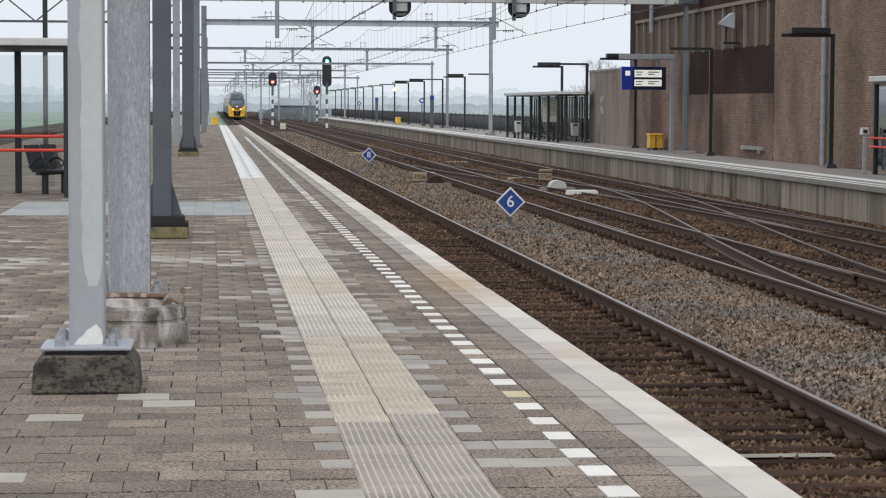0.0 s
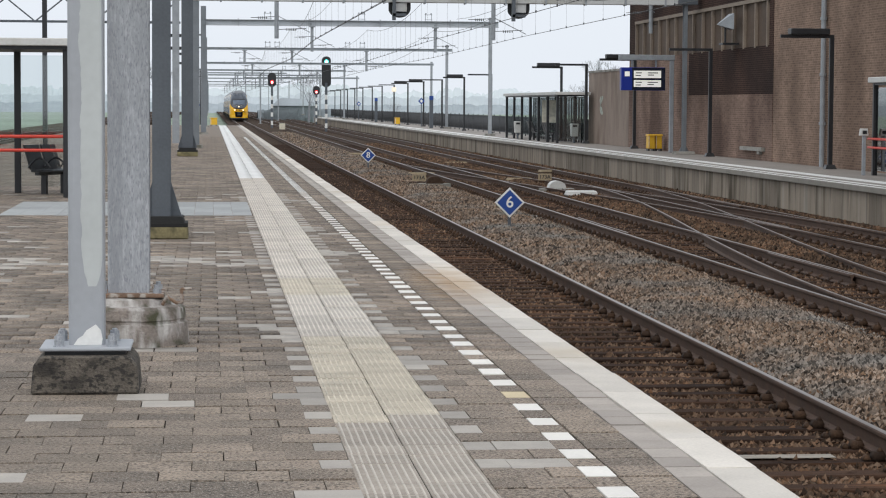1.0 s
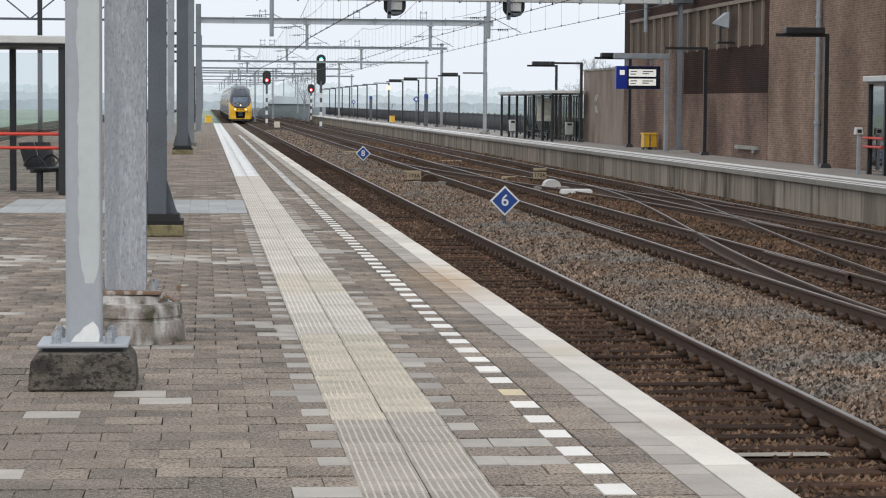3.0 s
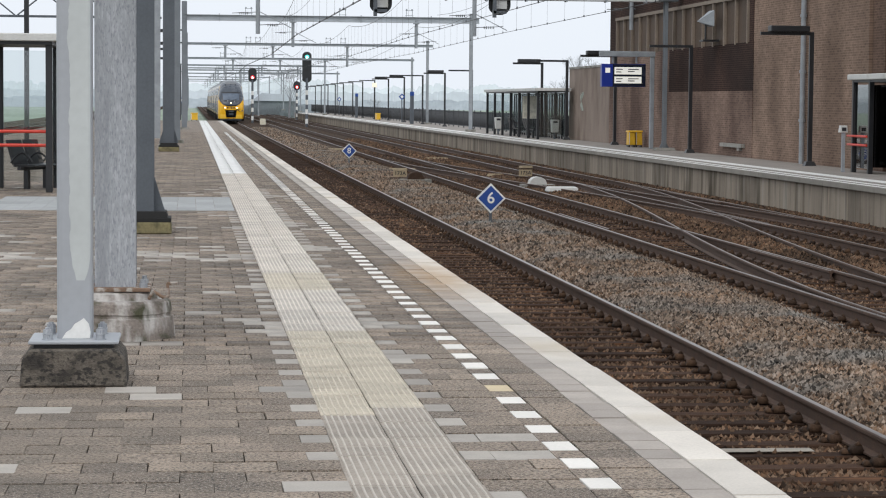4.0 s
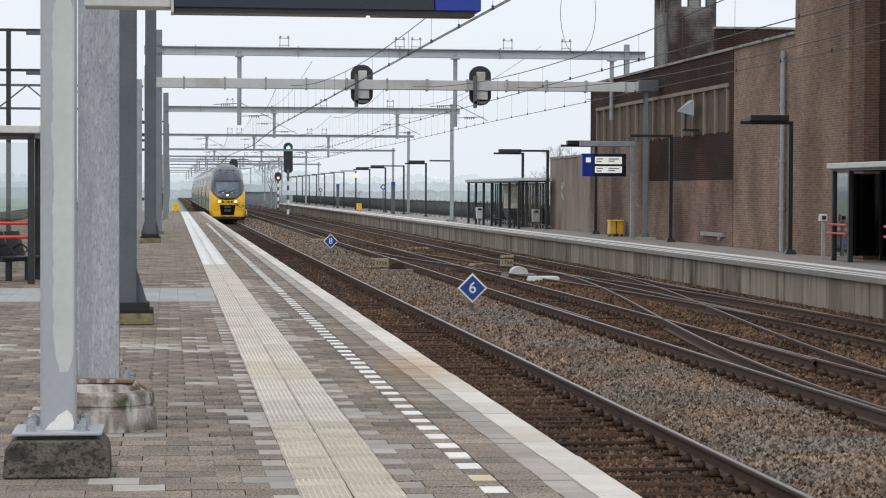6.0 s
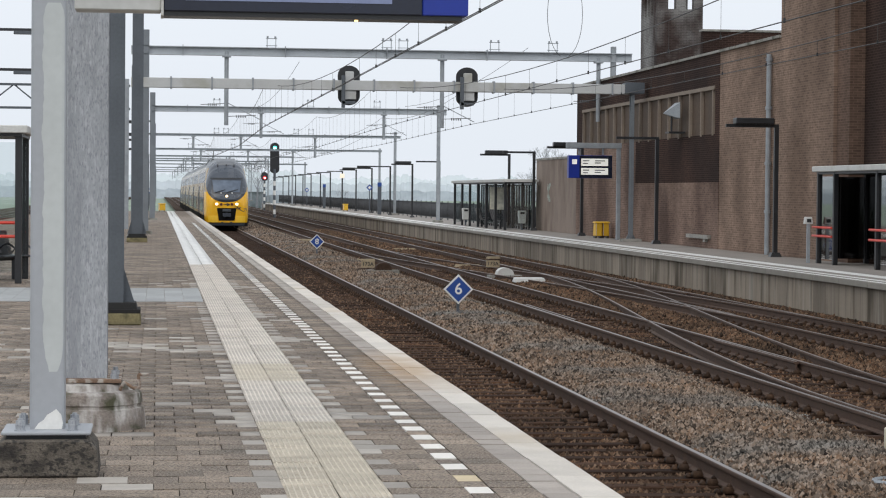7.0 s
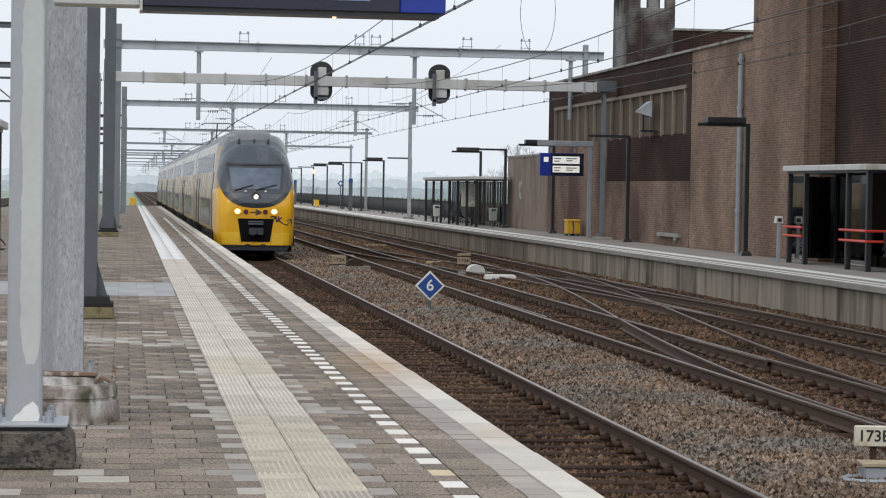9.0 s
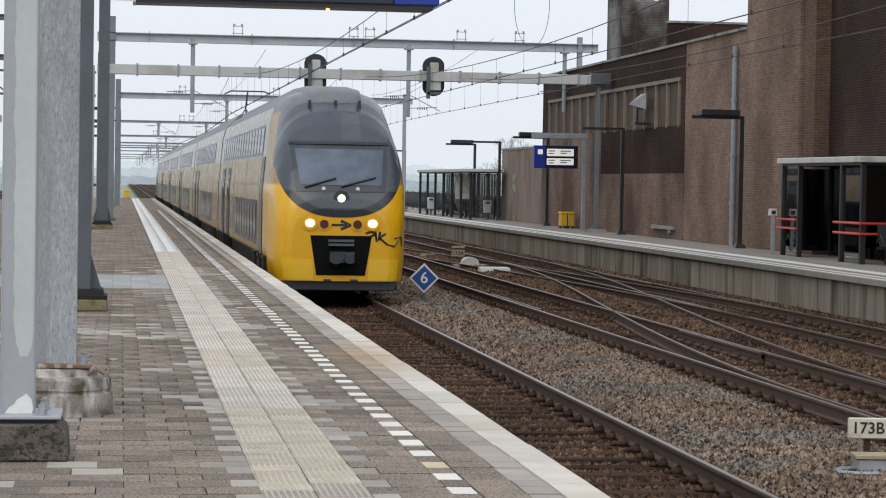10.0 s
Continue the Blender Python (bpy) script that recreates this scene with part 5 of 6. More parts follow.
for y, b in ((62.5, 1), (77.9, 0), (92, 1), (104, 0), (111.5, 1), (139.6, 0), (154.6, 1), (169.5, 0), (184.2, 1), (199, 1), (214, 0), (229, 0), (243, 0), (258, 0), (272.5, 0), (287, 0), (302, 0), (316, 0)):
    platform_lamp(y, boxed=bool(b), h=3.62 if y < 80 else 3.55)


def info_portal():
    p = thing("departure_display", (17.15, 84.3, 0), "blue departure display hanging from a grey steel frame", "display board")
    bm = bmesh.new()
    box(bm, -.07, .07, -.1, .1, 0, 3.42)
    part("post", bm, M["steel_mid"], p, bevel=0.01)
    bm = bmesh.new()
    box(bm, -2.0, .09, -.12, .12, 3.42, 3.62)
    part("beam", bm, M["steel_mid"], p, bevel=0.01)
    for x in (-1.5, -.6):
        bm = bmesh.new()
        box(bm, x - .03, x + .03, -.03, .03, 3.18, 3.42)
        part("hanger", bm, M["steel_mid"], p)
    bm = bmesh.new()
    box(bm, -1.93, -.28, -.17, .17, 2.3, 3.15)
    case = part("case", bm, M["display_blue"], p, "blue display case", bevel=0.015)
    bm = bmesh.new()
    box(bm, -1.52, -.28, -.19, -.17, 2.31, 3.14)
    part("screen_frame", bm, M["screen_dark"], case)
    for z0, z1 in ((2.76, 3.03), (2.43, 2.68)):
        bm = bmesh.new()
        box(bm, -1.46, -.44, -.2, -.19, z0, z1)
        part("screen", bm, M["screen_lit"], case, "lit white timetable panel")
        for xa, xb, dz in ((-1.4, -1.15, .1), (-.95, -.55, .1), (-1.4, -1.2, .2), (-.95, -.7, .18)):
            bm = bmesh.new()
            box(bm, xa, xb, -.204, -.2, z1 - dz, z1 - dz + .04)
            part("print", bm, M["grey_print"], case)
    bm = bmesh.new()
    box(bm, -1.8, -1.62, -.18, -.17, 2.82, 3.0)
    part("track_number", bm, M["screen_lit"], case)
    return p


info_portal()


def yellow_bin(x, y, z=0.0, s=1.0):
    p = thing("grit_box", (x, y, z), "yellow plastic box on short legs", "box", "yellow boxes")
    bm = bmesh.new()
    box(bm, -.28 * s, .28 * s, -.25, .25, .08, .58, .015)
    part("body", bm, M["box_yellow"], p, bevel=0.02)
    bm = bmesh.new()
    box(bm, -.31 * s, .31 * s, -.28, .28, .58, .64, .02)
    part("lid", bm, M["box_yellow"], p)
    for sx in (-.2, .2):
        bm = bmesh.new()
        box(bm, sx * s - .03, sx * s + .03, -.2, .2, 0, .08)
        part("leg", bm, M["black_steel"], p)
    bm = bmesh.new()
    box(bm, -.24 * s, -.2 * s, -.262, -.25, .1, .6)
    part("stripe", bm, M["sign_white"], p)
    return p


yellow_bin(17.0, 87.5, s=.48)
yellow_bin(17.3, 87.6, s=.48)
yellow_bin(16.2, 198, s=.8)
yellow_bin(0.35, 182)


def shelter_frame(name, at, label, posts, roof, panes, bars, group=""):
    p = thing(name, at, label, "shelter", group)
    for x, y in posts:
        bm = bmesh.new()
        box(bm, x - .06, x + .06, y - .06, y + .06, 0, roof[4] - .02)
        part("post", bm, M["black_steel"], p, bevel=0.008)
    bm = bmesh.new()
    box(bm, roof[0], roof[1], roof[2], roof[3], roof[4], roof[4] + .14)
    part("roof", bm, M["roof_white"], p, "white roof edge", bevel=0.015)
    bm = bmesh.new()
    box(bm, roof[0] + .1, roof[1] - .1, roof[2] + .1, roof[3] - .1, roof[4] - .06, roof[4])
    part("roof_underside", bm, M["black_steel"], p)
    for x0, x1, y0, y1, m in panes:
        bm = bmesh.new()
        box(bm, x0, x1, y0, y1, .12, roof[4] - .12)
        o = part("pane", bm, M[m], p)
        o.visible_shadow = False
    for x0, x1, y0, y1, z in bars:
        bm = bmesh.new()
        tube(bm, (x0, y0, z), (x1, y1, z), .03, seg=8)
        part("rail_bar", bm, M["red_bar"], p, "red painted leaning rail")
    return p


shelter_frame("platform_shelter", (16.75, 50.4, 0), "black framed glass platform shelter with white roof", ((0, 0), (0, 1.5), (0, 4.9), (0, 6.3), (1.25, 0), (1.25, 2.1), (1.25, 4.2), (1.25, 6.3), (.62, 0)), (-.15, 1.32, -.15, 6.5, 2.33),
              ((.0, .012, .1, 1.44, "glass_reflecting"), (.0, .012, 4.96, 6.24, "glass_reflecting"), (1.25, 1.262, .1, 2.04, "glass_dark"), (1.25, 1.262, 2.16, 4.14, "glass_dark"), (1.25, 1.262, 4.26, 6.24, "glass_dark"),
               (.06, .56, 0, .012, "glass_dark"), (.68, 1.19, 0, .012, "glass_dark"), (.06, 1.19, 6.3, 6.312, "glass_dark")),
              ((-.08, -.08, 4.95, 6.6, .92), (-.08, -.08, 4.95, 6.6, .7), (-.08, -.08, -.08, 1.9, .93), (-.08, -.08, -.08, 1.9, .69), (-.08, 1.3, -.08, -.08, .93), (-.08, 1.3, -.08, -.08, .69)), "shelters")
shelter_frame("platform_shelter", (15.95, 104.5, 0), "black framed glass platform shelter, long and open", tuple((x, y) for y in (0, 3, 6, 9, 12, 15, 18) for x in (0, 1.3)), (-.15, 1.5, -.3, 18.4, 2.22),
              tuple((1.3, 1.312, y + .1, y + 2.9, "glass") for y in (0, 3, 6, 9, 12, 15)) + ((.05, 1.25, 0, .012, "glass"), (.05, 1.25, 18, 18.012, "glass")), (), "shelters")
screen = thing("bar_screen", (17.35, 104.6, 0), "row of upright black bars behind the shelter", "screen")
for z in (.12, 2.08):
    bm = bmesh.new()
    box(bm, -.03, .03, 0, 17.6, z, z + .06)
    part("rail_bar", bm, M["black_steel"], screen)
bm = bmesh.new()
box(bm, -.04, .04, -.05, .05, 0, 2.12)
bar_mesh = mesh_of("bar", bm, M["black_steel"])
for k in range(24):
    o = new("bar", bar_mesh)
    o.parent = screen
    o.location.y = .1 + k * .755
poster = bmesh.new()
box(poster, 16.1, 16.9, 110.4, 110.46, .9, 2.0)
single("poster_case", poster, M["poster"], "pale framed poster inside the shelter", "poster", bevel=0.01)


def bench(at, seats=3, gap=0.62):
    p = thing("bench", at, "black metal bench with curved armrests", "bench", "benches")
    bm = bmesh.new()
    box(bm, -.05, seats * gap, -.04, .04, .36, .42)
    part("beam", bm, M["black_steel"], p)
    for s in (0.2, seats * gap - .3):
        bm = bmesh.new()
        box(bm, s, s + .08, -.05, .05, 0, .36)
        part("leg", bm, M["black_steel"], p)
    for k in range(seats):
        bm = bmesh.new()
        box(bm, k * gap + .04, k * gap + gap - .06, -.28, .18, .42, .46)
        part("seat", bm, M["black_steel"], p, bevel=0.01)
        bm = bmesh.new()
        prism(bm, [(.16, .46), (.2, .46), (.34, .92), (.3, .92)], k * gap + .04, k * gap + gap - .06, "x")
        part("backrest", bm, M["black_steel"], p)
    for k in range(seats + 1):
        bm = bmesh.new()
        pts = [(k * gap - .01, -.26 + .46 * u / 6, .46 + .22 * math.sin(math.pi * (u + .6) / 7)) for u in range(7)]
        strand(bm, pts, .018)
        part("armrest", bm, M["black_steel"], p)
    return p


bench((16.95, 49.75, 0))
bench((16.3, 108, 0, 0, 0, 90))
bench((16.3, 113, 0, 0, 0, 90))


def litter_bin(at):
    p = thing("litter_bin", at, "pale grey litter bin on a post", "litter bin", "litter bins")
    bm = bmesh.new()
    box(bm, -.16, .16, -.15, .15, .3, .9, -.03)
    part("body", bm, M["roof_white"], p, bevel=0.03)
    bm = bmesh.new()
    box(bm, -.1, .1, -.185, -.165, .74, .84)
    part("slot", bm, M["black_steel"], p)
    bm = bmesh.new()
    tube(bm, (0, 0, 0), (0, 0, .3), .05, seg=8)
    part("stand", bm, M["steel_dark"], p)
    return p


litter_bin((16.0, 118.5, 0))
litter_bin((16.9, 105.5, 0))
card = thing("card_reader", (16.5, 56.8, 0), "small pale card reader on a thin post", "card reader")
bm = bmesh.new()
box(bm, -.04, .04, -.04, .04, 0, 1.0)
part("post", bm, M["steel_mid"], card)
bm = bmesh.new()
box(bm, -.12, .1, -.08, .08, 1.0, 1.18, .02)
part("head", bm, M["roof_white"], card, bevel=0.01)
bm = bmesh.new()
box(bm, -.06, .05, -.085, -.07, 1.04, 1.13)
part("screen", bm, M["black_steel"], card)

# fence behind the far platform
fence = thing("fence", (17.9, 0, 0), "black upright-bar fence along the platform back", "fence")
bm = bmesh.new()
box(bm, -.02, .02, 106, 340, 1.02, 1.08)
part("top_rail", bm, M["fence_steel"], fence)
bm = bmesh.new()
box(bm, -.02, .02, 106, 340, .1, .16)
part("bottom_rail", bm, M["fence_steel"], fence)
o = new("fence_bar", boxes("fence_bar", [(-.012, .012, 106 + k * .14, 106.03 + k * .14, .1, 1.02) for k in range(1670)], M["fence_steel"]))
o.parent = fence
o["kind"] = "stuff"
bm = bmesh.new()
box(bm, -.03, .03, -.03, .03, 0, 1.15)
fp = mesh_of("fence_post", bm, M["black_steel"])
for k in range(81):
    o = new("fence_post", fp)
    o.parent = fence
    o.location = (0, 106 + k * 2.9, 0)


for k in range(47):
    bm = bmesh.new()
    box(bm, .03, .05, 203.6 + k * 2.9, 206.4 + k * 2.9, .08, 1.05)
    part("fence_panel", bm, M["fence_steel"], fence, "solid dark fence panel")
for y in (171.5, 229):
    p = thing("information_pillar", (16.6, y, 0), "slim dark blue information pillar on the platform", "information pillar", "information pillars")
    bm = bmesh.new()
    box(bm, -.14, .14, -.1, .1, 0, 2.35)
    part("body", bm, M["steel_dark"], p, bevel=0.02)
    bm = bmesh.new()
    box(bm, -.15, .15, -.11, .11, 2.1, 2.42)
    part("head", bm, M["sign_blue"], p, bevel=0.02)
lit = thing("lit_sign", (16.9, 210.5, 0), "square lamp sign glowing warm white on a post", "sign")
bm = bmesh.new()
box(bm, -.05, .05, -.05, .05, 0, 2.9)
part("post", bm, M["black_steel"], lit)
bm = bmesh.new()
box(bm, -.2, .2, -.1, .1, 2.95, 3.35)
part("lamp_face", bm, M["sign_glow"], lit, "glowing warm white face", bevel=0.02)


# ---- signs ----
def lettering(text, size, mat, name="lettering"):
    cu = bpy.data.curves.new(name, "FONT")
    cu.body, cu.size, cu.align_x, cu.align_y, cu.extrude, cu.offset = text, size, "CENTER", "CENTER", 0.003, size * 0.012
    tmp = new("tmp_text", cu)
    bpy.context.view_layer.update()
    me = bpy.data.meshes.new_from_object(tmp.evaluated_get(bpy.context.evaluated_depsgraph_get()))
    bpy.data.objects.remove(tmp)
    me.materials.clear()
    me.materials.append(mat)
    return me


def diamond(at, text, r=0.315, foot=0.55):
    p = thing("stop_marker", at, "blue diamond marker with white border and number on a short post", "railway sign", "diamond markers")
    for name, k, y0, y1, mat in (("border", 1.0, -.015, .015, "sign_white"), ("face", .84, -.022, -.012, "sign_blue")):
        bm = bmesh.new()
        prism(bm, [(0, -r * k), (r * k, 0), (0, r * k), (-r * k, 0)], y0, y1)
        part(name, bm, M[mat], p)
    if text:
        o = new("number", lettering(text, r * 1.05, M["sign_white"]))
        o.parent = p
        o.matrix_basis = pose(0, -.024, 0, 90)
    bm = bmesh.new()
    box(bm, -.03, .03, .015, .06, -r - foot, r * .3)
    part("post", bm, M["steel_dark"], p)
    return p


diamond((6.28, 47.6, -.31), "6", 0.315, 0.2)
diamond((6.28, 90.5, -.28), "8", 0.3, 0.25)
for x, y, z in ((17.0, 184, 2.05), (17.0, 262, 1.85), (-0.9, 250, 1.6)):
    p = thing("platform_marker", (x, y, z), "white square marker with a blue diamond on a post", "railway sign", "platform markers")
    bm = bmesh.new()
    prism(bm, [(0, -.27), (.27, 0), (0, .27), (-.27, 0)], -.02, .02)
    part("board", bm, M["sign_blue"], p)
    bm = bmesh.new()
    prism(bm, [(0, -.14), (.14, 0), (0, .14), (-.14, 0)], -.03, -.02)
    part("centre", bm, M["sign_white"], p)
    bm = bmesh.new()
    tube(bm, (0, 0.05, -z), (0, 0.05, .2), .04, seg=8)
    part("post", bm, M["steel_dark"], p)

number = thing("point_number_plate", (0, 0, 0), "pale number plate on a stake above a grey track box", "railway sign")
number.matrix_world = pose(6.915, 20.6, -.525, 0, 0, -8)
bm = bmesh.new()
box(bm, -.19, .19, -.015, .015, -.1, .1)
part("plate", bm, M["plate_cream"], number, bevel=0.012)
o = new("number", lettering("173B", 0.15, M["black_steel"]))
o.parent = number
o.matrix_basis = pose(0, -.018, 0, 90)
bm = bmesh.new()
box(bm, -.03, .03, .015, .05, -.4, .05)
part("stake", bm, M["rust_dark"], number)
tbox = thing("track_box", (0, 0, 0), "grey track connection box with tan lid", "junction box")
tbox.matrix_world = pose(6.68, 19.75, -.83, 0, 0, -8)
bm = bmesh.new()
box(bm, -.16, .18, -.15, .15, -.05, .14)
part("body", bm, M["steel_mid"], tbox, bevel=0.015)
bm = bmesh.new()
box(bm, -.18, .2, -.17, .17, .14, .165)
part("lid", bm, M["tan_board"], tbox, "tan weathered lid")
bm = bmesh.new()
strand(bm, [(-.1 + .22 * math.cos(a), -.1 + .2 * math.sin(a), .03) for a in np.linspace(.6, 5.2, 14)], .022)
single("cable_ring", bm, M["steel_mid"], "loop of grey cable on the ballast", "cable").matrix_world = pose(6.62, 19.7, -.83)

# boxes and motors among the far tracks
for x, y in ((10.99, 74.6), (6.75, 73.5)):
    p = thing("point_number_plate", (x, y, -.62), "weathered pale number plate on a wooden stand", "railway sign", "point number plates")
    bm = bmesh.new()
    box(bm, -.22, .22, -.02, .02, -.11, .11)
    part("plate", bm, M["tan_board"], p)
    o = new("number", lettering("173A", 0.17, M["black_steel"]))
    o.parent = p
    o.matrix_basis = pose(0, -.024, 0, 90)
    bm = bmesh.new()
    box(bm, -.3, .3, .02, .3, -.4, -.14)
    part("stand", bm, M["sleeper"], p)
for x, y, pale in ((10.45, 68.5, True), (7.15, 72.6, False)):
    p = thing("point_machine", (x, y, -.8), "rounded grey point machine beside the rails" if pale else "rusty point machine beside the rails", "point machine", "point machines")
    bm = bmesh.new()
    prof = [(-.28, 0), (.28, 0)] + [(.25 * math.cos(a), .08 + .18 * math.sin(a)) for a in np.linspace(0, math.pi, 9)]
    prism(bm, prof, -.25, .25)
    part("cover", bm, M["roof_white" if pale else "rust_dark"], p)
    bm = bmesh.new()
    box(bm, -.5, .5, -.28, .28, -.08, .03)
    part("base", bm, M["concrete"], p)
bm = bmesh.new()
box(bm, -.46, .46, -.3, .3, -.05, .1, .05)
single("cover_slab", bm, M["roof_white"], "pale concrete cover slab between the tracks", "cover slab", bevel=0.03).location = (10.55, 64.5, -.79)
for x, y, w in ((7.8, 84, .5), (10.6, 78, .45), (13.1, 88, .4), (7.6, 118, .6), (10.8, 100, .5)):
    bm = bmesh.new()
    box(bm, -w, w, -.12, .12, 0, .09, .02)
    single("cable_cover", bm, M["tan_board"], "weathered pale cable cover across the ballast", "cable cover", "cable covers", bevel=0.01).matrix_world = pose(x, y, -.85, 0, 0, 20)

# ---- overhead display above the near platform ----
disp = thing("overhead_display", (0, 15.0, 2.84), "long overhead display with white, dark and blue panels", "display board")
for name, x0, x1, mat, lab in (("white_panel", -.535, .012, "roof_white", "white end panel"), ("screen", .03, 1.7, "screen_dark", "dark screen"), ("blue_panel", 1.7, 2.0, "display_blue", "blue end panel")):
    bm = bmesh.new()
    box(bm, x0, x1, -.14, .14, .03, .62)
    part(name, bm, M[mat], disp, lab, bevel=0.006)
bm = bmesh.new()
box(bm, .03, 1.96, -.12, .12, 0, .03)
part("bottom_trim", bm, M["black_steel"], disp)
bm = bmesh.new()
box(bm, .012, .03, -.15, .15, 0.0, .62)
part("divider", bm, M["roof_white"], disp)
bm = bmesh.new()
box(bm, .17, 1.5, -.145, -.14, .1, .16)
part("text_line", bm, M["screen_line"], disp, "dim lit line on the screen")
bm = bmesh.new()
box(bm, .2, 1.46, -.15, -.145, .15, .2)
part("lit_row", bm, M["screen_lit"], disp, "bright white row on the screen")
bm = bmesh.new()
tube(bm, (1.28, 0, -.006), (1.28, 0, .0), .012, seg=10)
part("lamp", bm, M["lamp_warm"], disp, "small warm lamp")
for x in (0.3, 1.4):
    bm = bmesh.new()
    box(bm, x - .04, x + .04, -.04, .04, .62, 1.1)
    part("hanger", bm, M["steel_mid"], disp)
bm = bmesh.new()
box(bm, -.66, 2.0, -.06, .06, 1.1, 1.24)
box(bm, -.72, -.6, -.95, .06, 1.1, 1.24)
part("bracket_arm", bm, M["paint_grey"], disp)

# ---- shelter and lamps on the near platform's other side ----
shelter_frame("platform_shelter", (-6.05, 42.1, 0), "black framed glass shelter with red rails and white roof", ((3.55, 0), (2.5, 2.2), (0, 0), (0, 2.2), (3.55, 2.2)), (-.3, 3.72, -.25, 2.5, 2.72),
              ((0, 3.5, 2.2, 2.212, "glass"), (3.55, 3.562, .1, 2.1, "glass")), ((.2, 3.55, .02, .02, 1.1), (.2, 3.55, .02, .02, .85)), "shelters")
bench((-3.1, 43.3, 0, 0, 0, 65), 2)
lp = thing("platform_lamp", (-4.15, 60, 0), "tall black lamp post with two lamp arms", "street lamp", "platform lamps")
bm = bmesh.new()
box(bm, -.06, .06, -.06, .06, 0, 5.85)
part("post", bm, M["black_steel"], lp)
for z, x0, x1 in ((5.78, -.9, 1.1), (4.75, -.9, 1.1)):
    bm = bmesh.new()
    box(bm, x0, x1, -.04, .04, z, z + .07)
    part("arm", bm, M["black_steel"], lp)
    bm = bmesh.new()
    box(bm, .45, 1.1, -.14, .14, z - .08, z)
    part("lamp_box", bm, M["steel_dark"], lp)
for x, y, h in ((-.95, 110, 5.0), (-1.3, 150, 5.0), (-.75, 190, 4.6)):
    lp = thing("platform_lamp", (x, y, 0), "black lamp post with short lamp arms over the platform", "street lamp", "platform lamps")
    bm = bmesh.new()
    box(bm, -.05, .05, -.05, .05, 0, h)
    part("post", bm, M["black_steel"], lp)
    for z in (h - .05, h - .65):
        bm = bmesh.new()
        box(bm, -.9, .6, -.04, .04, z, z + .07)
        part("arm", bm, M["black_steel"], lp)
        bm = bmesh.new()
        box(bm, -.85, -.2, -.14, .14, z - .08, z)
        part("lamp_box", bm, M["black_steel"], lp)
truss = thing("lattice_portal", (0, 100, 0), "grey lattice portal over the far side track", "line portal", "line portals")
for z in (5.2, 6.2):
    bm = bmesh.new()
    box(bm, -16, -1.2, -.06, .06, z - .05, z + .05)
    part("chord", bm, M["steel_dark"], truss)
for k in range(12):
    bm = bmesh.new()
    x = -16 + k * 1.23
    tube(bm, (x, 0, 5.2 if k % 2 else 6.2), (x + 1.23, 0, 6.2 if k % 2 else 5.2), .035, seg=6)
    part("lacing", bm, M["steel_dark"], truss)
for x, z in ((-15.5, -1), (-1.4, 0)):
    bm = bmesh.new()
    prism(bm, ibeam(x, 0, .3, .3), z, 6.5, "z")
    part("post", bm, M["steel_mid"], truss)

# ---- distance: hedges, woods and farm roofs with haze in their colours ----
def treeline(y, x0, x1, h, seed, mat, step=1.0):
    """A far wood: an uneven belt with a ragged top, 20 m deep."""
    r = random.Random(seed)
    bm = bmesh.new()
    prev = None
    x = x0
    while x < x1:
        n = 0.55 + 0.3 * noise.noise(Vector((x * .009, seed, 0))) + .14 * noise.noise(Vector((x * .05, seed, 2))) + .1 * noise.noise(Vector((x * .25, seed, 4))) + r.uniform(-.04, .04)
        top = -1.3 + h * max(.12, n)
        row = [bm.verts.new((x, y, -1.4)), bm.verts.new((x, y + 4, top)), bm.verts.new((x, y + 20, -1.4))]
        if prev:
            bm.faces.new((prev[0], row[0], row[1], prev[1]))
            bm.faces.new((prev[1], row[1], row[2], prev[2]))
        prev = row
        x += step * r.uniform(.6, 1.4)
    single("far_wood", bm, M[mat], "leafless wood on the horizon, painted haze blue-grey", "woods", kind="stuff")


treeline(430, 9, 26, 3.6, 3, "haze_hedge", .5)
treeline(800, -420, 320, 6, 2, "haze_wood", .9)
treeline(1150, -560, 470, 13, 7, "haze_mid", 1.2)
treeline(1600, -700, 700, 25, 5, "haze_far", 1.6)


def bare_tree(x, y, h, seed):
    r = random.Random(seed)
    p = thing("tree", (x, y, -1.3), "bare leafless tree with haze in its colour", "tree", "bare trees")
    bm = bmesh.new()
    tube(bm, (0, 0, 0), (0.1, 0, h * .4), h * .022, h * .014, seg=7)
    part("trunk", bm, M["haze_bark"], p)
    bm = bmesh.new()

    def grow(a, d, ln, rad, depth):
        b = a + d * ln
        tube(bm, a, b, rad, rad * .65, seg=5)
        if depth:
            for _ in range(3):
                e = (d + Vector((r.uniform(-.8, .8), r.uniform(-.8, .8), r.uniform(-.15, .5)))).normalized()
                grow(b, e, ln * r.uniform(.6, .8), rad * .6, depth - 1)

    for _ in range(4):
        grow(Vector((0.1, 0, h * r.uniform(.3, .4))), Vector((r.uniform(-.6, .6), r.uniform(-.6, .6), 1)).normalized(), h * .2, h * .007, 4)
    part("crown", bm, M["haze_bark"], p)


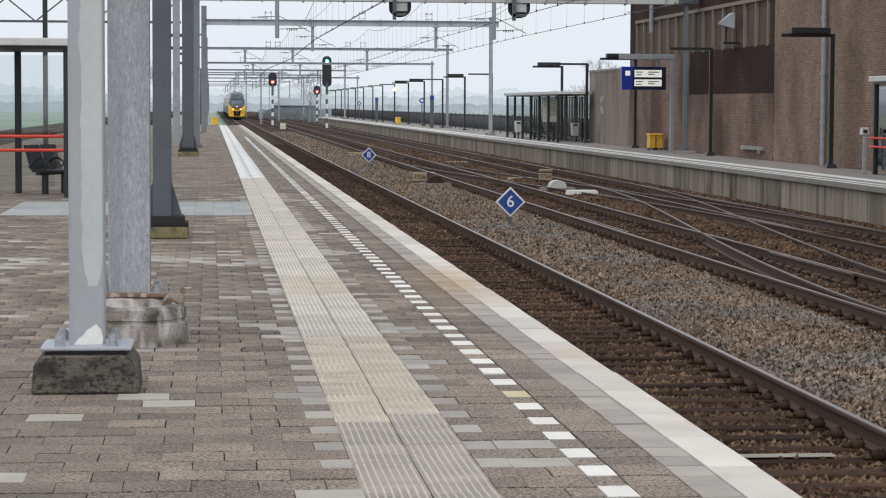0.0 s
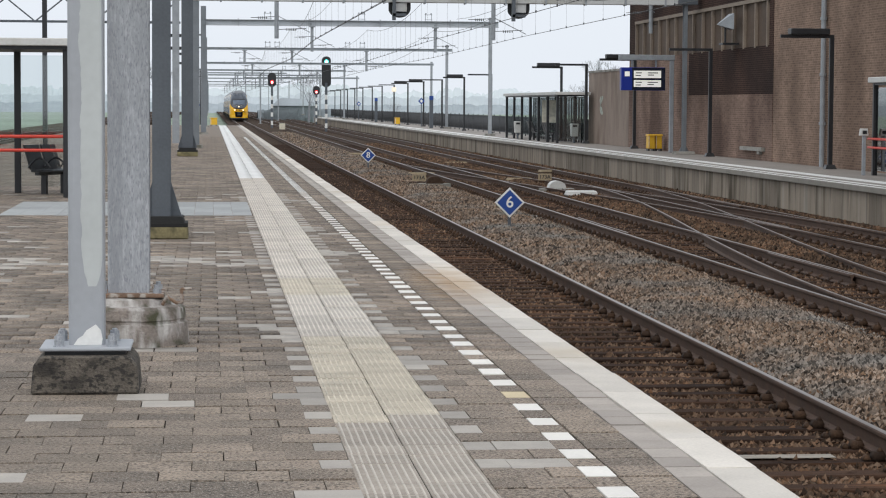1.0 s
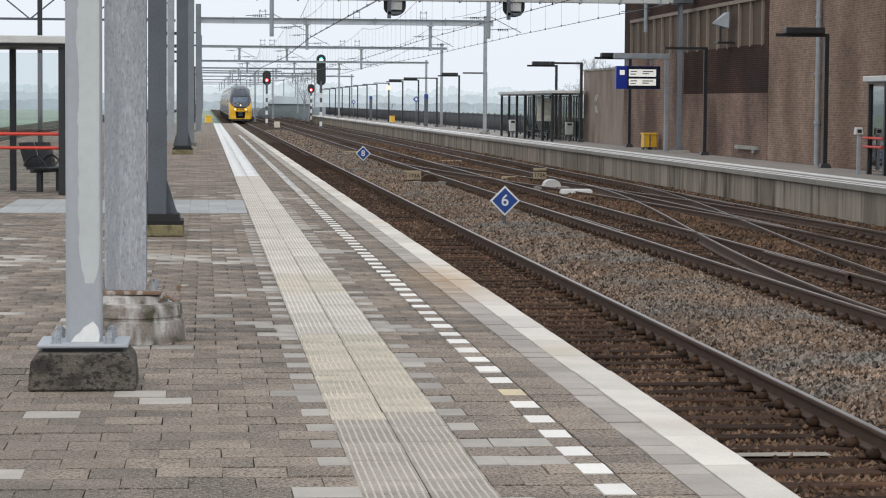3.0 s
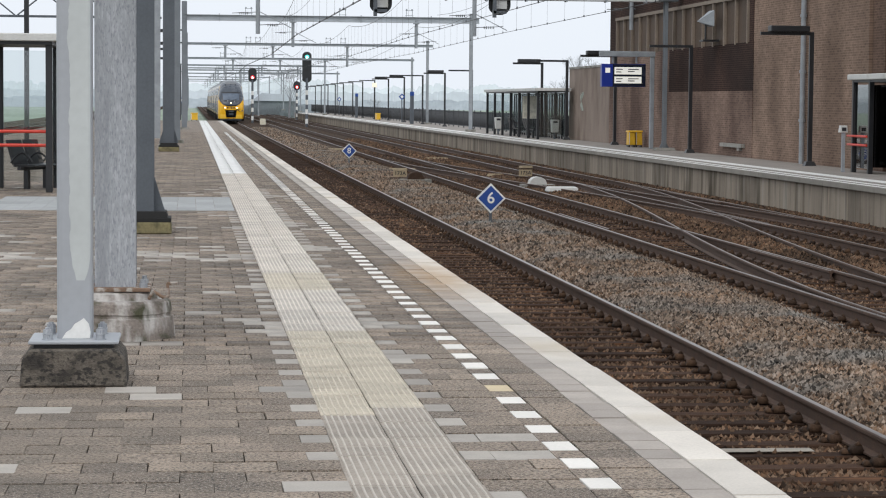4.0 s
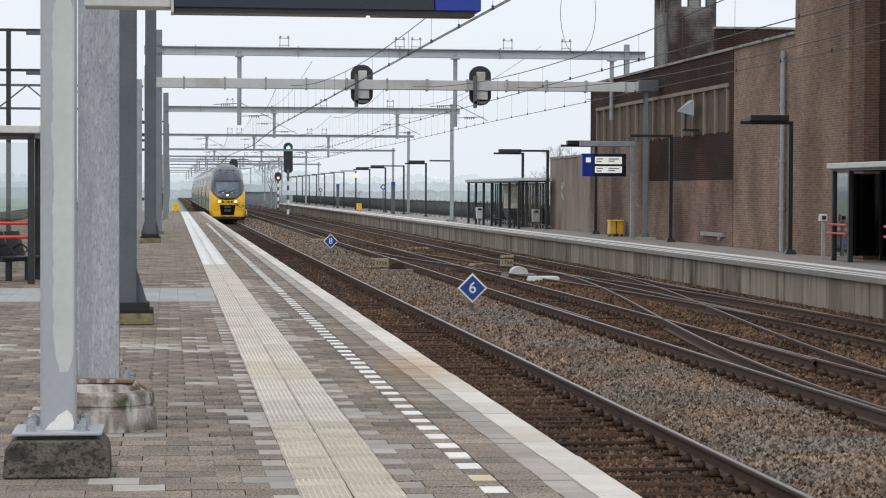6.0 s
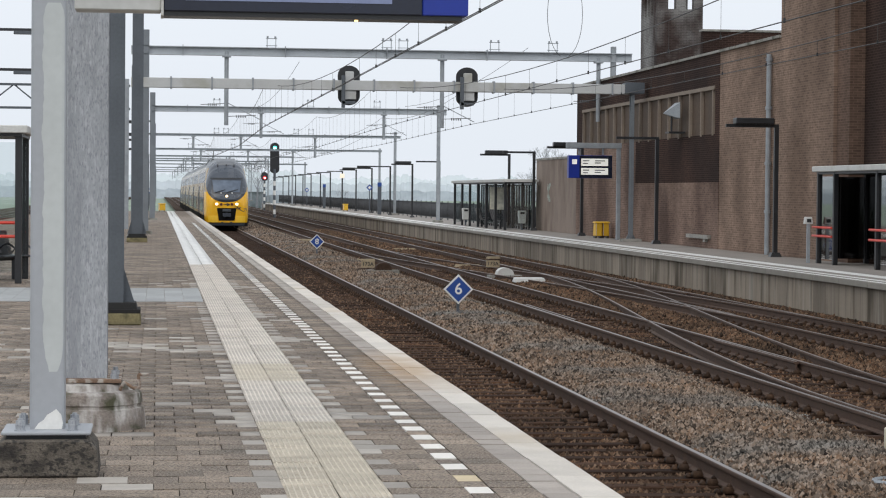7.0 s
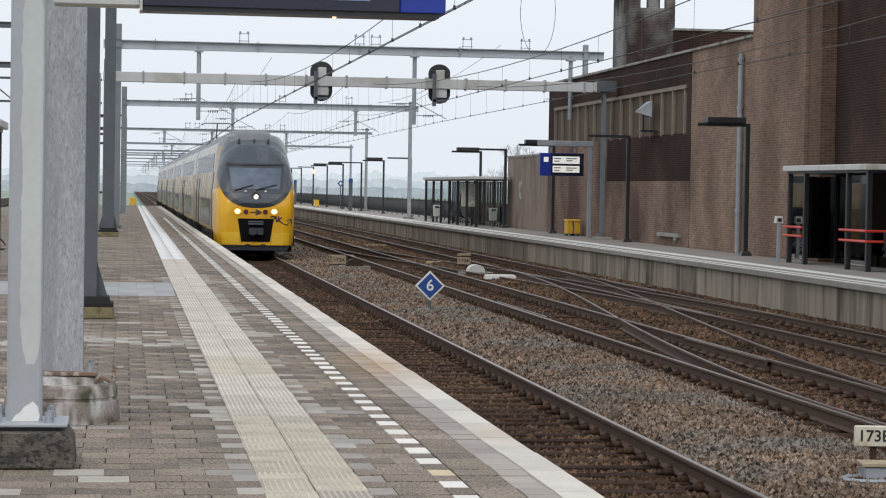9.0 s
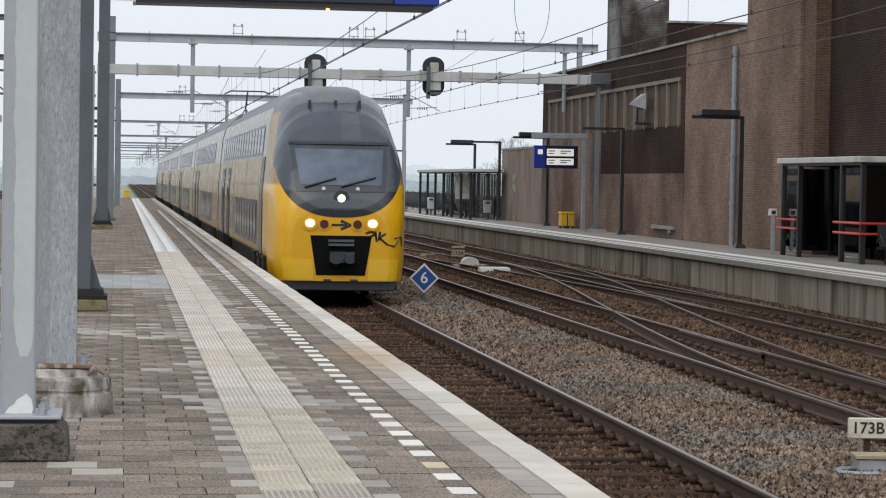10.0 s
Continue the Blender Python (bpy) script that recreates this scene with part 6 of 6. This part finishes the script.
for x, y, h, s in ((14.2, 330, 8.5, 1), (15.6, 345, 6.0, 2), (24, 300, 3.6, 6), (34.8, 200, 8, 3), (-6.5, 330, 9, 4), (-9, 300, 10, 5), (38, 230, 6, 8), (48, 260, 5, 9)):
    bare_tree(x, y, h, s)
barn = thing("barn", (15.7, 430, -1.35), "distant dark barn, pitched roof paled by painted haze", "barn")
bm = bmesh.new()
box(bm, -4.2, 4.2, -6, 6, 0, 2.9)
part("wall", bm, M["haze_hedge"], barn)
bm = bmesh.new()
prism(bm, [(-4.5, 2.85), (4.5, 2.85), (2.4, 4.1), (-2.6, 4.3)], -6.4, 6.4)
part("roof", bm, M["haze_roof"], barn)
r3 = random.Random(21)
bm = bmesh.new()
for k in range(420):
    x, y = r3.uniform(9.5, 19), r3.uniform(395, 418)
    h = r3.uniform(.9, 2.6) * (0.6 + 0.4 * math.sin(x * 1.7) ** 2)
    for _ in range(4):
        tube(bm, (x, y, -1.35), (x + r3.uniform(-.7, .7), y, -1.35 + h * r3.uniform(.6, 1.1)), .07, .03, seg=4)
single("hedge", bm, M["haze_hedge"], "tangled bare hedge with haze in its colour", "hedge", kind="stuff")


# ---- the train: a double-deck electric unit, front at local y = 0, rail level at z = 0 ----
def between(v, table):
    for (a, p), (b, q) in zip(table, table[1:]):
        if v <= b:
            u = max(0.0, (v - a) / (b - a))
            return p + (q - p) * u
    return table[-1][1]


COACH, SIDE = 26.5, [(1.36, .78), (1.385, .84), (1.4, 1.05), (1.4, 1.98), (1.4, 2.2), (1.335, 2.95), (1.27, 3.7), (1.18, 4.02), (.98, 4.25), (.6, 4.38), (0, 4.42)]
NOSE_W = ((0, 1.0), (.03, 1.1), (.08, 1.18), (.16, 1.245), (.3, 1.31), (.5, 1.355), (.8, 1.385), (1.2, 1.42), (30, 1.42))
NOSE_H = ((0, 1.9), (.06, 2.1), (.2, 2.4), (.45, 2.85), (.75, 3.3), (1.05, 3.65), (1.4, 3.92), (1.9, 4.15), (2.6, 4.32), (3.4, 4.42), (30, 4.42))


def half_width(s, z):
    w, h = between(s, NOSE_W), between(s, NOSE_H)
    if z >= h:
        return 0.0
    lean = min(1.0, max(0.0, (z - 2.2) / 1.5)) * 0.13
    tuck = 0.05 * max(0.0, (1.0 - z) / 0.6) ** 2
    zs = 0.62 * h
    u = max(0.0, (z - zs) / (h - zs))
    if s > 1.6:
        f = min(1.0, (s - 1.6) / 1.8)
        side = between(z, tuple((zz, xx) for xx, zz in SIDE))
        return (1 - f) * (w - tuck - lean) * (1 - u ** 2.7) ** (1 / 2.7) + f * side
    return (w - tuck - lean * min(1, s / 0.9)) * (1 - u ** 2.7) ** (1 / 2.7)


def front_s(x, z):
    lo, hi = 0.0, 6.0
    x = max(abs(x), 0.03)
    if abs(x) <= half_width(0, z):
        return 0.0
    for _ in range(26):
        mid = (lo + hi) / 2
        if abs(x) <= half_width(mid, z):
            hi = mid
        else:
            lo = mid
    return hi


def ring(s, n=100, low=0.4):
    """Half an outline, from the bottom up the side to the top."""
    h = between(s, NOSE_H)
    pts = []
    for i in range(n + 1):
        u = i / n
        z = low + (h - low) * (1 - (1 - u) ** 1.6)
        pts.append((half_width(s, z) if i < n else 0.0, z))
    return pts


train = thing("train", (4.46, 0, RAIL), "yellow double-deck electric train with dark grey cab front", "train")
STEPS = [0, .01, .02, .03] + [.05 * k for k in range(1, 44)] + [2.3, 2.6, 3.0, 3.4]


def masked(x, s, z):
    if z > 2.7:
        return s < 1.1 + 1.2 * (z - 2.78) or z > 3.88
    return False


skins = {"yellow_shell": bmesh.new(), "grey_mask": bmesh.new(), "white_side": bmesh.new()}
rings = [[(s, p) for p in ring(s)] for s in STEPS]


def put_face(pts):
    c = sum((Vector(p) for p in pts), Vector()) / len(pts)
    name = "grey_mask" if masked(c.x, c.y, c.z) else ("white_side" if c.z > 2.36 and c.y > 0.3 else "yellow_shell")
    b = skins[name]
    b.faces.new([b.verts.new(p) for p in pts])


for sgn in (1, -1):
    for A, B in zip(rings, rings[1:]):
        for i in range(len(A) - 1):
            q = [(sgn * A[i][1][0], A[i][0], A[i][1][1]), (sgn * B[i][1][0], B[i][0], B[i][1][1]), (sgn * B[i + 1][1][0], B[i + 1][0], B[i + 1][1][1]), (sgn * A[i + 1][1][0], A[i + 1][0], A[i + 1][1][1])]
            put_face(q)
    # the flat tip, in fine squares
    A = rings[0]
    for i in range(len(A) - 1):
        for k in range(24):
            a, b = k / 24, (k + 1) / 24
            put_face([(sgn * A[i][1][0] * a, 0, A[i][1][1]), (sgn * A[i][1][0] * b, 0, A[i][1][1]), (sgn * A[i + 1][1][0] * b, 0, A[i + 1][1][1]), (sgn * A[i + 1][1][0] * a, 0, A[i + 1][1][1])])
for name, mat in (("yellow_shell", "yellow"), ("grey_mask", "blue_grey"), ("white_side", "train_beige_reflect")):
    bmesh.ops.remove_doubles(skins[name], verts=skins[name].verts, dist=1e-4)
    part(name, skins[name], M[mat], train, {"yellow_shell": "glossy yellow cab shell", "grey_mask": "dark blue-grey cab mask", "white_side": "upper cab side, reflections painted in pale beige"}[name], smooth=True)


# the mask's rounded lower half, a thin panel laid over the shell
bm = bmesh.new()
grid_rows = []
for j in range(97):
    z = 2.96 - 1.26 * math.sin(math.pi / 2 * j / 96)
    reach = 1.32 * max(0.0, 1 - ((2.96 - z) / 1.26) ** 2.4) ** (1 / 2.4) + (0.0 if j < 96 else 0.3)
    grid_rows.append([bm.verts.new((reach * k / 72, front_s(reach * k / 72, z) - .008, z)) for k in range(-72, 73)])
for A, B in zip(grid_rows, grid_rows[1:]):
    for k in range(144):
        f = bm.faces.new((A[k], A[k + 1], B[k + 1], B[k]))
        c = f.calc_center_median()
        f.material_index = int(c.z < 2.25 and (abs(c.x) / 1.32) ** 2.4 + ((2.96 - c.z) / 1.26) ** 2.4 > .74)
mask = part("lower_mask", bm, M["blue_grey"], train, "dark blue-grey cab mask with a black lower rim", smooth=True)
mask.data.materials.append(M["mask_rim"])


def on_nose(name, corners, mat, parent=train, off=0.012, n=10, label="", m=8):
    """A panel laid on the nose: four corners (x, z), from the lower left round."""
    bm = bmesh.new()
    g = []
    for j in range(m + 1):
        v = j / m
        rowp = []
        for i in range(n + 1):
            u = i / n
            x = (corners[0][0] * (1 - u) + corners[1][0] * u) * (1 - v) + (corners[3][0] * (1 - u) + corners[2][0] * u) * v
            z = (corners[0][1] * (1 - u) + corners[1][1] * u) * (1 - v) + (corners[3][1] * (1 - u) + corners[2][1] * u) * v
            rowp.append(bm.verts.new((x, front_s(x, z) - off, z)))
        g.append(rowp)
    for a, b in zip(g, g[1:]):
        for i in range(n):
            bm.faces.new((a[i], a[i + 1], b[i + 1], b[i]))
    ex = bmesh.ops.extrude_face_region(bm, geom=bm.faces[:])
    for v in ex["geom"]:
        if isinstance(v, bmesh.types.BMVert):
            v.co.y += off + 0.02
    return part(name, bm, mat, parent, label)


def disc_on_nose(name, x, z, r, mat, off=0.03, squash=1.0, label=""):
    bm = bmesh.new()
    s = front_s(x, z)
    pts = [(x + r * math.cos(2 * math.pi * k / 20), z + r * squash * math.sin(2 * math.pi * k / 20)) for k in range(20)]
    prism(bm, pts, s - off, s + .06)
    return part(name, bm, mat, train, label)


screen_frame = on_nose("windscreen_frame", ((-.92, 2.22), (.92, 2.22), (1.02, 3.22), (-1.02, 3.22)), M["mask_dark"], off=0.018, n=30, m=16)
on_nose("windscreen", ((-.83, 2.36), (.83, 2.36), (.92, 3.1), (-.92, 3.1)), M["windscreen"], off=0.03, n=30, m=16, label="pale reflecting windscreen")
on_nose("visor", ((-1.04, 3.2), (1.04, 3.2), (1.02, 3.26), (-1.02, 3.26)), M["black_steel"], off=0.05)
for x0, z0, x1, z1 in ((-.75, 2.31, -.1, 2.5), (.0, 2.33, .72, 2.52)):
    bm = bmesh.new()
    pts = []
    for k in range(7):
        x, z = x0 + (x1 - x0) * k / 6, z0 + (z1 - z0) * k / 6
        pts.append((x, front_s(x, z) - .05, z))
    strand(bm, pts, .022)
    part("wiper", bm, M["black_steel"], train)
on_nose("mask_panel", ((.08, 3.3), (.46, 3.3), (.46, 3.85), (.08, 3.85)), M["mask_panel"], off=0.006, n=6, m=10, label="lighter repainted panel")
for x in (-.36, .34):
    disc_on_nose("washer_jet", x, 2.285, .04, M["sign_white"], .03)
disc_on_nose("lamp_ring", 0.0, 2.09, .16, M["mask_dark"], .02)
disc_on_nose("top_headlight", 0.0, 2.09, .078, M["headlight"], .035, label="lit round headlight")
for x in (-.64, .64):
    disc_on_nose("lamp_housing", x, 1.58, .15, M["yellow"], .03)
    disc_on_nose("headlight", x, 1.58, .095, M["headlight"], .045, .85, "lit round headlight")
for x in (-.35, .33):
    disc_on_nose("lamp_ring", x, 1.56, .125, M["yellow"], .03)
    disc_on_nose("tail_light", x, 1.56, .09, M["tail_red"], .04, label="dark red tail light")
on_nose("lower_line", ((-.85, 2.14), (-.25, 2.14), (-.25, 2.17), (-.85, 2.17)), M["mask_dark"], off=0.006, m=1)
on_nose("lower_line", ((.25, 2.14), (.85, 2.14), (.85, 2.17), (.25, 2.17)), M["mask_dark"], off=0.006, m=1)
on_nose("arrow_mark", ((-.2, 1.52), (.12, 1.52), (.12, 1.57), (-.2, 1.57)), M["black_steel"], off=0.006, m=1)
on_nose("arrow_mark", ((-.02, 1.6), (.2, 1.53), (.2, 1.57), (.0, 1.66)), M["black_steel"], off=0.006, m=1)
on_nose("arrow_mark", ((.0, 1.43), (.2, 1.52), (.2, 1.56), (-.02, 1.49)), M["black_steel"], off=0.006, m=1)
# raised black panel painted as the dark inside of the coupler opening
on_nose("coupler_opening", ((-.5, .52), (.5, .52), (.63, 1.33), (-.63, 1.33)), M["opening_shade"], off=0.015, label="black panel for the dark coupler opening")
coup = bmesh.new()
box(coup, -.24, .26, -.2, 0, .78, 1.0)
tube(coup, (-.12, -.3, .88), (-.12, -.05, .88), .13, seg=12)
tube(coup, (.16, -.28, .86), (.16, -.05, .86), .1, seg=12)
coupler = part("coupler", coup, M["mask_dark"], train, "dark automatic coupler")
for z in (1.12, 1.2):
    bm = bmesh.new()
    box(bm, -.26, .26, -.1, 0, z, z + .05)
    part("cable_bar", bm, M["steel_dark"], coupler)
on_nose("bumper_step", ((-.35, .4), (-.2, .4), (-.2, .44), (-.35, .44)), M["mask_dark"], off=0.05, m=1)
on_nose("bumper_step", ((.2, .4), (.35, .4), (.35, .44), (.2, .44)), M["mask_dark"], off=0.05, m=1)
on_nose("lower_panel", ((-1.17, .42), (-.56, .42), (-.58, .84), (-1.2, .84)), M["yellow_light"], off=0.01, n=24, label="lighter yellow apron")
on_nose("lower_panel", ((.56, .42), (1.17, .42), (1.2, .84), (.58, .84)), M["yellow_light"], off=0.01, n=24, label="lighter yellow apron")
# painted scrawl on the nose: loose dark strokes
for pts in (((.5, 1.38), (.62, 1.42), (.7, 1.36), (.6, 1.32)), ((.7, 1.42), (.73, 1.22)), ((.8, 1.42), (.77, 1.24)), ((.92, 1.38), (.78, 1.3), (.95, 1.16)), ((.95, 1.16), (1.1, 1.12), (1.24, 1.3)), ((1.1, 1.28), (1.24, 1.32), (1.26, 1.14))):
    bm = bmesh.new()
    strand(bm, [(x, front_s(x, z) - .004, z) for x, z in pts], .022)
    part("painted_scrawl", bm, M["black_steel"], train, "dark painted scrawl")
bm = bmesh.new()
prism(bm, [(-1.12, .2), (1.12, .2), (1.2, .41), (-1.2, .41)], .12, 1.6)
part("skirt", bm, M["mask_dark"], train, "dark lower skirt", bevel=0.02)
# roof fairing behind the cab with its small aerials
bm = bmesh.new()
rows = []
for s, w, z in ((1.78, .5, 4.1), (1.92, .53, 4.3), (2.2, .56, 4.38), (2.6, .6, 4.44), (3.4, .64, 4.5), (4.5, .68, 4.54), (25.5, .7, 4.54), (26.1, .68, 4.45)):
    rows.append([bm.verts.new(p) for p in ((-w - .12, s, z - .38), (-w, s, z - .07), (-w * .6, s, z), (w * .6, s, z), (w, s, z - .07), (w + .12, s, z - .38))])
for a, b in zip(rows, rows[1:]):
    for i in range(5):
        bm.faces.new((a[i], a[i + 1], b[i + 1], b[i]))
bm.faces.new(rows[0][::-1])
part("roof_fairing", bm, M["fairing"], train, "pale grey roof fairing", smooth=True)
for x in (-.55, 0, .5):
    bm = bmesh.new()
    box(bm, x - .04, x + .04, 1.6, 1.75, 3.95, 4.14, .015)
    part("aerial", bm, M["black_steel"], train)

# coaches


def shell(y0, y1, a, b):
    """The side and its mirror, between two rows of the outline."""
    bm = bmesh.new()
    for sgn in (1, -1):
        for (x0, z0), (x1, z1) in zip(SIDE[a:b], SIDE[a + 1:b + 1]):
            bm.faces.new([bm.verts.new(p) for p in ((sgn * x0, y0, z0), (sgn * x0, y1, z0), (sgn * x1, y1, z1), (sgn * x1, y0, z1))])
    bmesh.ops.remove_doubles(bm, verts=bm.verts, dist=1e-4)
    return bm


def lie(y0, y1, z0, z1, sgn, off=0.012, thick=0.03):
    """A panel lying on the coach's side."""
    def x_at(z):
        return between(z, tuple((zz, xx) for xx, zz in SIDE))
    bm = bmesh.new()
    levels = [z0] + [z for _, z in SIDE if z0 + .01 < z < z1 - .01] + [z1]
    rows = []
    for z in levels:
        rows.append([bm.verts.new((sgn * (x_at(z) + k), y, z)) for k, y in ((off, y0), (off, y1), (off - thick, y1), (off - thick, y0))])
    for p, q in zip(rows, rows[1:]):
        for i in range(4):
            bm.faces.new((p[i], p[(i + 1) % 4], q[(i + 1) % 4], q[i]))
    bm.faces.new(rows[0][::-1])
    bm.faces.new(rows[-1])
    return bm


meshes = {}


def shared(key, maker, mat, smooth=False):
    if key not in meshes:
        meshes[key] = mesh_of(key[0], maker(), M[mat], 0, smooth)
    return meshes[key]


def add(name, key, maker, mat, parent, y=0.0, smooth=False, label=""):
    o = new(name, shared((name, *key), maker, mat, smooth))
    o.parent = parent
    o.location.y = y
    if label:
        o["label"] = label
    return o


for c in range(6):
    a, b = (3.4 if c == 0 else 0.25), COACH - .25
    y = c * COACH
    first = c == 0
    body = add("coach_body", (first,), lambda: shell(a, b, 3, 5), "train_beige_reflect", train, y, True, "glossy coach side, reflections painted in beige")
    add("lower_side", (first,), lambda: shell(a, b, 1, 2), "yellow_soiled_reflect", body, 0, True)
    add("window_band", (first,), lambda: shell(a, b, 2, 3), "train_gold_reflect", body, 0, True, "lower window band, reflections painted in dull gold")
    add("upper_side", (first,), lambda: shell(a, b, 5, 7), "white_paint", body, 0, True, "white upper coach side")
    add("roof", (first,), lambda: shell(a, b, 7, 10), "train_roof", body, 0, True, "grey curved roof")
    add("sill", (first,), lambda: shell(a, b, 0, 1), "yellow_soiled_reflect", body, 0, True)
    if not first:
        def ridge():
            q = bmesh.new()
            prism(q, [(-1.0, 4.2), (1.0, 4.2), (.7, 4.52), (.36, 4.58), (-.36, 4.58), (-.7, 4.52)], .7, COACH - .7)
            return q
        add("roof_ridge", (), ridge, "fairing", body)

    def ends():
        bm = bmesh.new()
        for yy in (a + .01, b - .01):
            bm.faces.new([bm.verts.new((x, yy, z)) for x, z in SIDE] + [bm.verts.new((-x, yy, z)) for x, z in SIDE[-2::-1]])
        return bm

    add("end_wall", (first,), ends, "blue_grey", body)
    add("gangway", (), lambda: (lambda q: (box(q, -.9, .9, COACH - .3, COACH + .3, .9, 3.6), q)[1])(bmesh.new()), "underframe", body)

    def under():
        q = bmesh.new()
        box(q, -1.2, 1.2, a + 4.5, b - 4.5, .3, .85)
        return q

    add("underframe", (first,), under, "underframe", body)
    for by in (3.6, COACH - 3.4):
        def bogie():
            q = bmesh.new()
            box(q, -1.36, 1.36, -1.7, 1.7, .3, .74)
            box(q, -1.43, 1.43, -1.3, -.7, .12, .66)
            box(q, -1.43, 1.43, .7, 1.3, .12, .66)
            box(q, -1.3, 1.3, -.25, .25, .3, .6)
            for yy in (-1.9, -.35, 1.5):
                box(q, -1.47, 1.47, yy, yy + .45, .34, .82)
                box(q, -1.5, 1.5, yy - .05, yy + .5, .78, .84)
            return q
        g = add("bogie", (), bogie, "underframe", body, by)
        for wy in (-1.25, 1.25):
            for sx in (-.75, .75):
                def wheel(sx=sx):
                    q = bmesh.new()
                    tube(q, (sx - .07, 0, .46), (sx + .07, 0, .46), .46, seg=20)
                    return q
                add("wheel", (sx,), wheel, "underframe", g, wy)
    for sgn in (-1, 1):
        doors = (19.0, 22.2)
        for dy in doors:
            for k in (0, .68):
                add("door", (sgn, k), lambda: lie(k, k + .64, .75, 2.75, sgn, .014), "door_blue", body, dy, label="dark blue door leaf")
        add("window_panel", (sgn, 0), lambda: lie(5.6, 15.8, .98, 1.97, sgn, .006), "panel_blue", body, label="dark blue panel round the lower windows")
        add("window_panel", (sgn, 1), lambda: lie(4.6, 24.6, 2.98, 3.66, sgn, .006), "panel_blue", body, label="dark blue panel round the upper windows")
        for k in range(8):
            add("window", (sgn, 0), lambda: lie(0, .86, 1.1, 1.86, sgn), "train_window", body, 5.9 + k * 1.22)
        for k in range(16):
            add("window", (sgn, 1), lambda: lie(0, .9, 3.05, 3.6, sgn), "train_window", body, 4.8 + k * 1.22)
        add("side_strip", (sgn, first), lambda: lie(a, b, 2.32, 2.37, sgn, .008), "yellow_soiled_reflect", body)
        for k, sy in enumerate((4.6, 10.6, 16.6, 18.7, 20.6, 21.9, 23.9)):
            add("panel_seam", (sgn,), lambda: lie(0, .05, .86, 3.7, sgn, .004), "seam", body, sy)
        for dy in doors:
            for k in (.12, .8):
                add("door_window", (sgn,), lambda: lie(0, .4, 1.6, 2.55, sgn, .02), "train_window", body, dy + k)
        if first:
            add("cab_door", (sgn,), lambda: lie(3.55, 4.35, .8, 2.95, sgn, .016), "mask_dark", body)
panto = part("pantograph", (lambda q: (strand(q, [(0, 36, 4.45), (0, 37.3, 5.0), (0, 36, 5.55)], .03), strand(q, [(-.8, 36, 5.5), (-.6, 36, 5.6), (.6, 36, 5.6), (.8, 36, 5.5)], .025),
                                                strand(q, [(-.4, 36.2, 4.42), (0, 37.3, 5.0), (.4, 36.2, 4.42)], .025), q)[3])(bmesh.new()), M["wire"], train)


def motions():
    walk(train, [(t, pose(4.4, 46.4 + 33.5 * (10 - t), RAIL)) for t in (0.0, 2.5, 5.0, 7.5, 10.0)])


motions()
